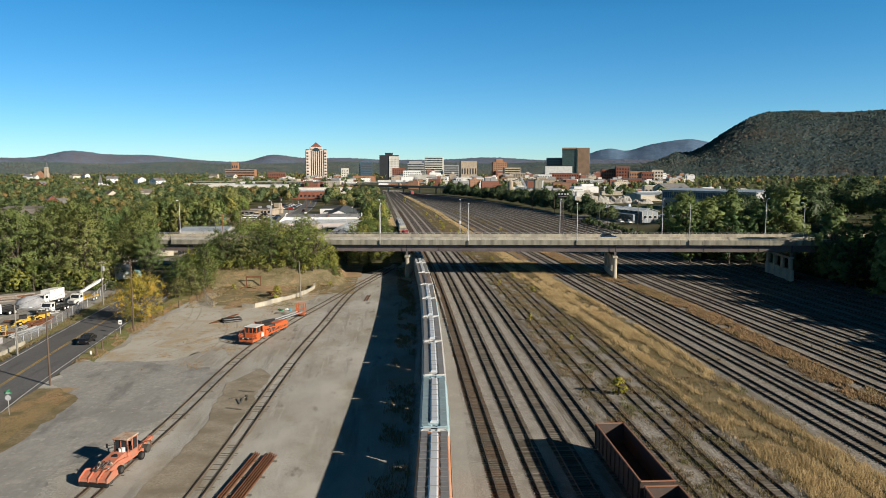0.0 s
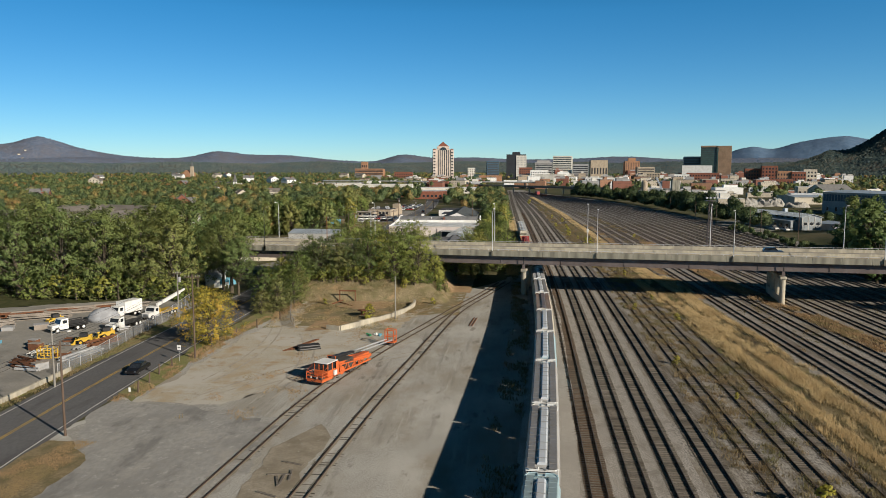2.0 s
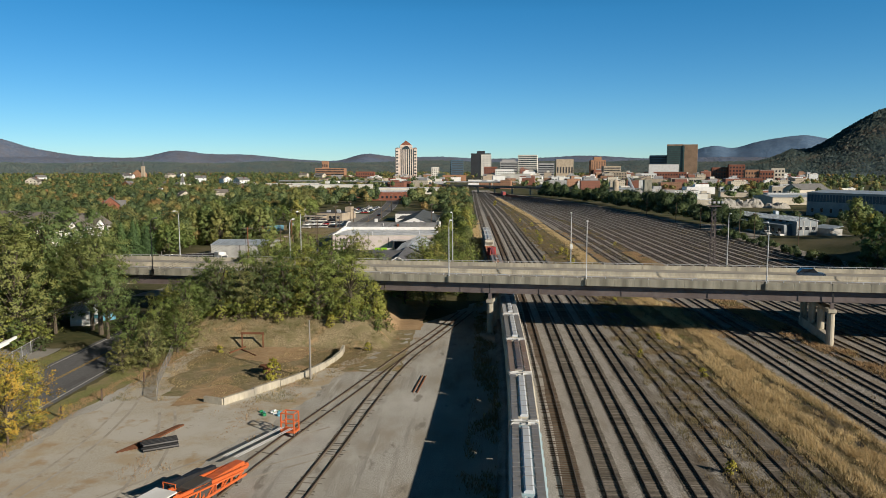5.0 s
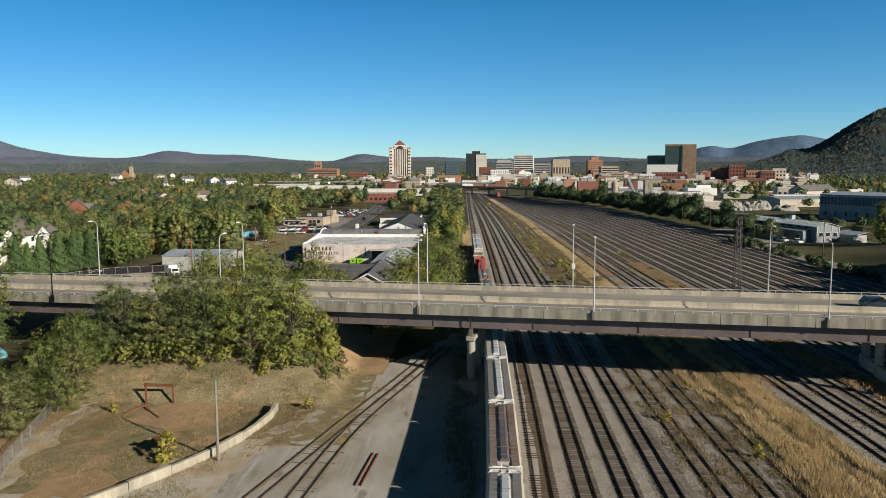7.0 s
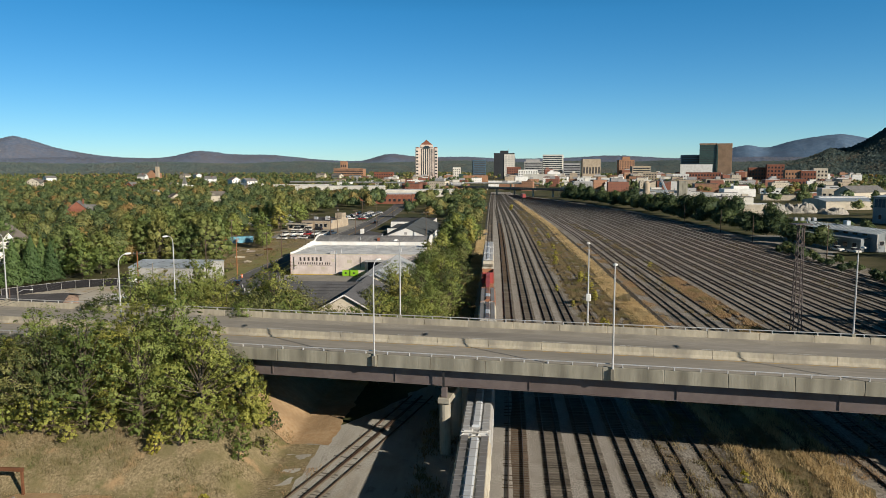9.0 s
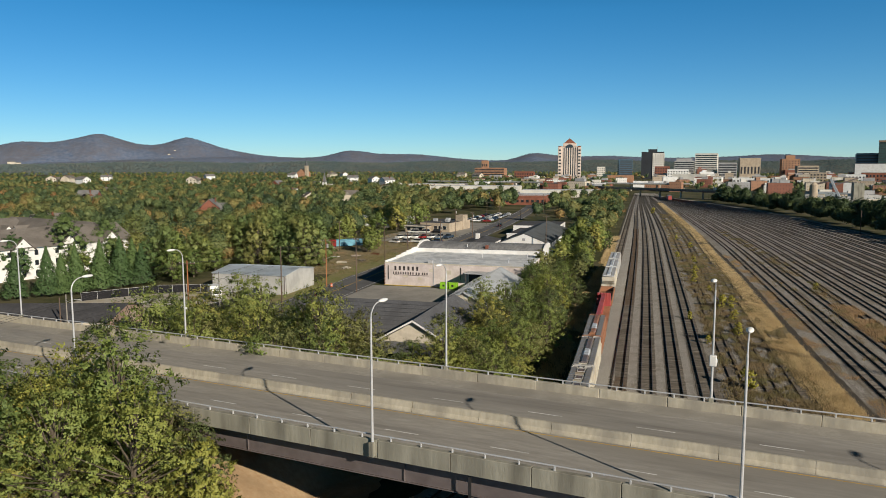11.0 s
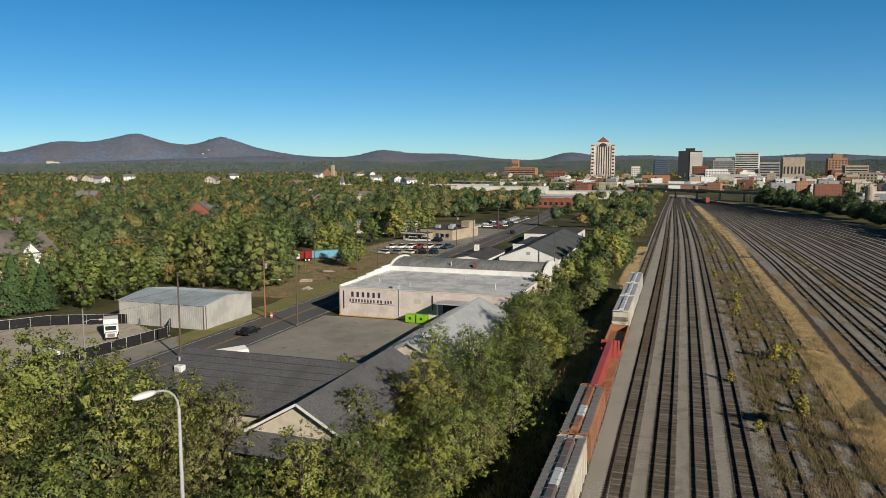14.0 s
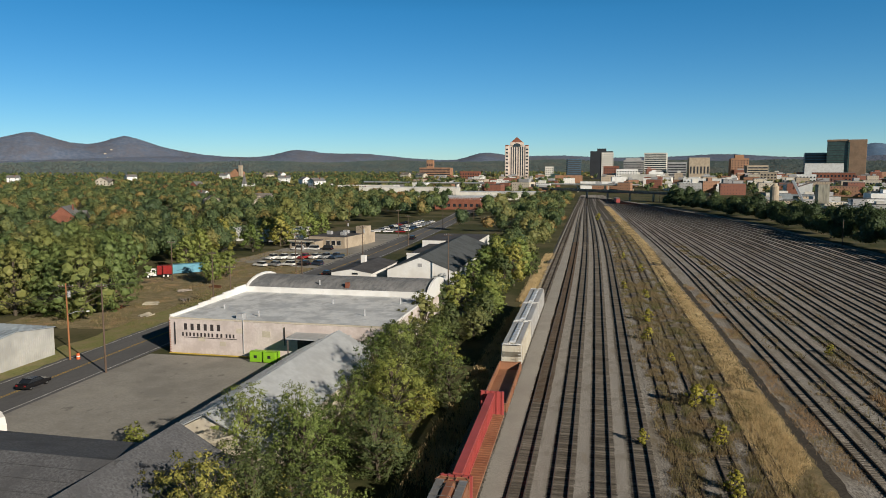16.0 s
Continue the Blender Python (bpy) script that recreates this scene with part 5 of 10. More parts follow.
def open_car(m, length, height, label, outside, inside_z=1.2, group="freight train cars"):
    root = thing("gondola_car", label, "freight car", m, group)
    h = length / 2
    part("floor", G().box(-1.42, 1.42, -h + 0.1, h - 0.1, inside_z - 0.2, inside_z, 0.02), outside, root)
    for s in (-1, 1):
        side = part("side_wall", G().box(s * 1.48 - 0.06, s * 1.48 + 0.06, -h, h, inside_z - 0.25, height, 0.02), outside, root)
        part("top_rail", G().box(s * 1.5 - 0.1, s * 1.5 + 0.1, -h, h, height, height + 0.12, 0.03), P_RUST, root, "rusty top rail")
        for k in range(11):
            y = -h + 0.4 + k * (length - 0.8) / 10
            part("side_post", G().box(s * 1.58 - 0.07, s * 1.58 + 0.07, y - 0.09, y + 0.09, inside_z - 0.2, height, 0.02), outside, side)
        part("end_wall", G().add([(-1.42, s * h, inside_z), (1.42, s * h, inside_z), (1.42, s * h, height), (-1.42, s * h, height), (-1.42, s * (h - 0.9), inside_z), (1.42, s * (h - 0.9), inside_z), (1.42, s * (h - 0.12), height), (-1.42, s * (h - 0.12), height)],
                                 [(0, 1, 2, 3), (4, 5, 6, 7), (3, 2, 6, 7), (0, 4, 7, 3), (1, 5, 6, 2)]), outside, root, "dark sloped end wall")
        part("end_rail", G().box(-1.55, 1.55, s * h - 0.1, s * h + 0.1, height, height + 0.12, 0.03), P_RUST, root)
        part("coupler", G().box(-0.14, 0.14, min(s * h, s * (h + 0.6)), max(s * h, s * (h + 0.6)), 0.75, 1.0, 0.03), P_UNDER, root)
    bogies(root, h - 1.6)
    return root


open_car(on_track(train_x, 309.5, 329.0), 18.4, 2.0, "low rusty gondola car in the freight train", P_RUST)
coal_x = lambda y: track_line(3)(y)
open_car(on_track(coal_x, 58.6, 73.4), 14.4, 3.25, "empty dark brown gondola car with rusty rims", P_GONDOLA, group="empty gondola cars")
open_car(on_track(coal_x, 43.2, 58.0), 14.4, 3.25, "empty dark brown gondola car with rusty rims", P_GONDOLA, group="empty gondola cars")
open_car(on_track(coal_x, 27.8, 42.6), 14.4, 3.25, "empty dark brown gondola car with rusty rims", P_GONDOLA, group="empty gondola cars")

# ---- trees ----
def leaf_cloud(rng, lobes, count, size, aspect=0.55):
    """Leaves as small triangles on twigs: each rounded lobe carries many small ragged sprays of leaves, with gaps between them."""
    lob = np.array(lobes)
    wgt = (lob[:, 3] * lob[:, 4]) / (lob[:, 3] * lob[:, 4]).sum()
    sprays = max(60, count // 22)
    on = rng.choice(len(lob), sprays, p=wgt)
    d = rng.normal(size=(sprays, 3)) + np.array([0, 0, 0.22])
    d /= np.linalg.norm(d, axis=1)[:, None]
    reach = 0.62 + 0.42 * rng.random(sprays) ** 0.7
    reach[rng.random(sprays) < 0.14] *= 1.22
    mid = lob[on, :3] + d * lob[on, 3:6] * reach[:, None]
    wide = lob[on, 3] * rng.uniform(0.20, 0.44, sprays)
    pick = rng.integers(0, sprays, count)
    e = rng.normal(size=(count, 3))
    e /= np.linalg.norm(e, axis=1)[:, None]
    q = rng.random(count)[:, None] ** 0.6
    c = mid[pick] + (e * np.array([1, 1, 0.75]) + d[pick] * 0.5) * q * wide[pick][:, None]
    hub = lob[:, :3].mean(0)
    far = (lob[on, :3] - hub) / (np.abs(lob[:, :3] - hub).max() + 0.1)
    soft = d[pick] * 0.85 + e * 0.5 + far[pick] * 0.7 + rng.normal(size=(count, 3)) * 0.22 + np.array([0, 0, 0.22])
    soft /= np.linalg.norm(soft, axis=1)[:, None]
    nrm = soft + rng.normal(size=(count, 3)) * 0.45
    nrm /= np.linalg.norm(nrm, axis=1)[:, None]
    nrm *= np.where((nrm * soft).sum(1) < 0, -1, 1)[:, None]
    t = np.cross(nrm, rng.normal(size=(count, 3)))
    t /= np.linalg.norm(t, axis=1)[:, None]
    b = np.cross(nrm, t)
    s = (size * (0.55 + 0.8 * rng.random(count)))[:, None]
    return np.stack([c + t * s, c - t * s * 0.6 + b * s * aspect, c - t * s * 0.6 - b * s * aspect], 1), soft


def hull(cuts):
    """Unit ball of triangles, (faces, 3, 3)."""
    bm = bmesh.new()
    bmesh.ops.create_icosphere(bm, subdivisions=cuts, radius=1.0)
    tri = np.array([[v.co[:] for v in f.verts] for f in bm.faces])
    bm.free()
    return tri


HULL_LOW, HULL_PLAIN, HULL_FINE = hull(1), hull(2), hull(3)


def make_tree(name, label, seed, height, radius, material, leaves=2600, size=0.24, low=0.28, m=None, lobes_n=16, slim=1.0, category="tree"):
    rng = np.random.default_rng(seed)
    root = thing(name, label, category, m)
    g = G()
    bend = rng.normal(size=2) * 0.25
    pts = [(bend[0] * q * q * 2, bend[1] * q * q * 2, height * 0.8 * q) for q in np.linspace(0, 1, 5)]
    r0 = 0.02 * height + 0.06
    for i, (a, b) in enumerate(zip(pts, pts[1:])):
        g.cyl(a, b, r0 * (1 - 0.2 * i), r0 * (1 - 0.2 * (i + 1)) + 0.02, 7)
    lobes = []
    for k in range(lobes_n):
        a = 2.4 * k + rng.uniform(-0.5, 0.5)
        q = (k + 0.5) / lobes_n
        z = height * (low + (0.92 - low) * q)
        width = radius * slim * math.sin(math.pi * min(0.97, 0.22 + 0.72 * q)) * rng.uniform(0.35, 1.05)
        lr = radius * rng.uniform(0.17, 0.40)
        p = (math.cos(a) * width * 0.8, math.sin(a) * width * 0.8, z)
        lobes.append((*p, lr, lr, lr * rng.uniform(0.65, 0.95)))
        if size > 0.25 and k % 3:
            continue
        zb = z * rng.uniform(0.45, 0.7)
        i = min(3, int(zb / (height * 0.2)))
        g.cyl((pts[i][0], pts[i][1], zb), p, r0 * 0.32, 0.025, 5, False)
    part("trunk", g, M_BARK, root)
    leafs, soft = leaf_cloud(rng, lobes, leaves, size)
    if size > 0.21:
        core = HULL_LOW[None] * (np.array(lobes)[:, None, None, 3:6] * 0.52) * rng.uniform(0.8, 1.2, (len(lobes), len(HULL_LOW), 3, 1)) + np.array(lobes)[:, None, None, :3]
        facing = np.repeat(HULL_LOW.mean(1)[None], len(lobes), 0).reshape(-1, 3) + rng.normal(size=(len(lobes) * len(HULL_LOW), 3)) * 0.15
        out_from = core.reshape(-1, 3, 3).mean(1) - np.array([0, 0, height * 0.5])
        facing += 0.6 * out_from / np.linalg.norm(out_from, axis=1)[:, None]
        leafs, soft = np.concatenate([leafs, core.reshape(-1, 3, 3)]), np.concatenate([soft, facing / np.linalg.norm(facing, axis=1)[:, None]])
    quads("crown", leafs, material, root, normals=soft)
    return root


def drop_z(x, y):
    return rise(x, y) - 0.05


rng0 = random.Random(11)
KINDS = [make_tree("tree", "broad green tree with an uneven crown", 20 + k, h, r, ma, n, s, lo, pose(-300 - 20 * k, -250, LOW), ln) for k, (h, r, ma, n, s, lo, ln) in enumerate([
    (9.5, 4.6, M_LEAF, 7600, 0.128, 0.10, 40), (11.0, 5.0, M_LEAF, 8000, 0.134, 0.12, 42), (8.0, 4.3, M_LEAF_DULL, 7200, 0.122, 0.06, 40), (12.5, 4.6, M_LEAF_DARK, 5000, 0.17, 0.14, 36), (7.0, 3.6, M_LEAF, 5800, 0.118, 0.05, 34),
    (9.5, 4.4, M_LEAF, 3600, 0.22, 0.12, 26), (11.5, 4.8, M_LEAF, 3800, 0.23, 0.14, 26), (8.0, 4.0, M_LEAF_DULL, 3400, 0.22, 0.08, 24), (12.5, 4.6, M_LEAF_DARK, 3600, 0.24, 0.12, 26),
    (17.5, 6.6, M_LEAF_TALL, 6200, 0.235, 0.06, 44), (15.5, 5.8, M_LEAF_TALL, 5800, 0.225, 0.05, 40), (16.5, 6.4, M_LEAF_TALL, 9000, 0.20, 0.05, 44), (9.0, 4.4, M_LEAF_LIME, 7400, 0.124, 0.08, 38)])]
BUSHES = [make_tree("bush", "wild bush with yellow-green leaves", 40 + k, h, r, ma, n, 0.125, 0.1, pose(-300 - 20 * k, -280, LOW), 12, category="bush") for k, (h, r, ma, n) in enumerate([
    (3.2, 2.0, M_LEAF, 2300), (2.4, 1.7, M_LEAF_DULL, 1900), (3.8, 2.2, M_LEAF_LIME, 2400)])]


def plant(kind, x, y, scale=1.0, label="", group=""):
    r = rng0.uniform(0, 360)
    s = scale * rng0.uniform(0.88, 1.12)
    t = copy_thing(kind, pose(x, y, drop_z(x, y), 0, 0, r) @ Matrix.Diagonal((s * rng0.uniform(0.9, 1.1), s, s * rng0.uniform(0.92, 1.08), 1)))
    if label or group:
        tagged(t, label, "", group)
    return t


def grove(area, count, kinds, lo, hi, gap, label, group, seed):
    """Trees spread over a polygon's bounding quad (x0, x1, y0, y1), kept apart."""
    rng = random.Random(seed)
    x0, x1, y0, y1 = area
    put, tries = [], 0
    while len(put) < count and tries < count * 30:
        tries += 1
        x, y = rng.uniform(x0, x1), rng.uniform(y0, y1)
        if all((x - a) ** 2 + (y - b) ** 2 > gap * gap for a, b in put):
            put.append((x, y))
            plant(rng.choice(kinds), x, y, rng.uniform(lo, hi), label, group)


A, B, C, D, E, FA, FB, FC, FD, TA, TB, TC, Y = KINDS
grove((-53, -15, 199.5, 208), 31, [A, Y, Y, B, C, Y], 0.88, 1.15, 3.4, "olive and yellow-green tree on the bank before the bridge", "trees on the bridge bank", 1)
grove((-19, -11.5, 196, 207), 12, BUSHES, 0.5, 0.85, 1.7, "yellow-green bush at the foot of the bank", "bushes on the bridge bank", 21)
grove((-49, -17, 196.5, 201), 30, [BUSHES[2], BUSHES[0], BUSHES[2]], 0.6, 1.1, 1.8, "yellow-green bush at the foot of the bank", "bushes on the bridge bank", 2)
grove((-50, -45.0, 176, 201), 10, [C, A, B], 0.7, 0.95, 2.8, "small olive tree beside the fence", "trees on the bridge bank", 32)
grove((-110, -68, 187.5, 191), 22, BUSHES, 1.0, 1.7, 1.8, "green bush at the edge of a wood", "bushes by the truck yard", 34)
grove((-130, -76, 193, 213), 24, [TC], 1.15, 1.42, 5.2, "tall green tree behind the truck yard", "wood beside the road", 33)
grove((-26, -4, 228, 250), 18, [C, A, C, E], 0.9, 1.12, 3.5, "dull olive tree behind the bridge", "trees behind the bridge", 41)
grove((-49, -22, 231, 254), 32, [C, A, C, B, C], 1.1, 1.35, 3.2, "dull olive tree behind the bridge", "trees behind the bridge", 4)
grove((-49, -39, 252, 268), 7, [C, A, C], 0.95, 1.2, 3.6, "dull olive tree beside a shingled building", "trees behind the bridge", 42)
grove((-39, -24, 252, 262), 7, [C, A, C], 0.8, 1.0, 3.4, "dull olive tree beside a shingled building", "trees behind the bridge", 43)
grove((-9, 3.0, 240, 330), 32, [A, C, E, B, C, Y], 0.75, 1.02, 3.1, "green and yellow tree along the railway", "trees along the railway", 5)
grove((-13, -5, 262, 290), 7, [C, A, E], 0.75, 1.05, 3.4, "green tree beside a metal-roofed hall", "trees by the hall", 52)
grove((-9, 1.5, 242, 330), 16, BUSHES, 0.7, 1.3, 2.2, "green bush along the railway", "bushes along the railway", 51)
grove((-11, 3, 330, 440), 24, [FA, FB, FC], 0.75, 1.0, 4.0, "green tree along the railway", "trees along the railway", 6)
grove((-114, -92, 366, 392), 12, [TA, TB, TB], 0.85, 1.02, 5.2, "tall green tree behind the steel shed", "trees behind the shed", 73)
grove((-112, -80, 352, 367), 15, [TA, TB, TB], 0.85, 1.02, 5.2, "tall green tree behind the steel shed", "trees behind the shed", 7)
grove((-122, -97, 395, 470), 14, [TB, FB, FA], 0.85, 1.05, 6.0, "green tree behind a scrap lot", "trees behind the shed", 71)
grove((-112, -94, 480, 530), 8, [TB, FB], 0.85, 1.05, 6.0, "dark green tree beside a car park", "trees behind the shed", 72)
grove((-83, -76, 396, 412), 3, [FB, FA], 0.7, 0.9, 3.5, "green tree in a scrap lot", "trees behind the shed", 75)
grove((-132, -104, 314, 346), 10, [FB, FA, TB], 0.8, 1.0, 5.0, "green tree beside the apartments", "suburban trees", 76)
grove((-112, -98, 318, 345), 6, [FB, FA, FD], 0.85, 1.1, 4.5, "green tree in the suburb", "suburban trees", 8)
grove((100, 134, 222, 266), 28, [FD, FD, TA], 1.15, 1.5, 4.4, "dark green tree behind the bridge", "wood beyond the yard", 10)
grove((119, 140, 156, 186), 14, [FD, FD, TA], 1.1, 1.4, 4.0, "dark green tree at the yard's edge", "wood beyond the yard", 12)
grove((152, 172, 340, 384), 7, [TA, FB], 0.7, 0.95, 5.0, "dark green tree beside a depot", "wood beyond the yard", 13)
for x, y, q in ((-26.3, 293.2, 0.9), (-24.4, 291.0, 0.75), (-28.3, 295.6, 0.65), (-22.8, 289.5, 0.6)):
    plant(BUSHES[2], x, y, q, "yellow-green bush at the corner of a car park", "bushes by the car park")
make_tree("tree", "small tree with bright yellow leaves beside the road", 77, 10.4, 5.8, M_LEAF_YELLOW, 17000, 0.125, 0.10, pose(-48.6, 149.0, LOW), 44)
make_tree("tree", "pale lime-green tree beside the bridge abutment", 78, 8.0, 3.1, M_LEAF_LIME, 8500, 0.13, 0.2, pose(-14.6, 204.5, LOW + 1.5), 20)
spreading = make_tree("tree", "tall spreading green tree over the road before the bridge", 79, 20.0, 7.6, M_LEAF_TALL, 14000, 0.20, 0.36, pose(-64.6, 200.5, LOW), 44)
for x, y, q in ((-61.6, 197.2, 0.72), (-68.2, 204.2, 0.86), (-73.5, 201.0, 0.8)):
    copy_thing(spreading, pose(x, y, LOW, 0, 0, x * 31) @ Matrix.Scale(q, 4))
for t in KINDS + BUSHES:
    t.matrix_basis = pose(-140 - 7 * rng0.random(), 200 + 14 * (KINDS + BUSHES).index(t), LOW, 0, 0, 40)


# ---- far woods: thousands of crowns as one mass ----
def woods(name, boxes, label, seed, clear=None, leaf=None):
    rng = np.random.default_rng(seed)
    out, bend, tone = [], [], []
    for x0, x1, y0, y1, count, h, cards, size in boxes:
        x, y = rng.uniform(x0, x1, count), rng.uniform(y0, y1, count)
        if clear:
            keep = np.array([clear(a, b) for a, b in zip(x, y)])
            x, y = x[keep], y[keep]
        n = len(x)
        hh, rr = h * rng.uniform(0.65, 1.25, n), 0.48 * h * rng.uniform(0.65, 1.2, n)
        k = 11
        h0 = rng.normal(size=(n, k, 3))
        h0[..., 2] = np.abs(h0[..., 2]) * 1.1 - 0.45
        h0 /= np.linalg.norm(h0, axis=2)[..., None]
        lr = rng.uniform(0.26, 0.52, (n, k))
        gz = np.array([rise(a, b) for a, b in zip(x, y)])
        base, span = np.stack([x, y, gz + hh * 0.56], 1)[:, None], np.stack([rr, rr, hh * 0.44], 1)[:, None]

        def shell(d):
            """How far the lobed crown reaches along each direction, and how its surface faces there."""
            dot = np.einsum("nci,nki->nck", d, h0)
            w = np.exp((dot - 1) / (0.55 * lr[:, None] ** 2)) * (lr[:, None] / 0.5)
            best = w.argmax(2)
            top = np.take_along_axis(w, best[..., None], 2)
            turn = d - h0[np.arange(len(d))[:, None], best] * 0.55 * np.clip(top, 0, 1)
            return 0.70 + 0.34 * top, turn / np.linalg.norm(turn, axis=2)[..., None]

        # the dense inside of each crown: a lobed shell of loose faces
        corners = HULL_FINE if cards >= 220 else HULL_PLAIN if cards > 20 else HULL_LOW
        faces = len(corners)
        d = np.broadcast_to(corners.reshape(1, -1, 3), (n, faces * 3, 3))
        reach, turn = shell(d)
        tri = (base + d * (reach * rng.uniform(0.68, 0.90, (n, faces * 3, 1))) * span).reshape(-1, 3, 3)
        soft = turn.reshape(-1, 3, 3).mean(1) + rng.normal(size=(n * faces, 3)) * 0.35 + np.array([0, 0, 0.12])
        out.append(tri)
        bend.append(soft / np.linalg.norm(soft, axis=1)[:, None])
        own = np.clip(rng.beta(1.1, 1.9, n), 0.02, 0.97)
        tone.append(np.repeat(own, faces))
        # leaf sprays standing out of it
        d = rng.normal(size=(n, cards, 3)) + np.array([0, 0, 0.3])
        d /= np.linalg.norm(d, axis=2)[..., None]
        reach, turn = shell(d)
        c = (base + d * reach * rng.uniform(0.80, 1.13, (n, cards, 1)) * span).reshape(-1, 3)
        soft = turn.reshape(-1, 3) + rng.normal(size=(n * cards, 3)) * 0.3 + np.array([0, 0, 0.12])
        soft /= np.linalg.norm(soft, axis=1)[:, None]
        nrm = soft + rng.normal(size=(n * cards, 3)) * 0.3
        nrm /= np.linalg.norm(nrm, axis=1)[:, None]
        nrm *= np.where((nrm * soft).sum(1) < 0, -1, 1)[:, None]
        bend.append(soft)
        tone.append(np.repeat(own, cards))
        t = np.cross(nrm, rng.normal(size=nrm.shape))
        t /= np.linalg.norm(t, axis=1)[:, None]
        b = np.cross(nrm, t)
        s = (size * rng.uniform(0.6, 1.4, len(c)))[:, None]
        out.append(np.stack([c + t * s, c - t * s * 0.6 + b * s * 0.75, c - t * s * 0.6 - b * s * 0.75], 1))
    ob = quads(name, np.concatenate(out), leaf or M_WOODS, normals=np.concatenate(bend), tone=np.concatenate(tone))
    return tagged(ob, label, "woods", kind="stuff")


def suburb_clear(x, y):
    r = float(road_x(y)) if y < 1000 else -120 - (y - 1000) * 0.1
    if r - 34 < x < r + 60 and 340 < y < 545:
        return False
    if r - 11 < x < r + 12 and y < 960 or x > -8 and y < 950:
        return False
    for a, b, w, d in ((-78, 740, 32, 22), (-95, 815, 70, 60), (-165, 935, 95, 50), (-70, 905, 80, 55), (-225, 985, 60, 40), (-75, 600, 40, 60)):
        if abs(x - a) < w / 2 + 5 and abs(y - b) < d / 2 + 5:
            return False
    if -112 < x < -60 and y < 345 or x > -205 and 232 < y < 350:
        return False
    return True


woods("far_woods", [(-420, -112, 262, 620, 900, 10.0, 210, 0.40), (-700, -110, 620, 1000, 1500, 10.0, 90, 0.62), (-110, -10, 560, 960, 120, 9, 110, 0.5), (-150, -40, 556, 720, 70, 12, 210, 0.4), (-1500, -150, 900, 1900, 2900, 10.5, 20, 1.4),
                    (-300, -132, 185, 232, 90, 13, 380, 0.40), (-900, -420, 200, 700, 520, 10.5, 70, 0.7), (-135, -106, 330, 480, 70, 11, 480, 0.32)], "green and autumn trees of a wide suburb", 5, suburb_clear)
woods("far_woods", [(-2600, 200, 1900, 3200, 1500, 12, 10, 2.2), (240, 900, 420, 1300, 420, 11, 40, 0.9), (500, 1700, 1200, 2300, 700, 12, 12, 2.0), (-11, 1.5, 440, 640, 70, 8.5, 200, 0.34), (-32, -4, 560, 900, 110, 9, 110, 0.45), (60, 520, 1000, 1750, 330, 10, 20, 1.3), (-240, -30, 1000, 1700, 150, 11, 20, 1.3), (0, 700, 1780, 2500, 400, 12, 10, 2.0)], "distant woods and hedges round the town", 6)
# box (117, 136, 188, 214): dark bushes added in place of shade under the bridge
woods("yard_side_woods", [(126, 190, 140, 186, 40, 15, 420, 0.36), (130, 190, 214, 300, 60, 15, 420, 0.36), (115, 142, 40, 155, 115, 19, 60, 0.8), (117, 136, 188, 214, 46, 6, 140, 0.36), (110, 118, 250, 400, 70, 3.4, 120, 0.28), (190, 330, 150, 300, 110, 15, 160, 0.6), (150, 260, 400, 480, 40, 6, 120, 0.45)], "tall green trees on the bank beyond the yard, dark bushes added for bridge shade", 7, leaf=M_WOODS_DARK)
edge = lambda q: np.interp(q, [352, 497, 548, 625, 713, 819, 880], [125, 119, 112, 106, 90, 62, 40])
woods("yard_side_woods", [(edge(q), edge(q) + 9, q, q + 14, 5, 9.0, 180, 0.34) for q in range(400, 800, 14)] + [(edge(q) + 2, edge(q) + 12, q, q + 40, 5, 14.5, 300, 0.4) for q in range(430, 800, 40)], "green hedge and trees along the yard's far edge", 8, leaf=M_WOODS_DARK)

# ---- grasses, weeds and young shrubs between the tracks ----
def tufts(name, spots, height, blades, material, label, seed, spread=0.25, width=0.05):
    """Clumps of upright blades (thin tapered quads) at spots (n, 3)."""
    rng = np.random.default_rng(seed)
    n = len(spots)
    base = np.repeat(np.asarray(spots, float), blades, 0) + np.c_[rng.normal(size=(n * blades, 2)) * spread, np.zeros(n * blades)]
    a = rng.uniform(0, 2 * np.pi, n * blades)
    h = height * rng.uniform(0.5, 1.25, n * blades)
    lean = rng.normal(size=(n * blades, 2)) * 0.33
    side = np.c_[np.cos(a), np.sin(a), np.zeros(len(a))] * width
    top = base + np.c_[lean * h[:, None], h]
    return tagged(quads(name, np.stack([base - side * 1.3, base + side * 1.3, top], 1), material), label, "grass", kind="stuff")


def strip(rng, n, y0, y1, x_of, half, z):
    y = y0 + (y1 - y0) * rng.random(n)
    return np.c_[x_of(y) + rng.uniform(-1, 1, n) * half, y, np.full(n, z)]


def patchy(rng, spots, size, keep):
    """Keeps spots in drifts."""
    v = np.array([noise.noise(Vector((p[0] / size, p[1] / (size * 2.2), 3.7))) for p in spots])
    return spots[v > np.quantile(v, 1 - keep)]


rc = np.random.default_rng(3)
tan_x = lambda y: smooth_line([(0, 44.3), (100, 44.3), (200, 42.2), (309, 38.9), (360, 38.6), (423, 36.8), (502, 35.8), (604, 31.3), (691, 27.5), (800, 22.6)], y)
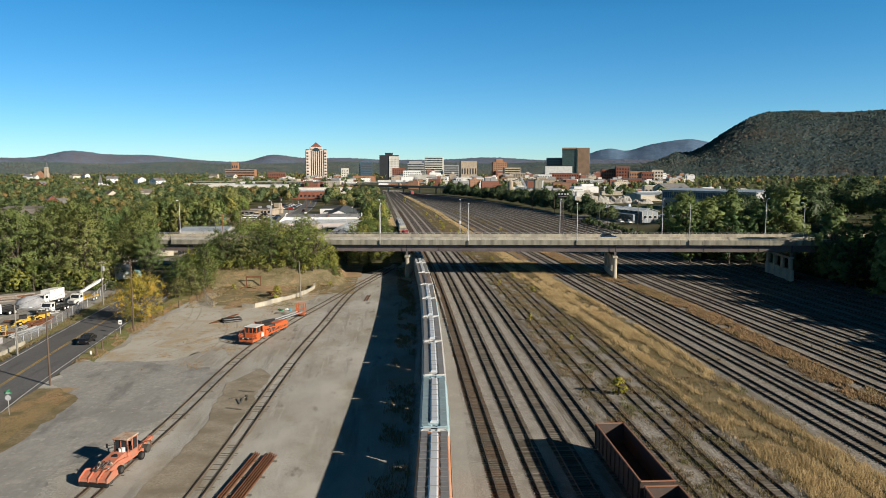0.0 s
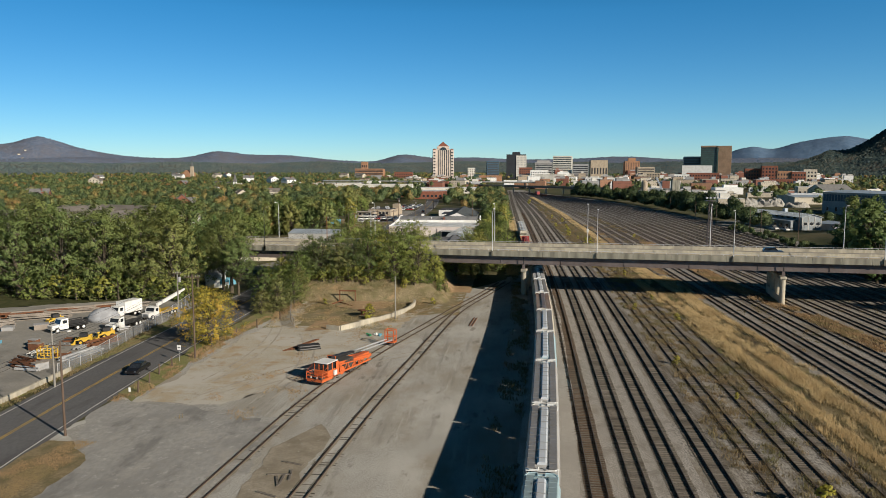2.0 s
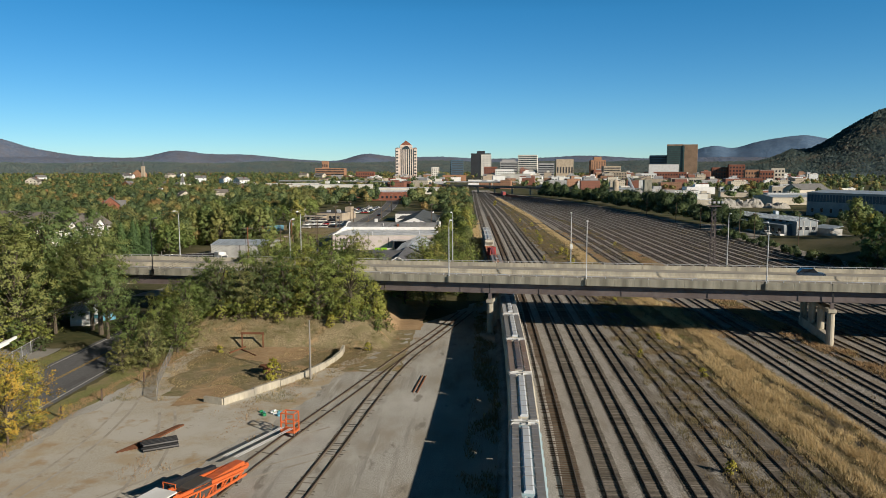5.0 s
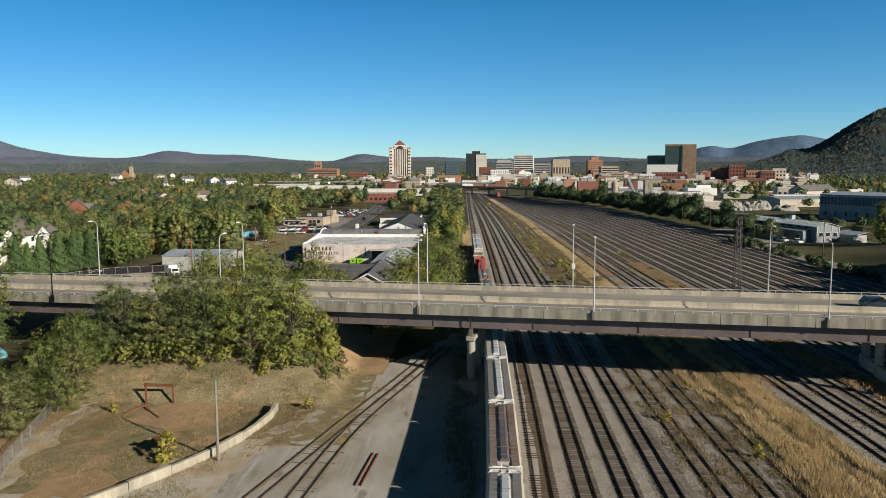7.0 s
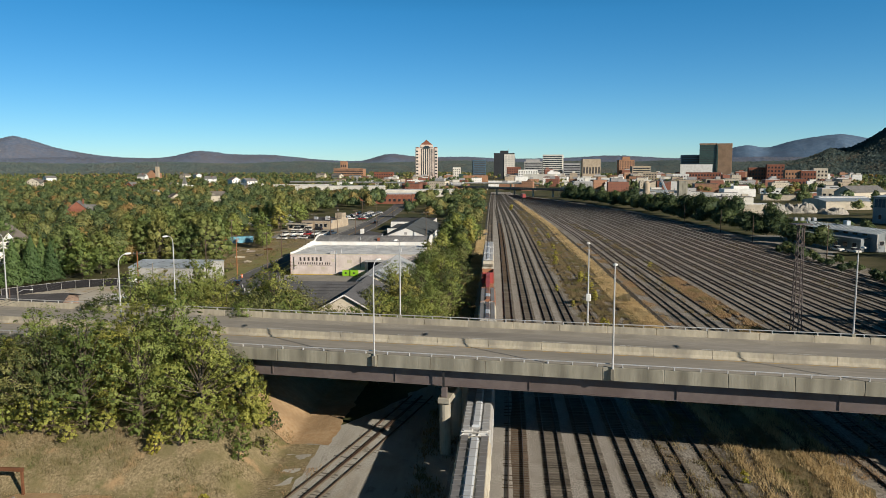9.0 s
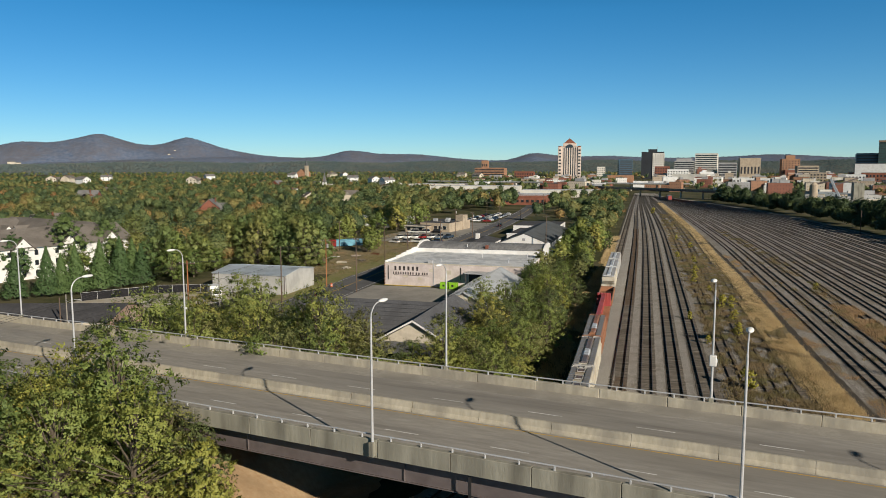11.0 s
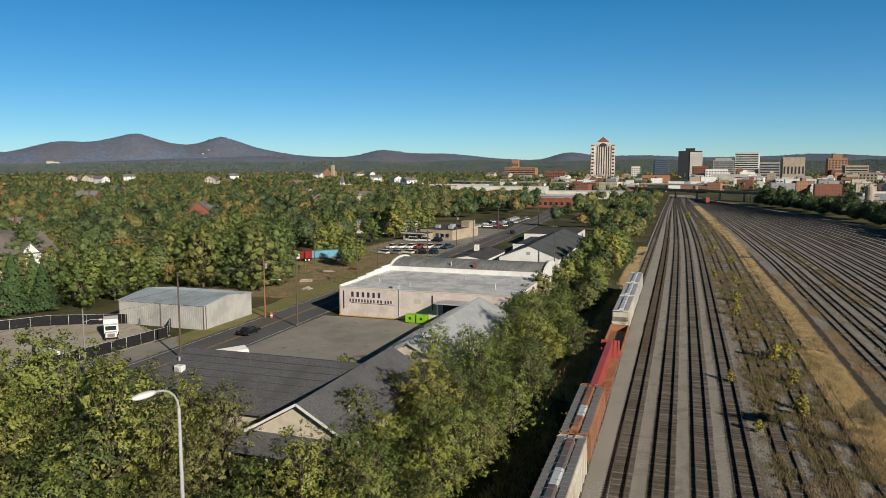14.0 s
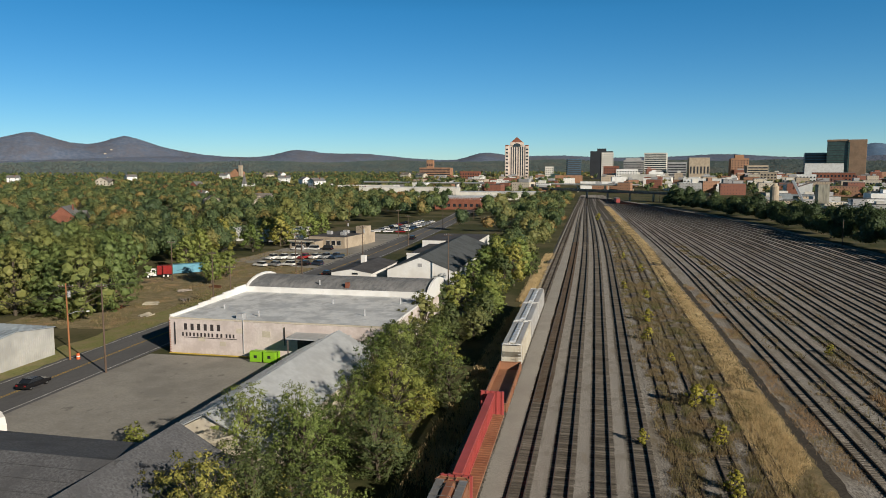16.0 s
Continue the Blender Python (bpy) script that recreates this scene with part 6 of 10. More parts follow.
def striped(spots, keep):
    """Keeps spots in long streaks along the tracks."""
    v = np.array([noise.noise(Vector(((p[0] - float(tan_x(p[1]))) / 1.5, p[1] / 38, 8.1))) + 0.5 * noise.noise(Vector((p[0] / 0.9, p[1] / 5, 2.2))) for p in spots])
    return spots[v > np.quantile(v, 1 - keep)]


tufts("dry_grass", striped(strip(rc, 20000, 40, 235, lambda y: tan_x(y) + 0.5, 5.2, BED - 0.03), 0.52), 0.62, 10, M_GRASS_TAN, "tall dry tan grass in a strip between the tracks", 1, 0.28, 0.017)
tufts("weeds", patchy(rc, strip(rc, 8000, 45, 235, lambda y: tan_x(y) + 0.2, 5.6, BED - 0.03), 1.5, 0.8), 0.36, 6, M_WEEDS, "low brown weeds under dry grass", 24, 0.26, 0.022)
tufts("dry_grass", patchy(rc, strip(rc, 9000, 330, 780, lambda y: tan_x(y) + 2.2, 1.7, BED - 0.03), 6, 0.98), 0.28, 7, M_GRASS_TAN, "tall dry tan grass in a strip between the tracks", 2, 0.35, 0.04)
tufts("dry_grass", patchy(rc, strip(rc, 9000, 60, 330, lambda y: smooth_line([(60, 64.5), (107, 65.2), (143, 67.2), (183, 64.6), (210, 61.2), (240, 60), (300, 59.0), (330, 58.6)], y), 2.5, BED - 0.03), 2.2, 0.85), 0.5, 7, M_GRASS_RED, "reddish dry grass between yard tracks", 3, 0.28, 0.045)
tufts("dry_grass", patchy(rc, strip(rc, 2200, 330, 520, lambda y: smooth_line([(330, 58.6), (400, 57.4), (460, 54), (520, 50)], y), 2.2, BED - 0.03), 3, 0.5), 0.32, 6, M_WEEDS, "low tan and olive weeds between yard tracks", 4, 0.3, 0.045)
tufts("dry_grass", patchy(rc, strip(rc, 3600, 200, 420, lambda y: tan_x(y) + 7.0, 1.3, BED - 0.03), 4, 0.6), 0.34, 9, M_GRASS_RED, "dry brown grass beside a cinder path", 17, 0.3, 0.018)
weed_x = lambda y: main_x(y) + 21.0
tufts("weeds", patchy(rc, strip(rc, 24000, 45, 340, weed_x, 7.0, BED - 0.03), 1.3, 0.5), 0.42, 7, M_WEEDS, "low brown and green weeds over old tracks", 5, 0.24, 0.022)
tufts("weeds", patchy(rc, strip(rc, 9000, 340, 640, lambda y: main_x(y) + 19.5, 6.5, BED - 0.03), 2, 0.5), 0.34, 6, M_WEEDS, "low brown and green weeds over old tracks", 6, 0.3, 0.05)
tufts("weeds", patchy(rc, strip(rc, 2600, 60, 430, lambda y: yard_x(1)(y) + 3, 6.0, BED - 0.03), 3, 0.2), 0.4, 6, M_WEEDS, "scattered weeds in the yard", 7, 0.25, 0.05)
tufts("weeds", patchy(rc, strip(rc, 3000, 100, 420, lambda y: yard_x(9)(y), 26.0, BED - 0.03), 5, 0.2), 0.4, 5, M_WEEDS, "scattered weeds in the yard", 8, 0.3, 0.06)
tufts("weeds", patchy(rc, strip(rc, 3600, 40, 330, lambda y: train_x(y) - 4.3, 1.9, LOW - 0.02), 3, 0.5), 0.5, 6, M_WEEDS, "weeds along the foot of the ballast", 9, 0.3, 0.05)
tufts("dry_grass", patchy(rc, strip(rc, 8000, 235, 330, lambda y: tan_x(y) + 1.6, 2.4, BED - 0.03), 4, 0.92), 0.36, 10, M_GRASS_TAN, "tall dry tan grass beside a cinder path", 21, 0.28, 0.017)
tufts("weeds", patchy(rc, strip(rc, 15000, 222, 420, lambda y: tan_x(y) - 4.6, 5.4, BED - 0.03), 1.3, 0.52), 0.46, 8, M_WEEDS, "brown and olive weeds over old tracks", 22, 0.28, 0.022)
tufts("weeds", patchy(rc, strip(rc, 5000, 346, 468, lambda y: np.full(len(y), -79.0), 16, LOW), 5, 0.5), 0.4, 6, M_WEEDS, "rough weeds over a scrap lot", 23, 0.4, 0.05)
rough_x = lambda y: smooth_line([(160, -31), (180, -30), (200, -27), (215, -24)], y)
spots = patchy(rc, strip(rc, 13000, 163, 203, rough_x, 13, LOW), 2.2, 0.5)
tufts("dry_grass", spots[: len(spots) // 4], 0.36, 6, M_GRASS_TAN, "dry tan grass behind the concrete wall", 10, 0.25, 0.015)
tufts("weeds", spots[len(spots) // 4:], 0.27, 6, M_WEEDS, "brown weeds behind the concrete wall", 11, 0.3, 0.018)
tufts("weeds", patchy(rc, strip(rc, 6000, 62, 104, lambda y: smooth_line([(60, -46.5), (100, -45)], y), 2.6, LOW + 0.04), 2, 0.75), 0.17, 7, M_GRASS_RED, "short brown grass beside the road", 12, 0.22, 0.014)
tufts("weeds", patchy(rc, strip(rc, 2600, 118, 192, lambda y: smooth_line([(118, -47.7), (150, -47.3), (190, -43.5)], y), 1.6, LOW + 0.04), 2, 0.6), 0.24, 7, M_GRASS_RED, "low brown weeds along the road's edge", 13, 0.25, 0.03)
tufts("weeds", patchy(rc, strip(rc, 2200, 60, 192, lambda y: road_x(y) - 7.2, 1.4, LOW + 0.03), 2, 0.7), 0.25, 6, M_WEEDS, "rough grass verge beside the road", 14, 0.22, 0.04)
tufts("weeds", patchy(rc, strip(rc, 2600, 112, 200, lambda y: smooth_line([(112, -32), (150, -27), (180, -16), (200, -11)], y), 6.0, LOW + 0.03), 2.5, 0.22), 0.25, 5, M_GRASS_RED, "sparse dry weeds on bare dirt", 15, 0.3, 0.035)
tufts("dry_grass", patchy(rc, strip(rc, 5200, 236, 480, lambda y: smooth_line([(236, 4.5), (290, 5.0), (330, 5.4), (480, 5.0)], y), 1.8, LOW), 5, 0.92), 0.6, 7, M_GRASS_TAN, "dry grass beside the railway", 16, 0.3, 0.045)
bank = np.array([(x, y, rise(x, y)) for x, y in zip(rc.uniform(-52, -9, 9000), rc.uniform(181, 208, 9000)) if x < -10.5 - 0.06 * (208 - y) * 2 and not (-35.5 < x < -22.5 and 181 < y < 193)])
tufts("weeds", patchy(rc, bank, 4, 0.8), 0.34, 9, M_WEEDS, "olive and brown weeds on the bridge bank", 18, 0.4, 0.017)
young = [(30.5, 186.3, 1.3), (37.0, 175.4, 1.5), (36.4, 198.7, 1.2), (31.8, 93.5, 2.6), (33.7, 320.7, 2.9), (34.9, 308.5, 2.0), (26.6, 306.7, 1.6), (34.3, 296.3, 2.0), (32.7, 342.2, 1.4), (31.9, 261.5, 2.8), (35.8, 322.2, 2.4),
         (34.2, 293.7, 1.7), (28.6, 286.5, 1.5), (30.0, 356, 2.2), (31.0, 372, 2.4), (32.0, 398, 2.0), (27.5, 410, 1.8), (33, 440, 2.2), (29, 470, 2.0), (36, 236, 1.6), (29.5, 142, 1.4), (33.5, 125, 1.0), (58, 352, 1.6), (20, 640, 4.0), (-25.1, 173.5, 3.0), (-13.6, 190, 1.6), (-21, 196, 2.0), (-38, 188, 1.4)]
shrub = make_tree("shrub", "young yellow-green shrub among old tracks", 91, 2.5, 1.3, M_SHRUB, 2000, 0.14, 0.04, pose(31.8, 93.5, BED, 0, 0, 0), 14, category="shrub")
tagged(shrub, group="shrubs in the yard")
for x, y, h in young:
    if (x, y) != (31.8, 93.5):
        s = h / 2.4
        copy_thing(shrub, pose(x, y, (BED if x > 0 else rise(x, y)) - 0.02, 0, 0, (x * 77) % 360) @ Matrix.Diagonal((s * 0.95, s * 0.95, s, 1)))

# ---- buildings along the road ----
def gable(x0, x1, y0, y1, z, zr, axis="y", over=0.4):
    """Two roof slopes that meet at a ridge along axis, open under the ridge."""
    a0, a1, b0, b1 = (x0, x1, y0, y1) if axis == "y" else (y0, y1, x0, x1)
    c = (a0 + a1) / 2
    return G().prism([(a0 - over, z), (a0 - over, z + 0.16), (c, zr), (a1 + over, z + 0.16), (a1 + over, z), (c, zr - 0.2)], b0 - over, b1 + over, axis)


def gable_wall(x0, x1, y0, y1, z, zr, axis="y"):
    if axis == "y":
        return G().prism([(x0, 0), (x1, 0), (x1, z), ((x0 + x1) / 2, zr), (x0, z)], y0, y1, "y")
    return G().prism([(y0, 0), (y1, 0), (y1, z), ((y0 + y1) / 2, zr), (y0, z)], x0, x1, "x")


def window_on(root, x, y, z, w, h, face="y", material=None, frame_mat=None, depth=0.06, plain=False):
    """A framed pane set on a wall that faces -y (face 'y') or +x (face 'x') or -x ('w')."""
    def slab(u0, u1, z0, z1, d0, d1):
        return {"y": lambda: G().box(x + u0, x + u1, y - d1, y - d0, z0, z1), "x": lambda: G().box(x + d0, x + d1, y + u0, y + u1, z0, z1), "w": lambda: G().box(x - d1, x - d0, y + u0, y + u1, z0, z1)}[face]()
    if plain:
        return part("window", slab(-w / 2, w / 2, z, z + h, -0.03, depth), material or M_GLASS, root)
    win = part("window", slab(-w / 2 - 0.07, w / 2 + 0.07, z - 0.07, z + h + 0.07, -0.05, depth), frame_mat or M_WHITE, root)
    part("pane", slab(-w / 2, w / 2, z, z + h, depth - 0.02, depth + 0.012), material or M_GLASS, win)
    return win


M_CORR = stuff("pale_corrugated_wall", (0.40, 0.40, 0.38), (0.47, 0.47, 0.45), 0.5, 0.6, 0.05, coarse=4)
M_WHITEBRICK = stuff("white_painted_block", (0.54, 0.475, 0.45), (0.64, 0.575, 0.55), 0.4, 0.85, 0.25, coarse=3, c3=(0.46, 0.40, 0.375))
M_FLATROOF = stuff("white_membrane_roof", (0.56, 0.58, 0.59), (0.70, 0.71, 0.71), 0.8, 0.7, 0.1, coarse=3.5, c3=(0.36, 0.38, 0.40), patch=0.5)
M_DARKFLAT = stuff("dark_flat_roof", (0.06, 0.06, 0.065), (0.10, 0.10, 0.105), 0.6, 0.9, 0.2, coarse=4)
M_BARREL = stuff("streaked_grey_barrel_roof", (0.13, 0.135, 0.14), (0.20, 0.205, 0.21), 0.5, 0.85, 0.2, coarse=2, c3=(0.27, 0.27, 0.27), stretch=(1, 0.25, 1))
M_METALROOF = stuff("pale_metal_roof", (0.38, 0.40, 0.41), (0.46, 0.48, 0.49), 0.7, 0.5, 0.05, coarse=3, c3=(0.34, 0.35, 0.36))
blotch(M_FLATROOF, (0.27, 0.28, 0.285), 5, 0.55, 0.66, 0.6, (1, 0.6, 1))
M_SLATE = stuff("slate_grey_roof", (0.075, 0.085, 0.09), (0.11, 0.12, 0.125), 0.4, 0.85, 0.2, coarse=4)
M_LIME = stuff("lime_green_steel", (0.22, 0.48, 0.02), (0.27, 0.55, 0.03), 0.4, 0.5, 0.05)
M_TEXT = stuff("black_sign_paint", (0.03, 0.025, 0.025), (0.05, 0.04, 0.04), 0.3, 0.8, 0.0)
M_YELLOWPAINT = stuff("yellow_kerb_paint", (0.50, 0.36, 0.05), (0.58, 0.43, 0.08), 0.3, 0.8, 0.1)
M_TANBRICK = stuff("pinkish_tan_brick", (0.34, 0.24, 0.18), (0.43, 0.31, 0.24), 0.3, 0.9, 0.3, coarse=2)
M_FENCECLOTH = stuff("black_fence_cloth", (0.014, 0.014, 0.016), (0.026, 0.026, 0.03), 0.4, 0.85, 0.1)

b = thing("steel_shed", "pale grey corrugated steel shed with a low blue-grey roof", "shed", pose(-64.9, 311.6, LOW))
part("wall", gable_wall(-19.6, 0, 0, 15.6, 4.55, 5.5, "x"), M_CORR, b)
for k in range(46):
    part("wall_rib", G().box(-19.5 + k * 0.43, -19.42 + k * 0.43, -0.035, 0.0, 0.05, 4.5), M_CORR, b)
for k in range(36):
    part("wall_rib", G().box(0.0, 0.035, 0.2 + k * 0.43, 0.28 + k * 0.43, 0.05, 4.55), M_CORR, b)
part("roof", gable(-19.6, 0, 0, 15.6, 4.55, 5.75, "x", 0.2), M_STEELROOF, b)
for k in range(20):
    for s, y0, y1 in ((1, -0.2, 7.8), (-1, 7.8, 15.8)):
        x = -19.4 + k * 1.0
        part("roof_seam", G().bar((x, y0, 4.72 if s > 0 else 5.79), (x, y1, 5.79 if s > 0 else 4.72), 0.05, 0.07), M_STEELROOF, b)
for x in (-19.62, -9.8, -0.02):
    part("downpipe", G().box(x - 0.07, x + 0.07, -0.14, -0.04, 0, 4.6, 0.02), M_STEEL_BROWN, b)
part("downpipe", G().box(0.05, 0.15, 0.4, 0.55, 0, 4.5, 0.02), M_STEEL_BROWN, b)
part("door", G().box(-3.4, -2.5, -0.07, -0.02, 0, 2.05), M_CORR, b)

# long flat-roofed warehouse with a painted sign
w = thing("block_warehouse", "long white-painted block warehouse with a flat white roof", "warehouse", pose(-47.3, 332.4, LOW))
part("wall", G().box(0, 37.4, 0, 26, 0, 5.75), M_WHITEBRICK, w)
part("roof", G().box(0.25, 37.15, 0.25, 25.7, 5.75, 5.85), M_FLATROOF, w, "white membrane roof with grey stains")
part("front_coping", G().box(0, 37.4, -0.06, 0.26, 5.75, 6.0, 0.03), M_CREAM, w)
for k in range(6):
    z = 6.0 + 0.22 * max(0, k - 1)
    part("stepped_parapet", G().box(-0.06, 0.3, 0.3 + k * 4.3, 0.3 + (k + 1) * 4.3, 5.6, z + 0.35, 0.03), M_WHITE, w, "white stepped parapet")
part("side_coping", G().box(37.2, 37.5, 0, 26, 5.7, 6.0, 0.03), M_WHITE, w)
part("rear_parapet", G().box(0, 37.4, 25.8, 26.1, 5.6, 6.9, 0.03), M_WHITE, w, "white parapet between two roofs")
for k in range(14):
    part("corner_brick", G().box(-0.05, 0.22, -0.05, 0.2, 0.1 + k * 0.4, 0.3 + k * 0.4), M_BRICK, w)
part("kerb", G().box(0, 15.5, -0.35, -0.1, 0, 0.16, 0.03), M_YELLOWPAINT, w, "worn yellow kerb")
for x in (1.0, 20.3):
    part("drainpipe", G().box(x, x + 0.14, -0.18, -0.03, 1.5 if x < 5 else 2.2, 5.2, 0.02), M_BLACK, w)
part("drainpipe", G().box(13.2, 13.32, -0.16, -0.03, 0.6, 6.4, 0.02), M_GALV, w)
for x, z, ww, h in ((5.2, 2.2, 1.2, 0.7), (12.0, 3.8, 1.3, 0.8), (16.5, 3.4, 1.4, 1.0), (9.0, 1.6, 1.1, 0.7), (24, 3.4, 1.4, 1.0)):
    part("blocked_window", G().box(x, x + ww, -0.03, 0.0, z, z + h), M_CREAM, w, "bricked-up window")
# the sign: rows of plain bars where the painted letters stand
for row, (z, h, x0, step, n) in enumerate(((4.0, 1.05, 2.7, 1.18, 6), (2.95, 0.62, 2.3, 0.66, 9), (2.95, 0.62, 8.45, 0.72, 2), (2.95, 0.62, 10.1, 0.62, 3))):
    for k in range(n):
        part("sign_bar", G().box(x0 + k * step, x0 + k * step + step * 0.46, -0.03, -0.004, z, z + h), M_TEXT, w, "black bar of a painted sign")
part("sign_bar", G().box(2.6, 12.0, -0.03, -0.004, 2.72, 2.82), M_TEXT, w, "black underline of a painted sign")
part("dock_roof", G().box(22.3, 31.5, -4.2, 0.0, 4.3, 4.5, 0.03), M_METALROOF, w, "flat canopy over a loading dock")
for x in (22.6, 27):
    part("dock_post", G().box(x, x + 0.15, -4.1, -3.95, 0, 4.3), M_STEEL_BROWN, w)
# flat black panel on the closed wall gives the dock's inner shade
part("dock_opening", G().box(22.5, 31, -0.05, -0.01, 0.9, 4.2), M_BLACK, w, "black panel painted for the shade inside a loading dock")
for x, y, h in ((5, 9, 0.8), (14, 4, 1.0), (22, 17, 0.9), (31, 8, 1.1), (34, 19, 1.3)):
    part("roof_vent", G().cyl((x, y, 5.85), (x, y, 5.85 + h), 0.12, 0.12, 8), M_GALV, w)
part("roof_unit", G().box(11.2, 12.4, 1.5, 2.6, 5.85, 6.7, 0.04), M_GALV, w)
for k in range(4):
    window_on(w, 37.4, 4 + k * 5.5, 3.0, 1.4, 1.4, "x")
# barrel-roofed part behind it
w = thing("barrel_warehouse", "warehouse with a low streaked grey barrel roof", "warehouse", pose(-47.3, 358.7, LOW))
part("wall", G().box(0, 37.4, 0, 15, 0, 5.6), M_WHITEBRICK, w)
arc = [(7.5 + 7.6 * math.cos(a), 5.5 + 2.6 * math.sin(a)) for a in np.linspace(0, math.pi, 13)]
part("roof", G().prism(arc, 0.3, 37.1, "x"), M_BARREL, w)
for x in (-0.05, 37.1):
    part("gable_parapet", G().prism([(p, q + 0.45) for p, q in arc] + [(-0.1, 5.0), (15.1, 5.0)][::1], x, x + 0.35, "x"), M_WHITE, w, "white curved parapet")
part("chimney", G().box(20.5, 21.3, 1.2, 2.0, 6.5, 8.0, 0.03), M_BRICK, w, "small red brick chimney")
part("vent", G().cyl((15, 2, 6.5), (15, 2, 8.2), 0.15, 0.15, 8), M_GALV, w)

# low hall with a metal gable roof in front of the dock
hall = thing("gabled_hall", "long low hall with a pale grey metal gable roof", "warehouse", pose(-21.0, 289, LOW))
part("wall", gable_wall(0, 11.5, 0, 36, 3.7, 6.6), M_CREAM, hall)
for s, xa, xb in ((-1, -0.4, 5.75), (1, 11.9, 5.75)):
    part("roof", G().add([(xa, -0.4, 3.6), (xa, 36.4, 3.6), (xb, 36.4, 6.72), (xb, -0.4, 6.72), (xa, -0.4, 3.75), (xa, 36.4, 3.75), (xb, 36.4, 6.87), (xb, -0.4, 6.87)],
                          [(0, 1, 2, 3), (4, 5, 6, 7), (0, 1, 5, 4), (1, 2, 6, 5), (2, 3, 7, 6), (3, 0, 4, 7)]), M_METALROOF, hall, "pale metal roof slope")
for k in range(30):
    part("roof_seam", G().bar((-0.4, 0.3 + k * 1.2, 3.79), (5.7, 0.3 + k * 1.2, 6.9), 0.05, 0.05), M_METALROOF, hall)

# charcoal-shingled building beside the road
dark = thing("shingled_building", "low cream building with a wide charcoal shingle roof", "building", pose(-30, 276.5, LOW))
part("wall", G().box(-10.5, 13.5, -10.5, 10.5, 0, 3.7), M_CREAM, dark)
part("roof", gable(-10.6, 13.9, -10.8, 10.8, 3.6, 7.1, "x", 0.5), M_CHARCOAL, dark, "charcoal shingle roof")
part("gable_wall", G().prism([(-10.4, 3.6), (10.4, 3.6), (0, 6.9)], -10.7, -10.5, "x"), M_CREAM, dark)
part("wing_wall", gable_wall(8.6, 19.2, -15, 8.5, 3.7, 6.75), M_CREAM, dark)
for s, xa in ((-1, 7.9), (1, 19.9)):
    part("wing_roof", G().add([(xa, -15.6, 3.55), (xa, 9, 3.55), (13.9, 9, 6.95), (13.9, -15.6, 6.95), (xa, -15.6, 3.73), (xa, 9, 3.73), (13.9, 9, 7.13), (13.9, -15.6, 7.13)],
                               [(0, 1, 2, 3), (4, 5, 6, 7), (0, 1, 5, 4), (1, 2, 6, 5), (2, 3, 7, 6), (3, 0, 4, 7)]), M_CHARCOAL, dark, "charcoal shingle roof slope")
    part("fascia", G().bar((xa, -15.65, 3.64), (13.9, -15.65, 7.04), 0.06, 0.26), M_WHITE, dark)
for k in range(8):
    part("shingle_course", G().box(-11.0, 13.4, -11.2 + k * 1.38, -11.13 + k * 1.38, 3.80 + k * 0.42, 3.83 + k * 0.42), M_CHARCOAL, dark)
part("porch_roof", G().add([(7.5, -18.4, 2.5), (20.2, -18.4, 2.5), (20.2, -15.0, 3.4), (7.5, -15.0, 3.4), (7.5, -18.4, 2.65), (20.2, -18.4, 2.65), (20.2, -15.0, 3.55), (7.5, -15.0, 3.55)],
                            [(0, 1, 2, 3), (4, 5, 6, 7), (0, 1, 5, 4), (1, 2, 6, 5), (2, 3, 7, 6), (3, 0, 4, 7)]), M_CHARCOAL, dark)
for x in (7.8, 12, 16, 19.9):
    part("porch_post", G().box(x - 0.08, x + 0.08, -18.2, -18.04, 0, 2.55), M_WHITE, dark)
for x in (10.2, 13.9, 17.4):
    window_on(dark, x, -15, 1.0, 1.1, 1.2)
u = part("air_unit", G().box(-8.9, -7.8, -5.4, -4.6, 5.3, 6.3, 0.05), M_WHITE, dark, "white roof air unit")
part("fan_grille", G().cyl((-8.5, -5.42, 5.8), (-8.5, -5.5, 5.8), 0.36, 0.36, 14), M_GREYWALL, u)
for x, y in ((-10.0, -3.0), (17.5, -11)):
    part("vent_pipe", G().cyl((x, y, 4.2), (x, y, 6.7 if x < 0 else 5.9), 0.13, 0.13, 8), M_GALV, dark)
tent = thing("storage_tent", "small white arched storage tent", "tent", pose(-47.4, 293.6, LOW, 0, 0, 58) @ Matrix.Diagonal((0.95, 0.8, 0.85, 1)))
part("cover", G().prism([(-2.4, 0), (2.4, 0), (2.4, 1.5), (1.7, 2.4), (0, 2.8), (-1.7, 2.4), (-2.4, 1.5)], -3.2, 3.2, "x"), M_WHITE, tent)
part("frame", G().tube([(-3.25, -2.4, 0), (-3.25, -2.4, 1.5), (-3.25, 0, 2.8), (-3.25, 2.4, 1.5), (-3.25, 2.4, 0)], 0.04), M_GALV, tent)

# white gable hall and flat annexes further on
w = thing("white_gable_hall", "white block hall with a slate-grey gable roof", "warehouse", pose(-32.6, 408, LOW))
part("wall", gable_wall(0, 17.5, 0, 62, 3.6, 7.0), M_WHITE, w)
part("roof", gable(0, 17.5, 0.45, 62, 3.6, 7.25), M_SLATE, w)
for k in range(5):
    window_on(w, 2.2 + k * 3.2, 0, 0.7, 1.0, 0.8)
part("louvre", G().box(8.2, 9.3, -0.05, 0, 4.6, 5.5), M_GREYWALL, w)
w = thing("low_white_annex", "low white building with a dark shallow roof", "building", pose(-47.5, 406.5, LOW))
part("wall", gable_wall(0, 11, 0, 24, 2.7, 3.7), M_WHITE, w)
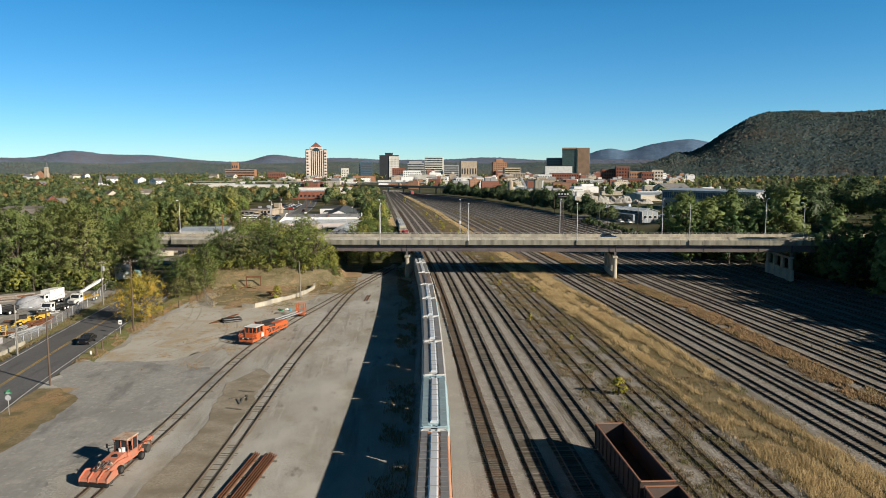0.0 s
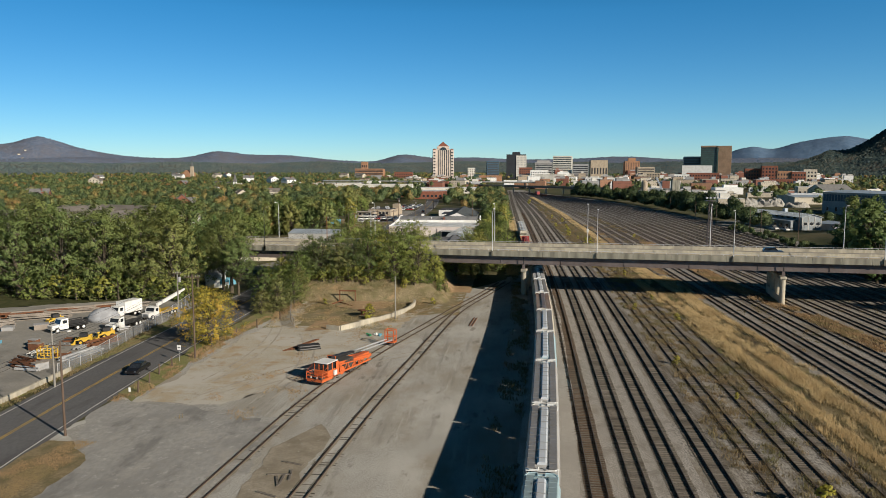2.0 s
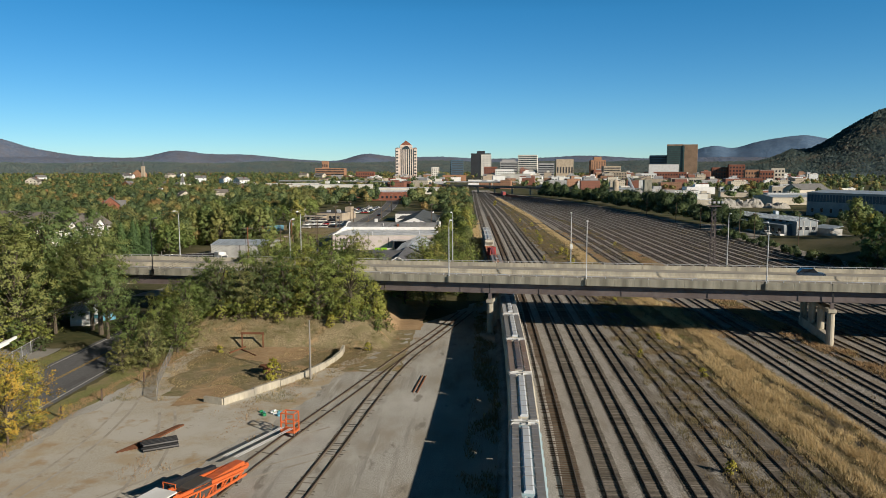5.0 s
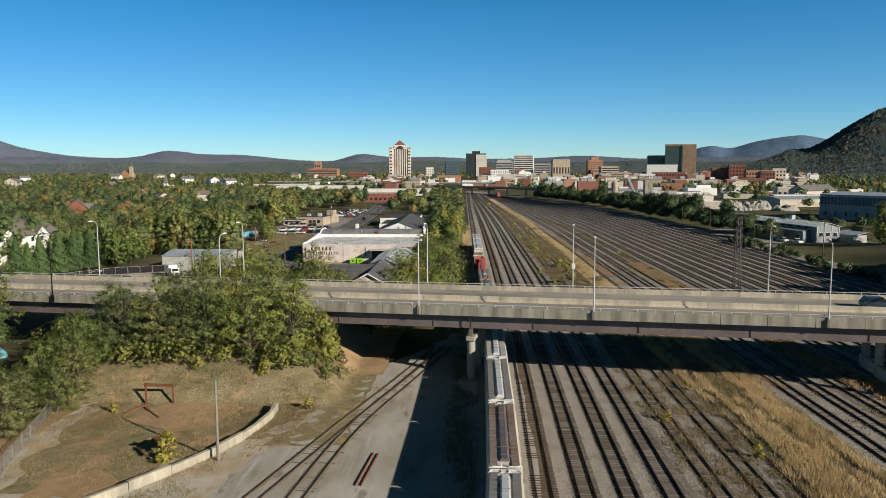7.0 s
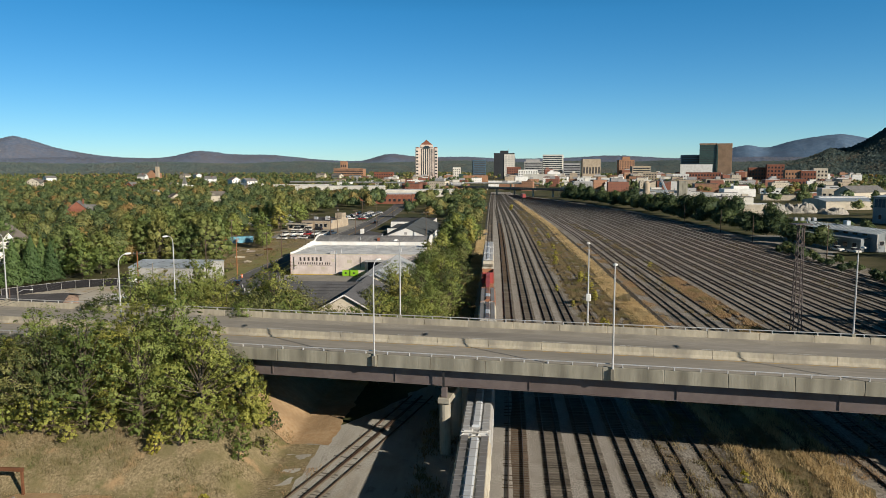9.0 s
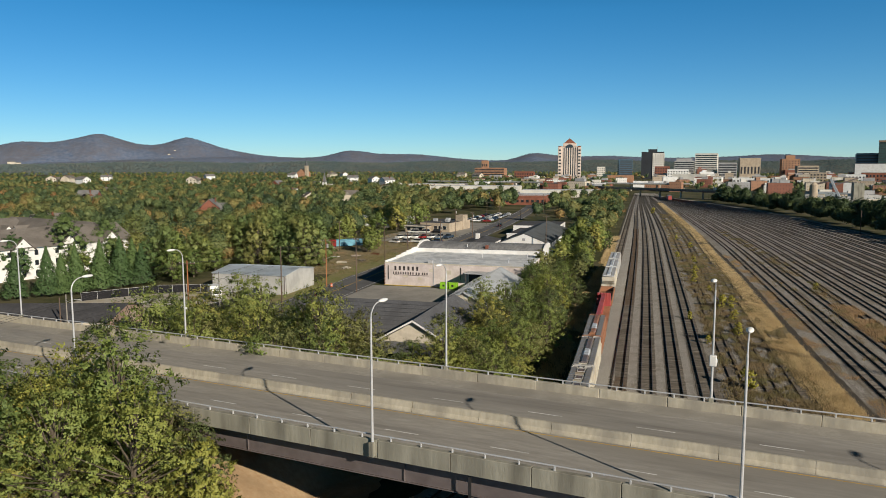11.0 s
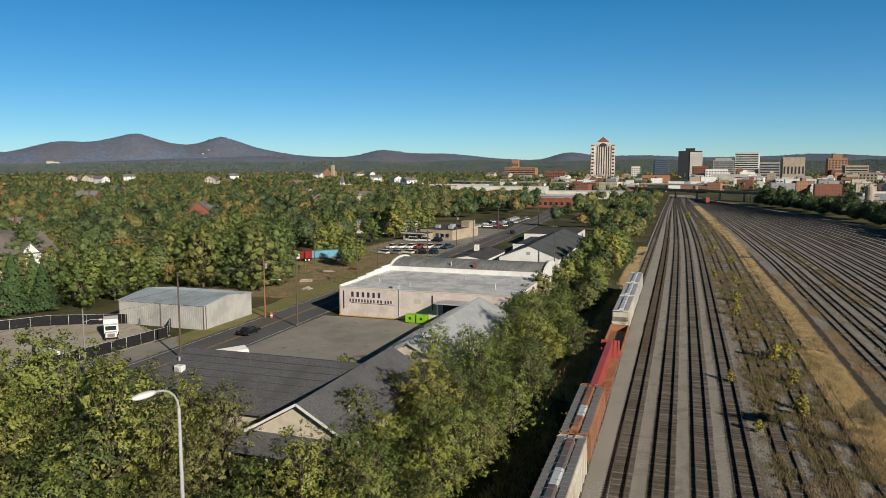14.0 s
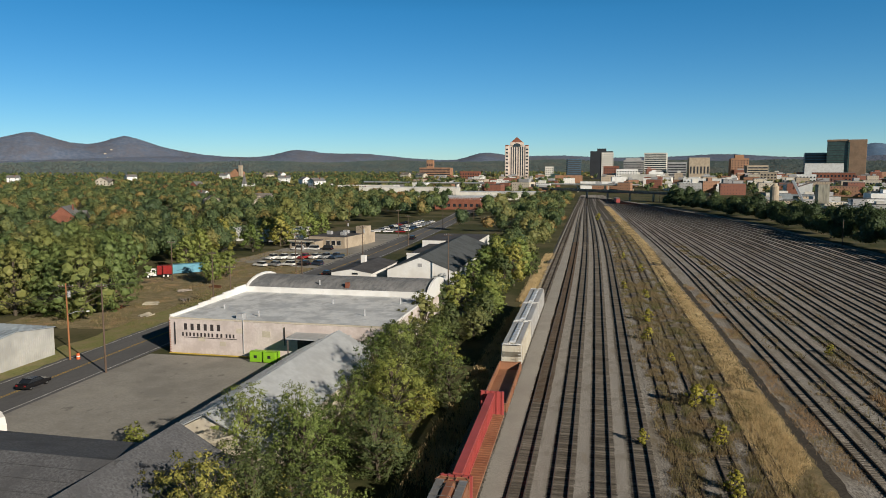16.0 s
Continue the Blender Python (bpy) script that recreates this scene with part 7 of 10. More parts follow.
part("roof", gable(0, 11, 0.2, 24, 2.7, 3.9, "y", 0.3), M_DARKFLAT, w)
part("roof_box", G().box(3.4, 4.8, 14, 15.4, 3.2, 5.6, 0.04), M_WHITE, w)
window_on(w, 6.5, 0, 0.8, 0.9, 1.2)
window_on(w, 6.5, 0, 2.3, 1.6, 0.5)
w = thing("flat_white_annex", "white flat-roofed building with a black roof", "building", pose(-36, 440, LOW))
part("wall", G().box(0, 14, 0, 30, 0, 3.8), M_WHITE, w)
part("roof", G().box(0.2, 13.8, 0.2, 29.8, 3.8, 3.95), M_DARKFLAT, w)
part("coping", G().box(-0.1, 14.1, -0.1, 0.25, 3.6, 4.2, 0.03), M_WHITE, w)
w = thing("flat_white_annex", "white flat-roofed building with a black roof", "building", pose(-40, 476, LOW))
part("wall", G().box(0, 20, 0, 26, 0, 4.4), M_WHITE, w)
part("roof", G().box(0.2, 19.8, 0.2, 25.8, 4.4, 4.55), M_DARKFLAT, w)

# tan flat-roofed shop with a pylon
w = thing("tan_brick_shop", "tan brick flat-roofed shop with a raised end wall", "shop", pose(-86, 484, LOW, 0, 0, -8))
part("wall", G().box(0, 15, 0, 26, 0, 4.2), M_TAN, w)
part("roof", G().box(0.2, 14.8, 0.2, 25.8, 4.2, 4.3), M_DARKFLAT, w)
part("end_wall", G().box(11.5, 15.2, 16, 22, 0, 7.0, 0.04), M_TAN, w, "raised tan end wall")
part("canopy", G().box(-5, 6, -7, 0, 2.9, 3.2, 0.04), M_DARKFLAT, w)
part("canopy_fascia", G().box(-5.1, 6.1, -7.15, -7.0, 2.8, 3.3), M_CREAM, w)
part("annex", G().box(-4.8, 5.8, -6, 0, 0, 2.9), M_TAN, w)
for k in range(3):
    window_on(w, 8 + k * 2.3, 0, 1.2, 1.6, 1.6)
    window_on(w, -3 + k * 3, -6, 0.9, 1.8, 1.4)
for x, y in ((3, 8), (7, 14), (10, 6)):
    part("roof_unit", G().box(x, x + 2, y, y + 1.6, 4.3, 5.6, 0.05), M_GALV, w)
w = thing("white_flat_shop", "long pale flat-roofed building in the trees", "building", pose(-134, 500, LOW))
part("wall", G().box(0, 34, 0, 18, 0, 4.5), M_WHITE, w)
part("roof", G().box(-0.2, 34.2, -0.2, 18.2, 4.5, 4.8), M_FLATROOF, w)

# brick workshop beside the bridge
w = thing("brick_workshop", "tan brick workshop with a black roof", "workshop", pose(-73.5, 262.5, LOW, 0, 0, 17))
part("wall", gable_wall(-13, 0, 0, 16.5, 3.2, 4.9, "x"), M_TANBRICK, w)
part("front_wall", G().box(-13, 0.0, -0.03, 0.0, 0, 3.2), M_CREAM, w, "cream painted front wall")
part("roof", gable(-24, 0.1, 0, 16.5, 3.2, 5.1, "x", 0.35), M_DARKFLAT, w)
part("rear_wall", gable_wall(-24, -13, 0.2, 16.3, 3.2, 4.85, "x"), M_CREAM, w)
part("garage_door", G().box(-11.8, -8.8, -0.08, -0.03, 0, 2.6), M_WHITE, w, "white garage door")
part("bay_door", G().box(0.0, 0.06, 8.0, 12.5, 0, 3.0), M_TAN, w, "faded roller door")
part("awning", G().box(0.0, 1.6, 2.6, 7.4, 2.3, 2.5, 0.03), M_DARKFLAT, w)
for x in (-6.5, -3.2):
    window_on(w, x, -0.03, 1.5, 0.9, 0.9)
b = thing("storage_box", "rusty brown wooden storage box", "box", pose(-81.5, 262.0, LOW, 0, 0, 17))
part("body", G().box(-1.4, 1.4, -1, 1, 0, 2.0, 0.04), M_TAN, b)
part("lid", G().box(-1.6, 1.6, -1.2, 1.2, 2.0, 2.15, 0.03), P_RUST, b)


def house(m, label, w, d, h, roof_h, wall_mat, roof_mat, wings=0, seed=0, floors=2):
    root = thing("house", label, "house", m, "suburban houses")
    part("wall", gable_wall(-w / 2, w / 2, -d / 2, d / 2, h, h + roof_h), wall_mat, root)
    part("roof", gable(-w / 2, w / 2, -d / 2, d / 2, h, h + roof_h + 0.2, "y", 0.5), roof_mat, root)
    for f in range(floors):
        for k in range(max(2, int(w / 3))):
            window_on(root, -w / 2 + (k + 0.5) * w / max(2, int(w / 3)), -d / 2, 0.9 + f * 2.8, 0.9, 1.4, plain=True)
        for k in range(2):
            window_on(root, w / 2, -d / 2 + (k + 0.5) * d / 2, 0.9 + f * 2.8, 0.9, 1.4, "x", plain=True)
    part("chimney", G().box(w * 0.18, w * 0.18 + 0.7, d * 0.1, d * 0.1 + 0.7, h, h + roof_h + 0.9, 0.03), M_BRICK, root)
    if wings:
        part("wing", gable_wall(-d / 3, d / 3, -w * 0.3, w * 0.8, h * 0.8, h * 0.8 + roof_h * 0.8, "x"), wall_mat, root)
        part("wing_roof", gable(-w * 0.3, w * 0.8, -d / 3, d / 3, h * 0.8, h * 0.8 + roof_h * 0.8 + 0.2, "x", 0.4), roof_mat, root)
    return root


M_TAUPE = stuff("taupe_shingles", (0.15, 0.135, 0.12), (0.21, 0.19, 0.17), 0.4, 0.9, 0.3, coarse=5)
h1 = house(pose(-230, 531, LOW, 0, 0, 25), "red brick house with a steep grey roof", 11, 15, 6.5, 5, M_BRICK, M_GREYROOF, 1)
h2 = house(pose(-205, 372, LOW, 0, 0, 40), "white house with a grey shingle roof", 9, 12, 5.5, 3.2, M_WHITE, M_GREYROOF)
h3 = house(pose(-250, 430, LOW, 0, 0, -20), "cream house with a brown-grey roof", 10, 13, 5.5, 3.4, M_CREAM, M_TAUPE, 1)
rh = random.Random(8)
for k in range(15):
    x, y = rh.uniform(-520, -190), rh.uniform(420, 1150)
    copy_thing(rh.choice([h1, h2, h2, h3]), pose(x, y, LOW + 0.6, 0, 0, rh.uniform(0, 360)))
for k in range(16):
    x, y = rh.uniform(-900, -300), rh.uniform(1000, 1800)
    copy_thing(rh.choice([h2, h2, h3]), pose(x, y, LOW + 6, 0, 0, rh.uniform(0, 360)) @ Matrix.Diagonal((1.4, 1.4, 1.2, 1)))

# three-storey apartment block with dormer gables
for bx, by, bl, rot in ((-150, 322, 52, 74), (-172, 352, 46, 164), (-196, 330, 50, 74)):
    a = thing("apartment_block", "white three-storey apartment block with a taupe shingle roof", "apartment building", pose(bx, by, LOW, 0, 0, rot), "apartment blocks")
    part("wall", gable_wall(-bl / 2, bl / 2, -8, 8, 8.6, 13.15, "x"), M_WHITE, a)
    part("roof", gable(-bl / 2, bl / 2, -8, 8, 8.6, 13.4, "x", 0.8), M_TAUPE, a)
    for k in range(4):
        x = -bl / 2 + (k + 0.5) * bl / 4
        for s in (-1, 1):
            part("dormer", G().prism([(x - 3.0, 8.0), (x + 3.0, 8.0), (x, 11.2)], min(s * 4.0, s * 8.6), max(s * 4.0, s * 8.6), "y"), M_WHITE, a, "white gabled dormer")
            part("dormer_roof", G().prism([(x - 3.4, 8.2), (x - 3.4, 8.0), (x, 11.25), (x + 3.4, 8.0), (x + 3.4, 8.2), (x, 11.5)], min(s * 2.0, s * 8.8), max(s * 2.0, s * 8.8), "y"), M_TAUPE, a)
        for f in range(3):
            for q in (-3.6, 0, 3.6):
                window_on(a, x + q, -8, 0.9 + f * 2.8, 1.0, 1.4, plain=True)
    for f in range(3):
        for q in (-4, 0, 4):
            window_on(a, bl / 2, q, 0.9 + f * 2.8, 1.0, 1.4, "x", plain=True)
            window_on(a, -bl / 2, q, 0.9 + f * 2.8, 1.0, 1.4, "w", plain=True)


def conifer(m, h, r, seed):
    rng = np.random.default_rng(seed)
    root = thing("conifer", "dark green conical evergreen tree", "tree", m, "evergreens by the apartments")
    part("trunk", G().cyl((0, 0, 0), (0, 0, h * 0.95), 0.2, 0.03, 7), M_BARK, root)
    n = 3000
    q = rng.random(n) ** 0.7
    z = h * (1 - q * 0.93)
    a = rng.uniform(0, 2 * np.pi, n)
    rad = r * q * (0.62 + 0.38 * rng.random(n)) * (1 + 0.18 * np.sin(a * 5 + z * 3))
    c = np.c_[rad * np.cos(a), rad * np.sin(a), z]
    nrm = np.c_[np.cos(a), np.sin(a), np.full(n, 0.7)] + rng.normal(size=(n, 3)) * 0.4
    nrm /= np.linalg.norm(nrm, axis=1)[:, None]
    t = np.cross(nrm, rng.normal(size=(n, 3)))
    t /= np.linalg.norm(t, axis=1)[:, None]
    b = np.cross(nrm, t)
    s = 0.3
    quads("crown", np.stack([c + t * s, c + b * s * 0.5, c - t * s, c - b * s * 0.5], 1), M_LEAF_DARK, root)
    return root


c1 = conifer(pose(-118.4, 295.3, LOW), 12.0, 3.6, 1)
for x, y, s in ((-114.5, 300.0, 1.0), (-112.2, 305.5, 1.06), (-110.5, 310.5, 1.1), (-112, 317.0, 1.0), (-122.5, 290, 0.9), (-108.5, 316, 0.9), (-127, 286, 0.95), (-131.5, 281.5, 0.9), (-116.5, 297.6, 0.85)):
    copy_thing(c1, pose(x, y, LOW, 0, 0, x * 31 % 360) @ Matrix.Diagonal((s, s, s, 1)))

# ---- downtown and the far side of the yard ----
M_PALEBLOCK = stuff("pale_block", (0.58, 0.56, 0.50), (0.66, 0.64, 0.58), 2.0, 0.8, 0.05, coarse=20)
M_DARKBLOCK = stuff("dark_block", (0.018, 0.02, 0.024), (0.03, 0.033, 0.038), 2.0, 0.5, 0.05, coarse=20)
M_TOWN_ROOF = stuff("tar_roof", (0.12, 0.12, 0.12), (0.2, 0.2, 0.2), 1.5, 0.9, 0.1, coarse=10)


def block(name, label, x, y, w, d, h, wall, rot=0.0, floors=0, bays=0, glass=None, side_bays=0, roof=None, category="building", band=False, pent=None, lean=False):
    """A far building: walls, roof, parapet and its windows; band: one long window strip a floor."""
    root = thing(name, label, category, pose(x, y, LOW, 0, 0, rot))
    part("wall", G().box(-w / 2, w / 2, -d / 2, d / 2, 0, h, 0.08), wall, root)
    part("roof", G().box(-w / 2 + 0.5, w / 2 - 0.5, -d / 2 + 0.5, d / 2 - 0.5, h, h + 0.3), roof or M_TOWN_ROOF, root)
    if not lean:
        part("parapet", G().box(-w / 2 - 0.15, w / 2 + 0.15, -d / 2 - 0.15, -d / 2 + 0.4, h - 0.6, h + 0.9, 0.05), wall, root)
    glass = glass or M_GLASS
    if floors:
        fh = h / (floors + 0.6)
        if band:
            for f in range(floors):
                part("window_band", G().box(-w / 2 + 1, w / 2 - 1, -d / 2 - 0.12, -d / 2, 0.35 * fh + f * fh + 1, 0.35 * fh + f * fh + 1 + fh * 0.5), glass, root, "dark window strip")
                if h > 30:
                    part("window_band", G().box(-w / 2 - 0.12, -w / 2, -d / 2 + 1, d / 2 - 1, 0.35 * fh + f * fh + 1, 0.35 * fh + f * fh + 1 + fh * 0.5), glass, root, "dark window strip")
        else:
            win = G().box(-0.5 * w / bays * 0.5, 0.5 * w / bays * 0.5, -0.12, 0.0, 0, fh * 0.5).mesh("window")
            win.materials.append(glass)
            for f in range(floors):
                for k in range(bays):
                    part("window", win, glass, root, m=pose(-w / 2 + (k + 0.5) * w / bays, -d / 2, 0.5 * fh + f * fh))
                for k in range(side_bays):
                    part("window", win, glass, root, m=pose(-w / 2, -d / 2 + (k + 0.5) * d / side_bays, 0.5 * fh + f * fh, 0, 0, -90))
    if pent:
        part("penthouse", G().box(-w * pent[0] / 2, w * pent[0] / 2, -d * 0.25, d * 0.25, h, h + pent[1], 0.05), wall, root)
        part("aerial", G().cyl((w * 0.2, 0, h + pent[1]), (w * 0.2, 0, h + pent[1] + 6), 0.25, 0.12, 6), M_GALV, root)
    return root


# pink stone tower with a copper-red pyramid
t = thing("office_tower", "tall pink stone office tower with a red pyramid roof", "tower", pose(-158, 1800, LOW, 0, 0, 7))
part("shaft", G().box(-23, 23, -19, 19, 0, 74, 0.4), M_PINK, t)
part("corner_mass", G().box(-25, -17.5, -21, 21, 0, 72, 0.4), M_PINK, t)
part("corner_mass", G().box(17.5, 25, -21, 21, 0, 72, 0.4), M_PINK, t)
part("upper_block", G().box(-14.5, 14.5, -20.4, 20.4, 74, 80, 0.4), M_PINK, t)
part("pyramid_roof", G().add([(-13.5, -15, 80), (13.5, -15, 80), (13.5, 15, 80), (-13.5, 15, 80), (0, 0, 92)], [(3, 2, 1, 0), (0, 1, 4), (1, 2, 4), (2, 3, 4), (3, 0, 4)]), M_BRICK, t, "copper-red pyramid roof")
for s in (-1, 1):
    part("corner_roof", G().box(s * 21.2 - 3.4, s * 21.2 + 3.4, -20, 20, 72, 74.5, 0.3), M_BRICK, t, "red corner roof")
for x in (-12, -7.5, -2.6, 2.6, 7.5, 12):
    part("window_strip", G().box(x - 1.1, x + 1.1, -19.2, -18.95, 10, 71), M_GLASS, t, "tall dark window strip")
part("arch_window", G().prism([(-8 * math.cos(a), 71.5 + 6.5 * math.sin(a)) for a in np.linspace(0, math.pi, 12)], -20.6, -20.42, "y"), M_GLASS, t, "arched window under the roof")
for s in (-1, 1):
    for f in range(9):
        part("window", G().box(s * 21.2 - 2.4, s * 21.2 + 2.4, -21.15, -20.98, 6 + f * 7.2, 9.2 + f * 7.2), M_GLASS, t)
for k in range(6):
    part("window_strip", G().box(-25.15, -24.98, -15 + k * 6 - 0.9, -15 + k * 6 + 0.9, 6, 70), M_GLASS, t, "tall dark window strip")
for k in range(8):
    part("base_pier", G().box(-24 + k * 6.5, -22.5 + k * 6.5, -21.6, -21, 0, 12), M_PINK, t)

block("office_block", "dark office block with a white gridded front", 20, 1927, 50, 30, 62, M_DARKBLOCK, 0, pent=(0.4, 7))
b = thing("office_block", "white gridded face of a dark office block", "building", pose(33, 1911, LOW))
part("wall", G().box(-13, 13, -0.8, 0.8, 0, 60), M_PALEBLOCK, b)
for f in range(12):
    for k in range(7):
        part("window", G().box(-11.5 + k * 3.6, -9.6 + k * 3.6, -0.95, -0.8, 6 + f * 4.4, 8.4 + f * 4.4), M_GREYWALL, b)
block("glass_block", "small blue glass office block", -40, 1876, 30, 22, 45, M_BLUEGLASS, 10, 10, 1, M_DARKBLOCK, band=True)
block("cream_block", "small cream office building", -90, 1823, 18, 14, 28, M_PALEBLOCK, 5, 6, 4)
block("classical_block", "grey classical building with a mansard roof", 92, 1976, 44, 30, 42, M_GREYWALL, 0, 9, 9, band=True, pent=(0.8, 6))
block("white_office", "white modern office block with dark window strips", 135, 1873, 46, 34, 57, M_PALEBLOCK, -8, 12, 1, None, band=True)
block("blank_hall", "large windowless cream hall", 79, 1376, 52, 40, 17, M_PALEBLOCK, -10)
block("brick_block", "red brick building downtown", 38, 1627, 28, 20, 29, M_BRICK, 0, 6, 6)
block("white_block", "white building with small windows", 65, 1577, 37, 24, 23.5, M_WHITE, 0, 5, 8)
block("concrete_block", "dark and white concrete building", 160, 1672, 34, 30, 36, M_GREYWALL, -6, 7, 1, M_DARKBLOCK, band=True)
block("grey_office", "grey office building with deep vertical bays", 216, 1816, 40, 30, 46, M_TAN, 0, 1, 6, M_DARKBLOCK)
block("brick_tower", "brick and tan stepped building", 292, 1804, 34, 26, 44, M_BRICK2, 0, 9, 6, pent=(0.5, 8))
block("tan_block", "low tan building downtown", 296, 1652, 36, 28, 30, M_TAN, 0, 6, 9, band=True)
block("white_hall", "long white building with a painted panel", 159, 1268, 58, 20, 12.5, M_WHITE, -8, 3, 12)
block("brick_hall", "long low red brick building", 150, 1190, 62, 18, 6, M_BRICK2, -8, 1, 12, roof=M_BRICK)
block("white_roof_hall", "wide hall with a white sloped roof", 376, 1530, 56, 40, 33, M_WHITE, -14)
block("dark_office", "dark blue glass office block", 407, 1698, 38, 30, 53, M_BLUEGLASS, -10, 10, 1, M_DARKBLOCK, band=True)
b = thing("brown_tower", "tall brown tower with a green glass face", "tower", pose(449, 1665, LOW, 0, 0, -16))
part("core", G().box(2, 31, -18, 18, 0, 76, 0.3), M_BROWN_STONE, b)
part("glass_face", G().box(-31, 2, -16, 18, 0, 75, 0.3), M_GREENGLASS, b, "green glass face")
part("crown", G().box(-31.5, 2, -17, 18, 73, 76.5, 0.3), M_BROWN_STONE, b)
for f in range(16):
    part("spandrel", G().box(-31.2, 2, -16.2, -15.98, 4 + f * 4.4, 5.0 + f * 4.4), M_DARKBLOCK, b)
part("window_slot", G().box(2, 4.5, -18.2, -18, 3, 72), M_GREENGLASS, b)
block("brick_hotel", "orange brick hotel with two wings", -350, 1865, 72, 30, 26, M_BRICK2, 0, 6, 14, band=True)
block("hotel_tower", "orange brick tower of a hotel", -363, 1862, 15, 14, 43, M_BRICK2, 0, 3, 3)
block("brick_block", "long low red brick building downtown", -233, 1655, 40, 20, 19, M_BRICK, 0, 3, 8)
block("green_block", "small building with a green front", -71, 1724, 17, 12, 14, M_GREENGLASS)
block("brick_block", "orange brick hall with a flat roof", -37, 1576, 48, 24, 12.5, M_BRICK2, 0)
block("white_flat", "low white flat-roofed hall", 23, 1227, 58, 30, 9, M_WHITE, 0, roof=M_FLATROOF)
block("brick_works", "red brick works with a flat pale roof", -78, 740, 32, 22, 6.5, M_BRICK, 4, 1, 8, roof=M_FLATROOF)
block("brick_works", "long red brick works with a white roof", -95, 815, 70, 60, 5, M_BRICK, 4, 1, 16, roof=M_FLATROOF)
block("white_shed", "long white flat-roofed warehouse", -165, 935, 95, 50, 9, M_PALEBLOCK, 6, roof=M_FLATROOF)
block("white_shed", "white flat-roofed warehouse with vents", -70, 905, 80, 55, 6, M_PALEBLOCK, 6, 1, 14, roof=M_FLATROOF)
block("white_shed", "pale flat-roofed warehouse with blank walls", -225, 985, 60, 40, 9.5, M_PALEBLOCK, 6, roof=M_FLATROOF)


def facade(name, wall, pane, wide=3.0, high=3.5, gap=0.42):
    """A far town wall with rows of small windows, too small to be told apart."""
    ma = bpy.data.materials.new(name)
    ma.use_nodes = True
    nt, L = ma.node_tree.nodes, ma.node_tree.links.new
    co, sp, ad, cb, br = (nt.new(k) for k in ("ShaderNodeTexCoord", "ShaderNodeSeparateXYZ", "ShaderNodeMath", "ShaderNodeCombineXYZ", "ShaderNodeTexBrick"))
    L(co.outputs["Object"], sp.inputs[0])
    L(sp.outputs["X"], ad.inputs[0])
    L(sp.outputs["Y"], ad.inputs[1])
    L(ad.outputs[0], cb.inputs["X"])
    L(sp.outputs["Z"], cb.inputs["Y"])
    L(cb.outputs[0], br.inputs["Vector"])
    br.offset, br.inputs["Scale"].default_value = 0.0, 1.0
    br.inputs["Brick Width"].default_value, br.inputs["Row Height"].default_value = wide, high
    br.inputs["Mortar Size"].default_value, br.inputs["Mortar Smooth"].default_value = gap * wide, 0.05
    br.inputs["Color1"].default_value, br.inputs["Color2"].default_value, br.inputs["Mortar"].default_value = (*pane, 1), (*(v * 1.8 for v in pane), 1), (*wall, 1)
    no, mx, rr, hs = nt.new("ShaderNodeTexNoise"), nt.new("ShaderNodeMapRange"), nt.new("ShaderNodeObjectInfo"), nt.new("ShaderNodeHueSaturation")
    no.inputs["Scale"].default_value, no.inputs["Detail"].default_value = 0.25, 5.0
    mx.inputs[3].default_value, mx.inputs[4].default_value = 0.78, 1.18
    L(co.outputs["Object"], no.inputs["Vector"])
    L(no.outputs["Fac"], mx.inputs[0])
    L(mx.outputs[0], hs.inputs["Value"])
    L(br.outputs["Color"], hs.inputs["Color"])
    L(hs.outputs[0], nt["Principled BSDF"].inputs["Base Color"])
    nt["Principled BSDF"].inputs["Roughness"].default_value = 0.8
    return ma


F_BRICK = facade("brick_town_front", (0.225, 0.092, 0.062), (0.03, 0.028, 0.028))
F_ORANGE = facade("orange_brick_town_front", (0.33, 0.18, 0.11), (0.04, 0.036, 0.034), 2.6)
F_WHITE = facade("white_town_front", (0.72, 0.71, 0.68), (0.09, 0.10, 0.11), 3.4, 3.6)
F_CREAM = facade("cream_town_front", (0.56, 0.50, 0.40), (0.07, 0.07, 0.07), 2.8)
F_GREY = facade("grey_town_front", (0.30, 0.30, 0.30), (0.04, 0.045, 0.05), 3.2)
F_TAN = facade("tan_town_front", (0.40, 0.33, 0.25), (0.05, 0.045, 0.04), 2.6, 3.3)
ru = random.Random(21)
LOOKS = [(F_BRICK, "low red brick building downtown"), (F_ORANGE, "low orange brick building downtown"), (F_WHITE, "low white building downtown"), (F_CREAM, "low cream building downtown"), (F_GREY, "low grey building downtown"), (F_TAN, "low tan building downtown"), (M_WHITE, "low blank white building downtown"), (F_BRICK, "red brick building downtown")]


def town(x, y, w, d, h, ma, lab, turn, near=False):
    """A small far building: walls with window rows, a roof slab behind a parapet, a stair box or a roof unit."""
    root = thing("workshop_building" if near else "town_building", lab, "building", pose(x, y, LOW, 0, 0, turn))
    part("wall", G().box(-w / 2, w / 2, -d / 2, d / 2, 0, h), ma, root)
    part("roof", G().box(-w / 2 + 0.4, w / 2 - 0.4, -d / 2 + 0.4, d / 2 - 0.4, h, h + 0.25), ru.choice([M_TOWN_ROOF, M_FLATROOF, M_TOWN_ROOF, M_DARKFLAT]), root)
    if ru.random() < 0.55:
        bx, bw = ru.uniform(-0.25, 0.25) * w, ru.uniform(0.12, 0.3) * w
        part("roof_house", G().box(bx - bw, bx + bw, -d * 0.15, d * 0.25, h + 0.25, h + ru.uniform(1.8, 4.2)), ru.choice([ma, M_GREYWALL, M_PALEBLOCK]), root)
    return root


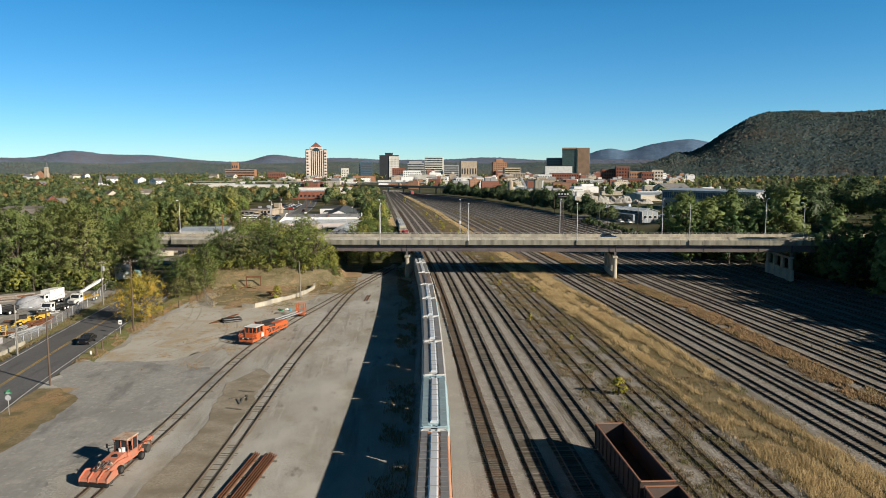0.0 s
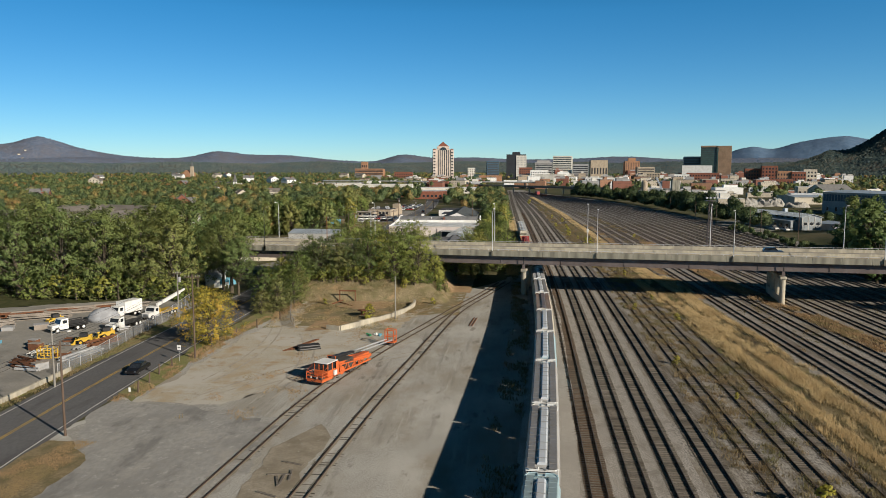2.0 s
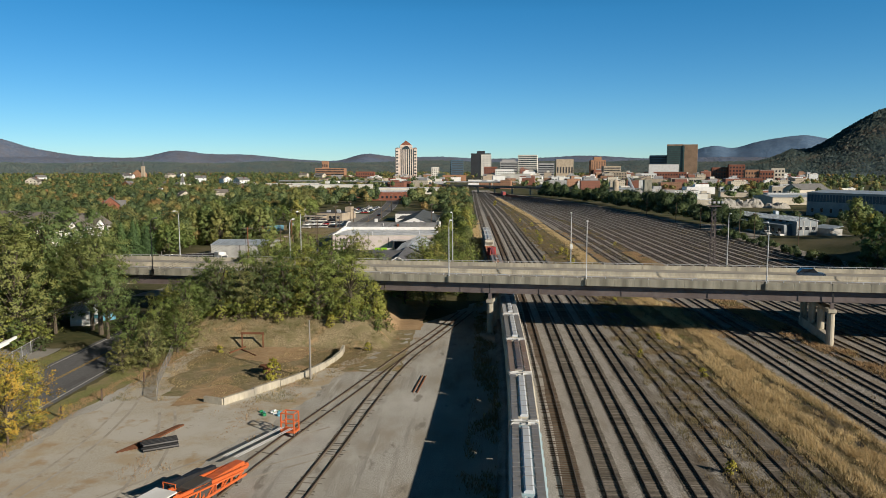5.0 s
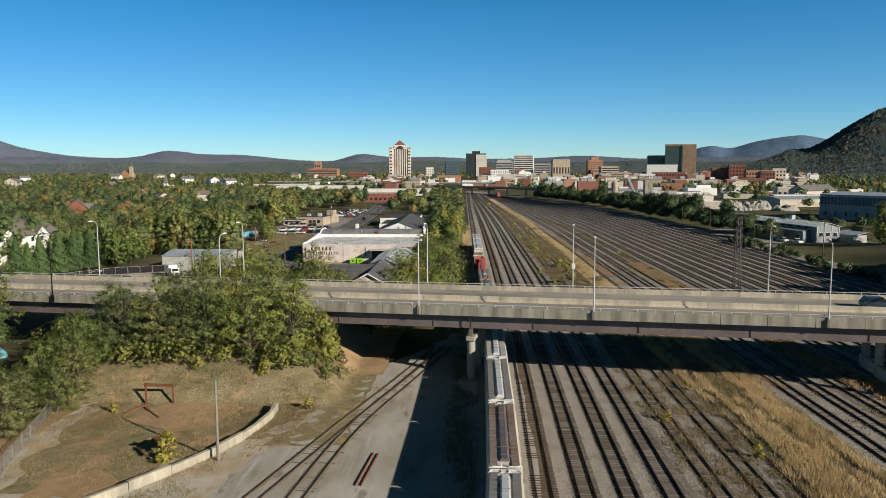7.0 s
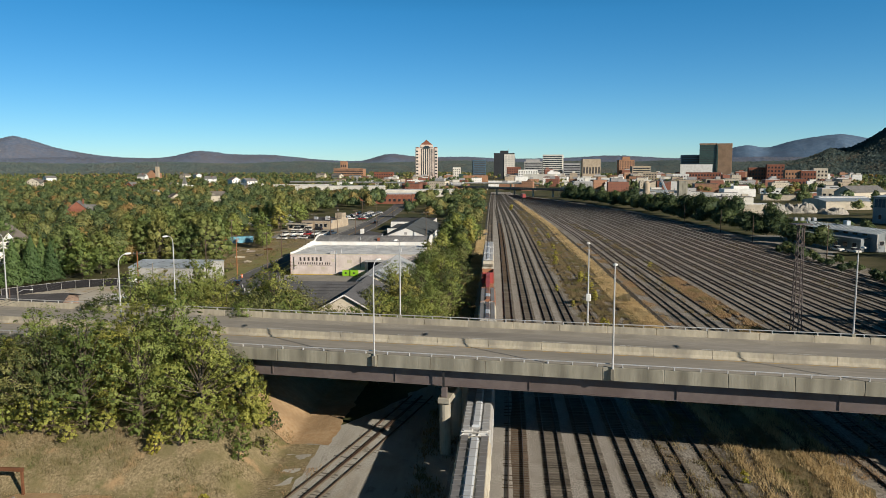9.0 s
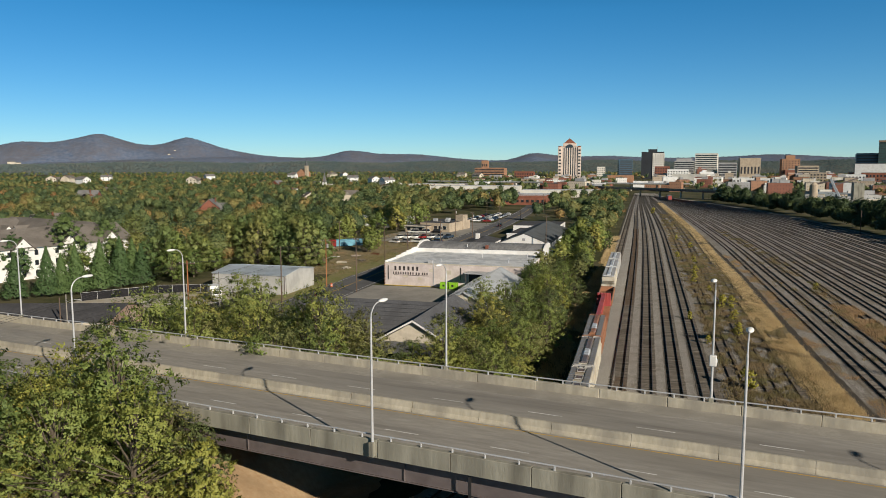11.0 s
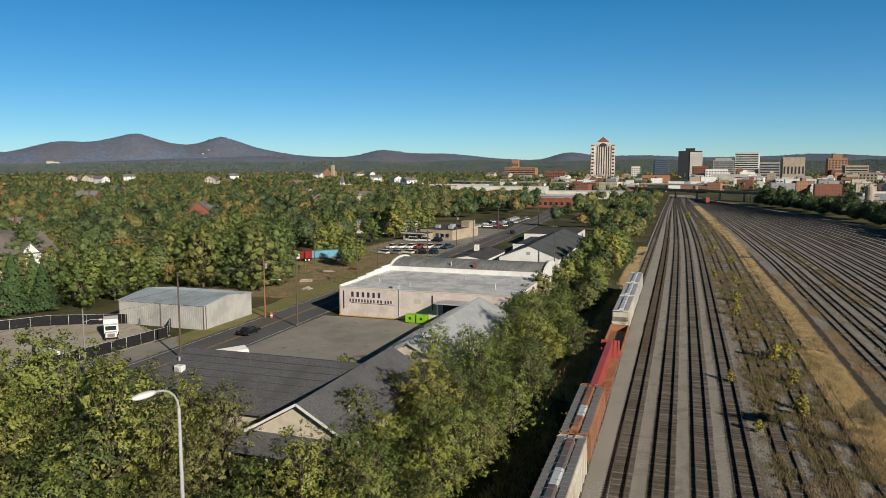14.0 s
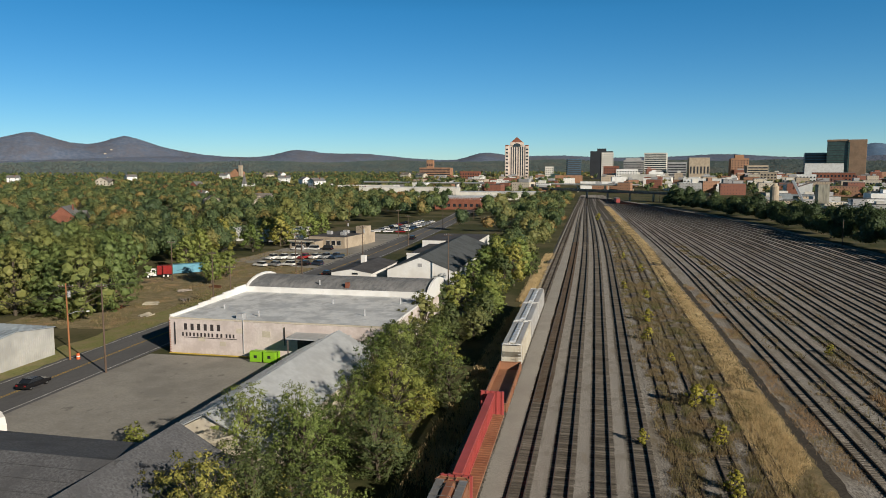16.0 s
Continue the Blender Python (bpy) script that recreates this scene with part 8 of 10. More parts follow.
for k in range(215):
    y = ru.uniform(1010, 1820)
    x = (ru.uniform(0.0, 0.47) if k < 175 else ru.uniform(-0.2, 0.0)) * (y - 150) + (18 if k < 175 else -25)
    ma, lab = ru.choice(LOOKS)
    tall = ru.uniform(6, 12) if k >= 175 else ru.uniform(7, 14) + max(0, y - 1150) * 0.017 * ru.random()
    town(x, y, ru.uniform(10, 26), ru.uniform(10, 22), tall, ma, lab, ru.uniform(-16, 6))
for lab, ma, x, y, w, d, h, fl, bays, roof in (
        ("red brick block with tall windows", M_BRICK, 443, 1401, 28, 20, 28, 4, 6, M_TOWN_ROOF), ("red brick block with a dark roof", M_BRICK, 462, 1374, 26, 20, 33, 5, 5, M_TOWN_ROOF),
        ("orange brick shop building", M_BRICK2, 450, 1271, 21, 18, 24.5, 3, 5, M_TOWN_ROOF), ("red brick shop building with a pale cornice", M_BRICK, 470, 1264, 21, 18, 23.5, 3, 5, M_FLATROOF),
        ("cream plastered building", M_CREAM, 496, 1285, 20, 18, 27, 4, 4, M_TOWN_ROOF), ("low white flat-roofed store", M_WHITE, 321, 1126, 38, 18, 7, 1, 9, M_FLATROOF),
        ("low red brick store with a pale roof", M_BRICK2, 273, 1025, 30, 18, 5, 1, 8, M_TOWN_ROOF), ("yellow plastered shop building", M_CREAM, 338, 1193, 19, 16, 13, 2, 6, M_TOWN_ROOF),
        ("low white store with a flat roof", M_WHITE, 316, 969, 30, 16, 5.5, 1, 6, M_FLATROOF), ("wide cream warehouse with a flat roof", M_CREAM, 309, 790, 36, 20, 11, 1, 8, M_FLATROOF),
        ("white metal store with a low roof", M_WHITE, 268, 700, 34, 20, 7.5, 1, 3, M_FLATROOF), ("red brick store with a dark roof", M_BRICK, 386, 1103, 30, 18, 14, 2, 7, M_TOWN_ROOF),
        ("long red brick market building", M_BRICK, 356, 1407, 56, 22, 20, 3, 12, M_TOWN_ROOF), ("tan stone office building", M_TAN, 275, 1446, 24, 18, 20, 4, 5, M_TOWN_ROOF),
        ("white plastered office building", M_WHITE, 311, 1387, 32, 18, 17.5, 3, 7, M_FLATROOF), ("orange brick store", M_BRICK2, 146, 1365, 23, 16, 10.5, 2, 5, M_TOWN_ROOF)):
    block("town_building", lab + " downtown", x, y, w, d, h, ma, -12, fl, bays, roof=roof, lean=True)
# church towers in the suburb
b = thing("church", "yellow brick church with a square tower", "church", pose(-720, 1610, LOW + 8))
part("nave", gable_wall(-9, 9, 0, 30, 9, 16), M_BRICK2, b)
part("tower", G().box(9.5, 16, 0.5, 7.5, 0, 24, 0.2), M_TAN, b)
part("spire", G().cyl((12.75, 4, 24), (12.75, 4, 39), 3.6, 0.1, 8), M_SLATE, b, "dark slim spire")
b = thing("church", "white church with a slim pointed steeple", "church", pose(-346, 936, LOW))
part("nave", gable_wall(-6, 6, 0, 20, 6, 10), M_WHITE, b)
part("tower", G().box(-2, 2, -4, 0, 0, 12, 0.1), M_WHITE, b)
part("steeple", G().add([(-2, -4, 12), (2, -4, 12), (2, 0, 12), (-2, 0, 12), (0, -2, 24)], [(0, 1, 4), (1, 2, 4), (2, 3, 4), (3, 0, 4)]), M_GREYROOF, b)

# pale houses on the far slopes
for slope, first_az, spots in ((far_slope, -75, [(-46.2, 7, 3.0), (-45.9, 7, 2.0), (-43.6, 5, 1.5), (-36.3, 17, 1.1), (-36.0, 12, 1.2), (-35.7, 20, 1.0), (-34.6, 9, 1.2), (-39.5, 6, 1.1)]),
                               (low_slope, -45, [(-27.6, 9, 1.2), (-26.6, 6, 1.3), (-25.4, 11, 1.0), (-24.2, 7, 1.4), (-22.9, 5, 1.2), (-21.2, 9, 1.1), (-19.0, 6, 1.2), (-15.5, 8, 1.2), (-9.5, 9, 1.1), (-4.0, 7, 1.3), (1.5, 9, 1.2), (7.0, 8, 1.2), (10.5, 10, 1.1)])):
    per_row = len(slope.data.vertices) // 40
    for bearing, up_row, size in spots:
        p = slope.data.vertices[up_row * per_row + round((bearing - first_az) / 0.2)].co
        hh = thing("hillside_house", "small white house on a wooded slope", "house", pose(p.x, p.y, p.z - 1, 0, 0, -bearing) @ Matrix.Scale(size * 0.72, 4), "houses on the far slopes")
        part("wall", gable_wall(-8, 8, -5, 5, 6, 9, "x"), M_CREAM, hh)
        part("roof", gable(-8, 8, -5, 5, 6, 9, "x", 0.5), M_GREYROOF, hh)

# ---- far road overpass across the yard throat ----
o = thing("overpass", "long low grey concrete road overpass on columns", "overpass", pose(25, 902, 0, 0, 0, -44))
part("deck", G().box(-90, 110, 0, 12, 6.2, 7.6, 0.1), M_STEEL_BROWN, o)
part("barrier", G().box(-90, 110, -0.2, 0.2, 7.4, 8.7, 0.05), M_CONC_DARK, o)
for k in range(8):
    c = part("column", G().cyl((-78.5 + k * 39.25 * 2 / 3, 3, LOW), (-78.5 + k * 39.25 * 2 / 3, 3, 6.2), 0.9, 0.9, 10), M_CONC, o)
o = thing("overpass", "elevated grey motorway crossing before downtown", "overpass", pose(-120, 1120, 0, 0, 0, -16))
part("deck", G().box(-180, 190, 0, 14, 7.5, 8.8, 0.1), M_CONC_DARK, o)
part("barrier", G().box(-180, 190, -0.2, 0.2, 8.6, 9.7, 0.05), M_GALV, o)
for k in range(12):
    part("column", G().cyl((-170 + k * 32, 4, LOW), (-170 + k * 32, 4, 7.5), 1.0, 1.0, 8), M_CONC, o)

# ---- beyond the yard ----
w = thing("rail_depot", "grey-blue metal depot with a low sloped roof", "warehouse", pose(145.3, 396.5, LOW, 0, 0, 13.2))
part("wall", gable_wall(0, 10.5, 0, 48, 6.4, 7.8), M_GREYBLUE, w)
part("roof", gable(0, 10.5, 0, 48, 6.4, 8.1, "y", 0.6), M_STEELROOF, w)
for k in range(24):
    part("roof_seam", G().bar((-0.6, 0.6 + k * 2.04, 6.6), (5.25, 0.6 + k * 2.04, 8.15), 0.09, 0.09), M_STEELROOF, w)
part("lean_to", G().box(-3.8, 0, 3, 48, 0, 4.5), M_GREYBLUE, w)
part("lean_to_roof", G().add([(-4.3, 2.5, 4.5), (0.0, 2.5, 5.3), (0.0, 48.5, 5.3), (-4.3, 48.5, 4.5), (-4.3, 2.5, 4.7), (0.0, 2.5, 5.5), (0.0, 48.5, 5.5), (-4.3, 48.5, 4.7)], [(0, 1, 2, 3), (4, 5, 6, 7), (0, 1, 5, 4), (1, 2, 6, 5), (2, 3, 7, 6), (3, 0, 4, 7)]), M_STEELROOF, w)
for k in range(9):
    window_on(w, -3.8, 6 + k * 5, 1.2, 2.2, 1.8, "w")
    window_on(w, 0, 6 + k * 5, 5.6, 2.4, 0.7, "w", plain=True)
for k in range(3):
    window_on(w, 2.0 + k * 3.3, 0, 2.6, 1.9, 1.5)
for x in (0.3, 3.6, 6.9, 10.2):
    part("pilaster", G().box(x - 0.18, x + 0.18, -0.12, 0, 0, 6.6), M_CORR, w)
part("roof_vent", G().box(6.5, 8.2, 24, 26, 7.0, 9.6, 0.05), M_STEELROOF, w)
part("annex", G().box(12.5, 19, -5, 7, 0, 3.2, 0.05), M_CORR, w)
part("annex_roof", G().add([(12.2, -5.3, 3.2), (19.3, -5.3, 4.2), (19.3, 7.3, 4.2), (12.2, 7.3, 3.2), (12.2, -5.3, 3.4), (19.3, -5.3, 4.4), (19.3, 7.3, 4.4), (12.2, 7.3, 3.4)], [(0, 1, 2, 3), (4, 5, 6, 7), (0, 1, 5, 4), (1, 2, 6, 5), (2, 3, 7, 6), (3, 0, 4, 7)]), M_STEELROOF, w)
sheet("depot_yard", [(119, 396), (122, 462), (146, 462), (172, 398), (170, 380), (126, 384)], LOW + 0.04, M_LOT, "grey asphalt yard of a depot", 0.6, 3, 31)
w = thing("metal_warehouse", "large grey works hall with a glazed band and pale roof", "warehouse", pose(212, 537, LOW, 0, 0, -57))
part("wall", gable_wall(0, 75, 0, 42, 14.2, 15.35, "x"), M_GREYWALL, w)
part("roof", gable(0, 75, 0, 42, 14.2, 15.6, "x", 0.7), M_STEELROOF, w)
part("glazed_band", G().box(0.6, 74.4, -0.12, 0.0, 8.6, 13.0), M_BLUEGLASS, w, "long band of dusty panes")
for k in range(38):
    part("glazing_bar", G().box(0.6 + k * 1.99, 0.78 + k * 1.99, -0.22, -0.12, 8.6, 13.0), M_GREYWALL, w)
for k in range(12):
    window_on(w, 4 + k * 6, 0, 2.2, 1.6, 2.6)
w = thing("metal_warehouse", "long cream metal warehouse with a low roof", "warehouse", pose(262, 672, LOW, 0, 0, 6))
part("wall", gable_wall(-24, 20, -12, 20, 6, 7.35, "x"), M_CREAM, w)
part("roof", gable(-24, 20, -12, 20, 6, 7.6, "x", 0.4), M_STEELROOF, w)
w = thing("metal_warehouse", "tall cream hall with a grey gable roof", "warehouse", pose(310, 760, LOW, 0, 0, -70))
part("wall", gable_wall(-10, 10, -17, 17, 9, 14), M_CREAM, w)
part("roof", gable(-10, 10, -17, 17, 9, 14.4), M_GREYROOF, w)
for k in range(34):
    y = ru.uniform(520, 1010)
    x = 104 + (y - 500) * 0.06 + ru.uniform(26, 290)
    ma, lab = ru.choice([(M_CORR, "low grey steel workshop downtown"), (M_WHITE, "low white workshop downtown"), (F_BRICK, "low red brick workshop downtown"), (M_CREAM, "low cream workshop downtown"), (M_GREYBLUE, "low grey-blue steel workshop downtown"), (F_TAN, "low tan workshop downtown")])
    town(x, y, ru.uniform(14, 34), ru.uniform(10, 22), ru.uniform(4, 7.5), ma, lab.replace("downtown", "beyond the yard"), ru.uniform(-10, 14), True)
# gravel works with a conveyor
w = thing("gravel_works", "grey gravel works with a tower and a sloping conveyor", "industrial plant", pose(152, 722, LOW) @ Matrix.Diagonal((0.85, 0.85, 0.85, 1)))
part("tower", G().box(2, 10, 0, 8, 8, 22, 0.2), M_CONC_DARK, w)
for x in (2.5, 11.5):
    for y in (0.5, 8.5):
        part("leg", G().box(x - 0.4, x + 0.4, y - 0.4, y + 0.4, 0, 8), M_STEEL_BROWN, w)
part("conveyor", G().bar((-3, 2, 1), (-14, 6, 25), 1.8, 1.8), M_GALV, w, "pale sloping conveyor tube")
part("conveyor", G().bar((-14, 6, 19), (6, 4, 26), 0.7, 0.9), M_STEEL_BROWN, w)
part("silo", G().cyl((-26, 8, 0), (-26, 8, 20), 3.2, 3.2, 14).cyl((-26, 8, 20), (-26, 8, 22.5), 3.2, 0.6, 14), M_TAN, w)
part("truss", G().bar((-26, 8, 20), (-14, 6, 24), 0.8, 1.2), M_STEEL_BROWN, w)
rg = np.random.default_rng(4)
for k, (x, y, r, hh) in enumerate(((185, 618, 16, 6.5), (209, 628, 14, 6), (170, 632, 9, 4), (224, 612, 9, 4.5))):
    g = G().ball(0, 0, 0, r, r * 0.7, hh, 40, 18)
    g.v = [(a * (1 + 0.22 * noise.noise(Vector((a, b, c)) * 0.3)), b * (1 + 0.2 * noise.noise(Vector((b, c, a)) * 0.3)), c * (0.75 + 0.7 * noise.noise(Vector((a + 9, b, 0)) * 0.22) + 0.4 * noise.noise(Vector((a, b + 5, c)) * 0.9))) for a, b, c in g.v]
    p = thing("rubble_heap", "grey heap of crushed concrete rubble", "rubble", pose(x, y, LOW))
    part("mound", g, M_RUBBLE, p)

# ---- poles and wires ----
M_POLE = stuff("creosote_pole", (0.09, 0.065, 0.05), (0.15, 0.11, 0.085), 0.3, 0.9, 0.3, stretch=(1, 1, 0.15))
M_POLE_GREY = stuff("grey_weathered_pole", (0.20, 0.19, 0.17), (0.28, 0.265, 0.24), 0.3, 0.9, 0.3, stretch=(1, 1, 0.15))
M_POLE_ORANGE = stuff("orange_brown_pole", (0.26, 0.11, 0.05), (0.36, 0.17, 0.08), 0.3, 0.85, 0.3, stretch=(1, 1, 0.15))
M_WIRE = stuff("black_cable", (0.02, 0.02, 0.02), (0.035, 0.035, 0.035), 0.5, 0.7, 0.0)
M_ORANGE = stuff("orange_machine_paint", (0.50, 0.10, 0.026), (0.62, 0.145, 0.04), 0.4, 0.5, 0.08, coarse=1.2, c3=(0.36, 0.09, 0.04), patch=0.58)
M_FADED = stuff("faded_red_orange_paint", (0.44, 0.13, 0.075), (0.55, 0.20, 0.12), 0.35, 0.65, 0.1, coarse=0.9, c3=(0.34, 0.19, 0.13), patch=0.5)
M_RUSTROOF = stuff("rusting_cream_roof", (0.42, 0.32, 0.24), (0.52, 0.43, 0.34), 0.3, 0.7, 0.1, coarse=0.7, c3=(0.33, 0.15, 0.07))
M_YELLOW = stuff("yellow_machine_paint", (0.55, 0.34, 0.03), (0.65, 0.42, 0.05), 0.4, 0.5, 0.05)
M_GREENSIGN = stuff("green_sign", (0.02, 0.22, 0.09), (0.03, 0.26, 0.11), 0.4, 0.5, 0.0)
M_BLUEVAN = stuff("blue_panel", (0.10, 0.30, 0.42), (0.14, 0.38, 0.50), 0.6, 0.5, 0.05)
M_RUSTY = stuff("bare_rust", (0.12, 0.055, 0.03), (0.22, 0.10, 0.055), 0.25, 0.9, 0.3, coarse=1)
M_TIMBER = stuff("grey_timber", (0.22, 0.19, 0.16), (0.34, 0.30, 0.26), 0.2, 0.9, 0.3, per="island", spread=0.35)
M_TARP = stuff("grey_tarpaulin", (0.30, 0.31, 0.33), (0.40, 0.41, 0.43), 0.5, 0.6, 0.3, coarse=1.5)
M_CHROME = stuff("bright_metal", (0.55, 0.56, 0.57), (0.65, 0.66, 0.67), 0.4, 0.3, 0.0, metal=0.9)
M_TAIL = stuff("red_lens", (0.35, 0.02, 0.02), (0.42, 0.03, 0.03), 0.4, 0.3, 0.0)
M_CARBLUE = stuff("dark_blue_car_paint", (0.03, 0.05, 0.08), (0.04, 0.065, 0.10), 1.0, 0.25, 0.0)
M_CARBLACK = stuff("black_car_paint", (0.010, 0.010, 0.011), (0.016, 0.016, 0.018), 1.0, 0.22, 0.0)
M_CARRED = stuff("dark_red_car_paint", (0.25, 0.02, 0.02), (0.30, 0.03, 0.03), 1.0, 0.25, 0.0)
M_CARSILVER = stuff("silver_car_paint", (0.35, 0.36, 0.37), (0.42, 0.43, 0.44), 1.0, 0.3, 0.0, metal=0.3)
M_MESH = bpy.data.materials.new("chain_link_mesh")
M_MESH.use_nodes = True
mn, ml = M_MESH.node_tree.nodes, M_MESH.node_tree.links.new
tr, ms = mn.new("ShaderNodeBsdfTransparent"), mn.new("ShaderNodeMixShader")
mn["Principled BSDF"].inputs["Base Color"].default_value = (0.32, 0.33, 0.34, 1)
ms.inputs[0].default_value = 0.17
ml(tr.outputs[0], ms.inputs[1])
ml(mn["Principled BSDF"].outputs[0], ms.inputs[2])
ml(ms.outputs[0], mn["Material Output"].inputs[0])


def utility_pole(x, y, h, label, material, arm=0.0, transformer=False, lamp=None, lean=(0, 0), face=0.0):
    root = thing("utility_pole", label, "utility pole", pose(x, y, LOW - 0.1, lean[0], lean[1], 0), "utility poles")
    part("pole", G().cyl((0, 0, 0), (0, 0, h), 0.16, 0.10, 9), material, root)
    if arm:
        c, s = math.cos(radians(face)) * arm / 2, math.sin(radians(face)) * arm / 2
        a = part("crossarm", G().bar((-c, -s, h - 0.5), (c, s, h - 0.5), 0.1, 0.14), M_POLE, root)
        for q in (-0.92, -0.45, 0.45, 0.92):
            part("insulator", G().cyl((c * q, s * q, h - 0.42), (c * q, s * q, h - 0.2), 0.06, 0.04, 7), M_GREYWALL, a)
    if transformer:
        part("transformer", G().cyl((0.38, 0.1, h - 2.2), (0.38, 0.1, h - 1.2), 0.26, 0.26, 10), M_GREYWALL, root, "grey transformer can")
    if lamp:
        l = part("lamp_arm", G().tube([(0, 0, lamp[2]), (lamp[0] * 0.5, lamp[1] * 0.5, lamp[2] + 0.5), (lamp[0], lamp[1], lamp[2] + 0.55)], 0.04), M_GALV, root)
        part("lamp_head", G().ball(lamp[0] * 1.15, lamp[1] * 1.15, lamp[2] + 0.5, 0.32, 0.32, 0.12, 10, 5), M_WHITE, l)
    return root


utility_pole(-47.5, 105.6, 11.3, "dark brown wooden utility pole beside the road", M_POLE, 2.4, face=10)
utility_pole(-47.1, 139.8, 14.0, "tall dark brown utility pole beside a yellow tree", M_POLE, 2.4, face=10)
utility_pole(-60.4, 123.4, 8.6, "thin grey wooden pole beside the road", M_POLE_GREY, 0, lamp=(2.0, 0.4, 7.6))
utility_pole(-63.0, 168.0, 10.2, "grey wooden pole with a transformer by the fence", M_POLE_GREY, 1.6, True)
utility_pole(-19.6, 173.6, 8.9, "bare pale grey pole beside a concrete wall", M_POLE_GREY)
utility_pole(-56.0, 261.6, 15.0, "orange-brown wooden utility pole with a crossarm", M_POLE_ORANGE, 2.6, face=20)
utility_pole(-62.8, 281.1, 10.1, "grey wooden pole beside a fence", M_POLE_GREY, 0, lamp=(2.2, 0.6, 8.0))
utility_pole(-55.9, 293.5, 14.0, "dark brown utility pole beside the road", M_POLE)
utility_pole(-60.3, 325.0, 12.4, "orange-brown pole with a white transformer and lamp", M_POLE_ORANGE, 2.4, True, (2.6, 0.8, 7.4), face=10)
utility_pole(-49.9, 319.8, 13.6, "dark brown utility pole at a car park's edge", M_POLE, 1.6, face=10)
utility_pole(-78, 258.2, 8.8, "grey double lamp pole before a workshop", M_POLE_GREY, 0, lamp=(2.2, 0.3, 7.4))
utility_pole(-80.2, 259.0, 8.0, "dark stub of a wooden pole", M_POLE)
for x, y, h in ((-49.0, 356, 11.5), (-62.0, 372, 12), (-49.5, 392, 12.5), (-62.5, 418, 12), (-50.0, 440, 12.5), (-63.0, 462, 12.5), (-50.5, 496, 12), (-64, 530, 12), (-53, 570, 12), (-15.5, 404, 14), (-24, 262, 7.0), (-90, 400, 11), (-50, 640, 12)):
    utility_pole(x, y, h, "dark brown wooden utility pole along the road", M_POLE, 2.0 if h > 8 else 0, h == 12.5, face=8)
for x, y, h in ((118, 372, 12), (127, 352, 13), (122, 400, 11), (114, 430, 11), (113, 470, 11), (109, 520, 11), (176, 408, 16), (-5, 700, 14), (70, 870, 14)):
    utility_pole(x, y, h, "thin dark pole beyond the yard", M_POLE, 1.6 if h > 11 else 0)


def wire(a, b, sag, label="thin black overhead cable between poles", r=0.018):
    a, b = Vector(a), Vector(b)
    g = G()
    pts = [a.lerp(b, q) - Vector((0, 0, sag * 4 * q * (1 - q))) for q in np.linspace(0, 1, 9)]
    g.tube(pts, r, 4)
    return tagged(part("overhead_cable", g, M_WIRE), label, "cable", "overhead cables")


runs = [(-49, 60, 11), (-47.5, 105.6, 10.6), (-47.1, 139.8, 13.0), (-50, 190, 12.5), (-56.0, 261.6, 14.2), (-55.9, 293.5, 13.2), (-49.9, 319.8, 12.8), (-49.0, 356, 10.8), (-49.5, 392, 11.6), (-50, 440, 11.6)]
for p, q in zip(runs, runs[1:]):
    for off in (-1.0, 0.0, 1.0):
        wire((p[0] + off, p[1], p[2]), (q[0] + off, q[1], q[2]), 0.7)
runs = [(-60.4, 123.4, 7.8), (-63.0, 168.0, 9.4), (-63.5, 215, 9.5), (-62.8, 281.1, 9.4), (-60.3, 325.0, 11.4), (-62.0, 372, 11.2), (-62.5, 418, 11.2)]
for p, q in zip(runs, runs[1:]):
    wire(p, q, 0.8)
    wire((p[0] + 0.3, p[1], p[2] - 1.2), (q[0] + 0.3, q[1], q[2] - 1.2), 0.9)
wire((-60.3, 325.0, 11.6), (-49.9, 319.8, 12.8), 0.3)
wire((-56, 261.6, 13.6), (-62.8, 281.1, 9.2), 0.4)

# yard light mast with a platform, and a lamp pole beside the tracks
mast = thing("yard_light_mast", "dark lattice light mast with a lamp platform in the yard", "light mast", pose(66.2, 263.5, BED - 0.03))
for a in range(4):
    x, y = 0.75 * (-1 if a in (0, 3) else 1), 0.75 * (-1 if a < 2 else 1)
    part("leg", G().bar((x, y, 0), (x * 0.5, y * 0.5, 20), 0.13), M_STEEL_BROWN, mast)
for k in range(14):
    z0, z1 = k * 20 / 14, (k + 1) * 20 / 14
    r0, r1 = 0.75 * (1 - z0 / 40), 0.75 * (1 - z1 / 40)
    part("brace", G().bar((-r0, -r0, z0), (r1, -r1, z1), 0.07).bar((r0, -r0, z0), (r1, r1, z1), 0.07).bar((r0, r0, z0), (-r1, r1, z1), 0.07).bar((-r0, r0, z0), (-r1, -r1, z1), 0.07), M_STEEL_BROWN, mast)
part("platform", G().box(-1.5, 1.5, -1.5, 1.5, 19.9, 20.1, 0.03), M_STEEL_BROWN, mast)
part("railing", G().tube([(-1.5, -1.5, 21.0), (1.5, -1.5, 21.0), (1.5, 1.5, 21.0), (-1.5, 1.5, 21.0), (-1.5, -1.5, 21.0)], 0.04), M_STEEL_BROWN, mast)
for q in (-1.6, -0.5, 0.6, 1.6):
    part("floodlight", G().box(q - 0.3, q + 0.3, -1.9, -1.4, 20.7, 21.3, 0.08), M_GALV, mast)
for x, y, h in ((30.2, 238.0, 19.5), (39.5, 229.2, 17.2)):
    pass
box = thing("signal_box", "pale grey electric box on a lamp pole", "electric box", on_bridge(24.0, 1) @ pose(-0.15, -0.3, 3.6))
part("case", G().box(-0.28, 0.28, -0.2, 0.2, -0.45, 0.45, 0.05), M_WHITE, box)
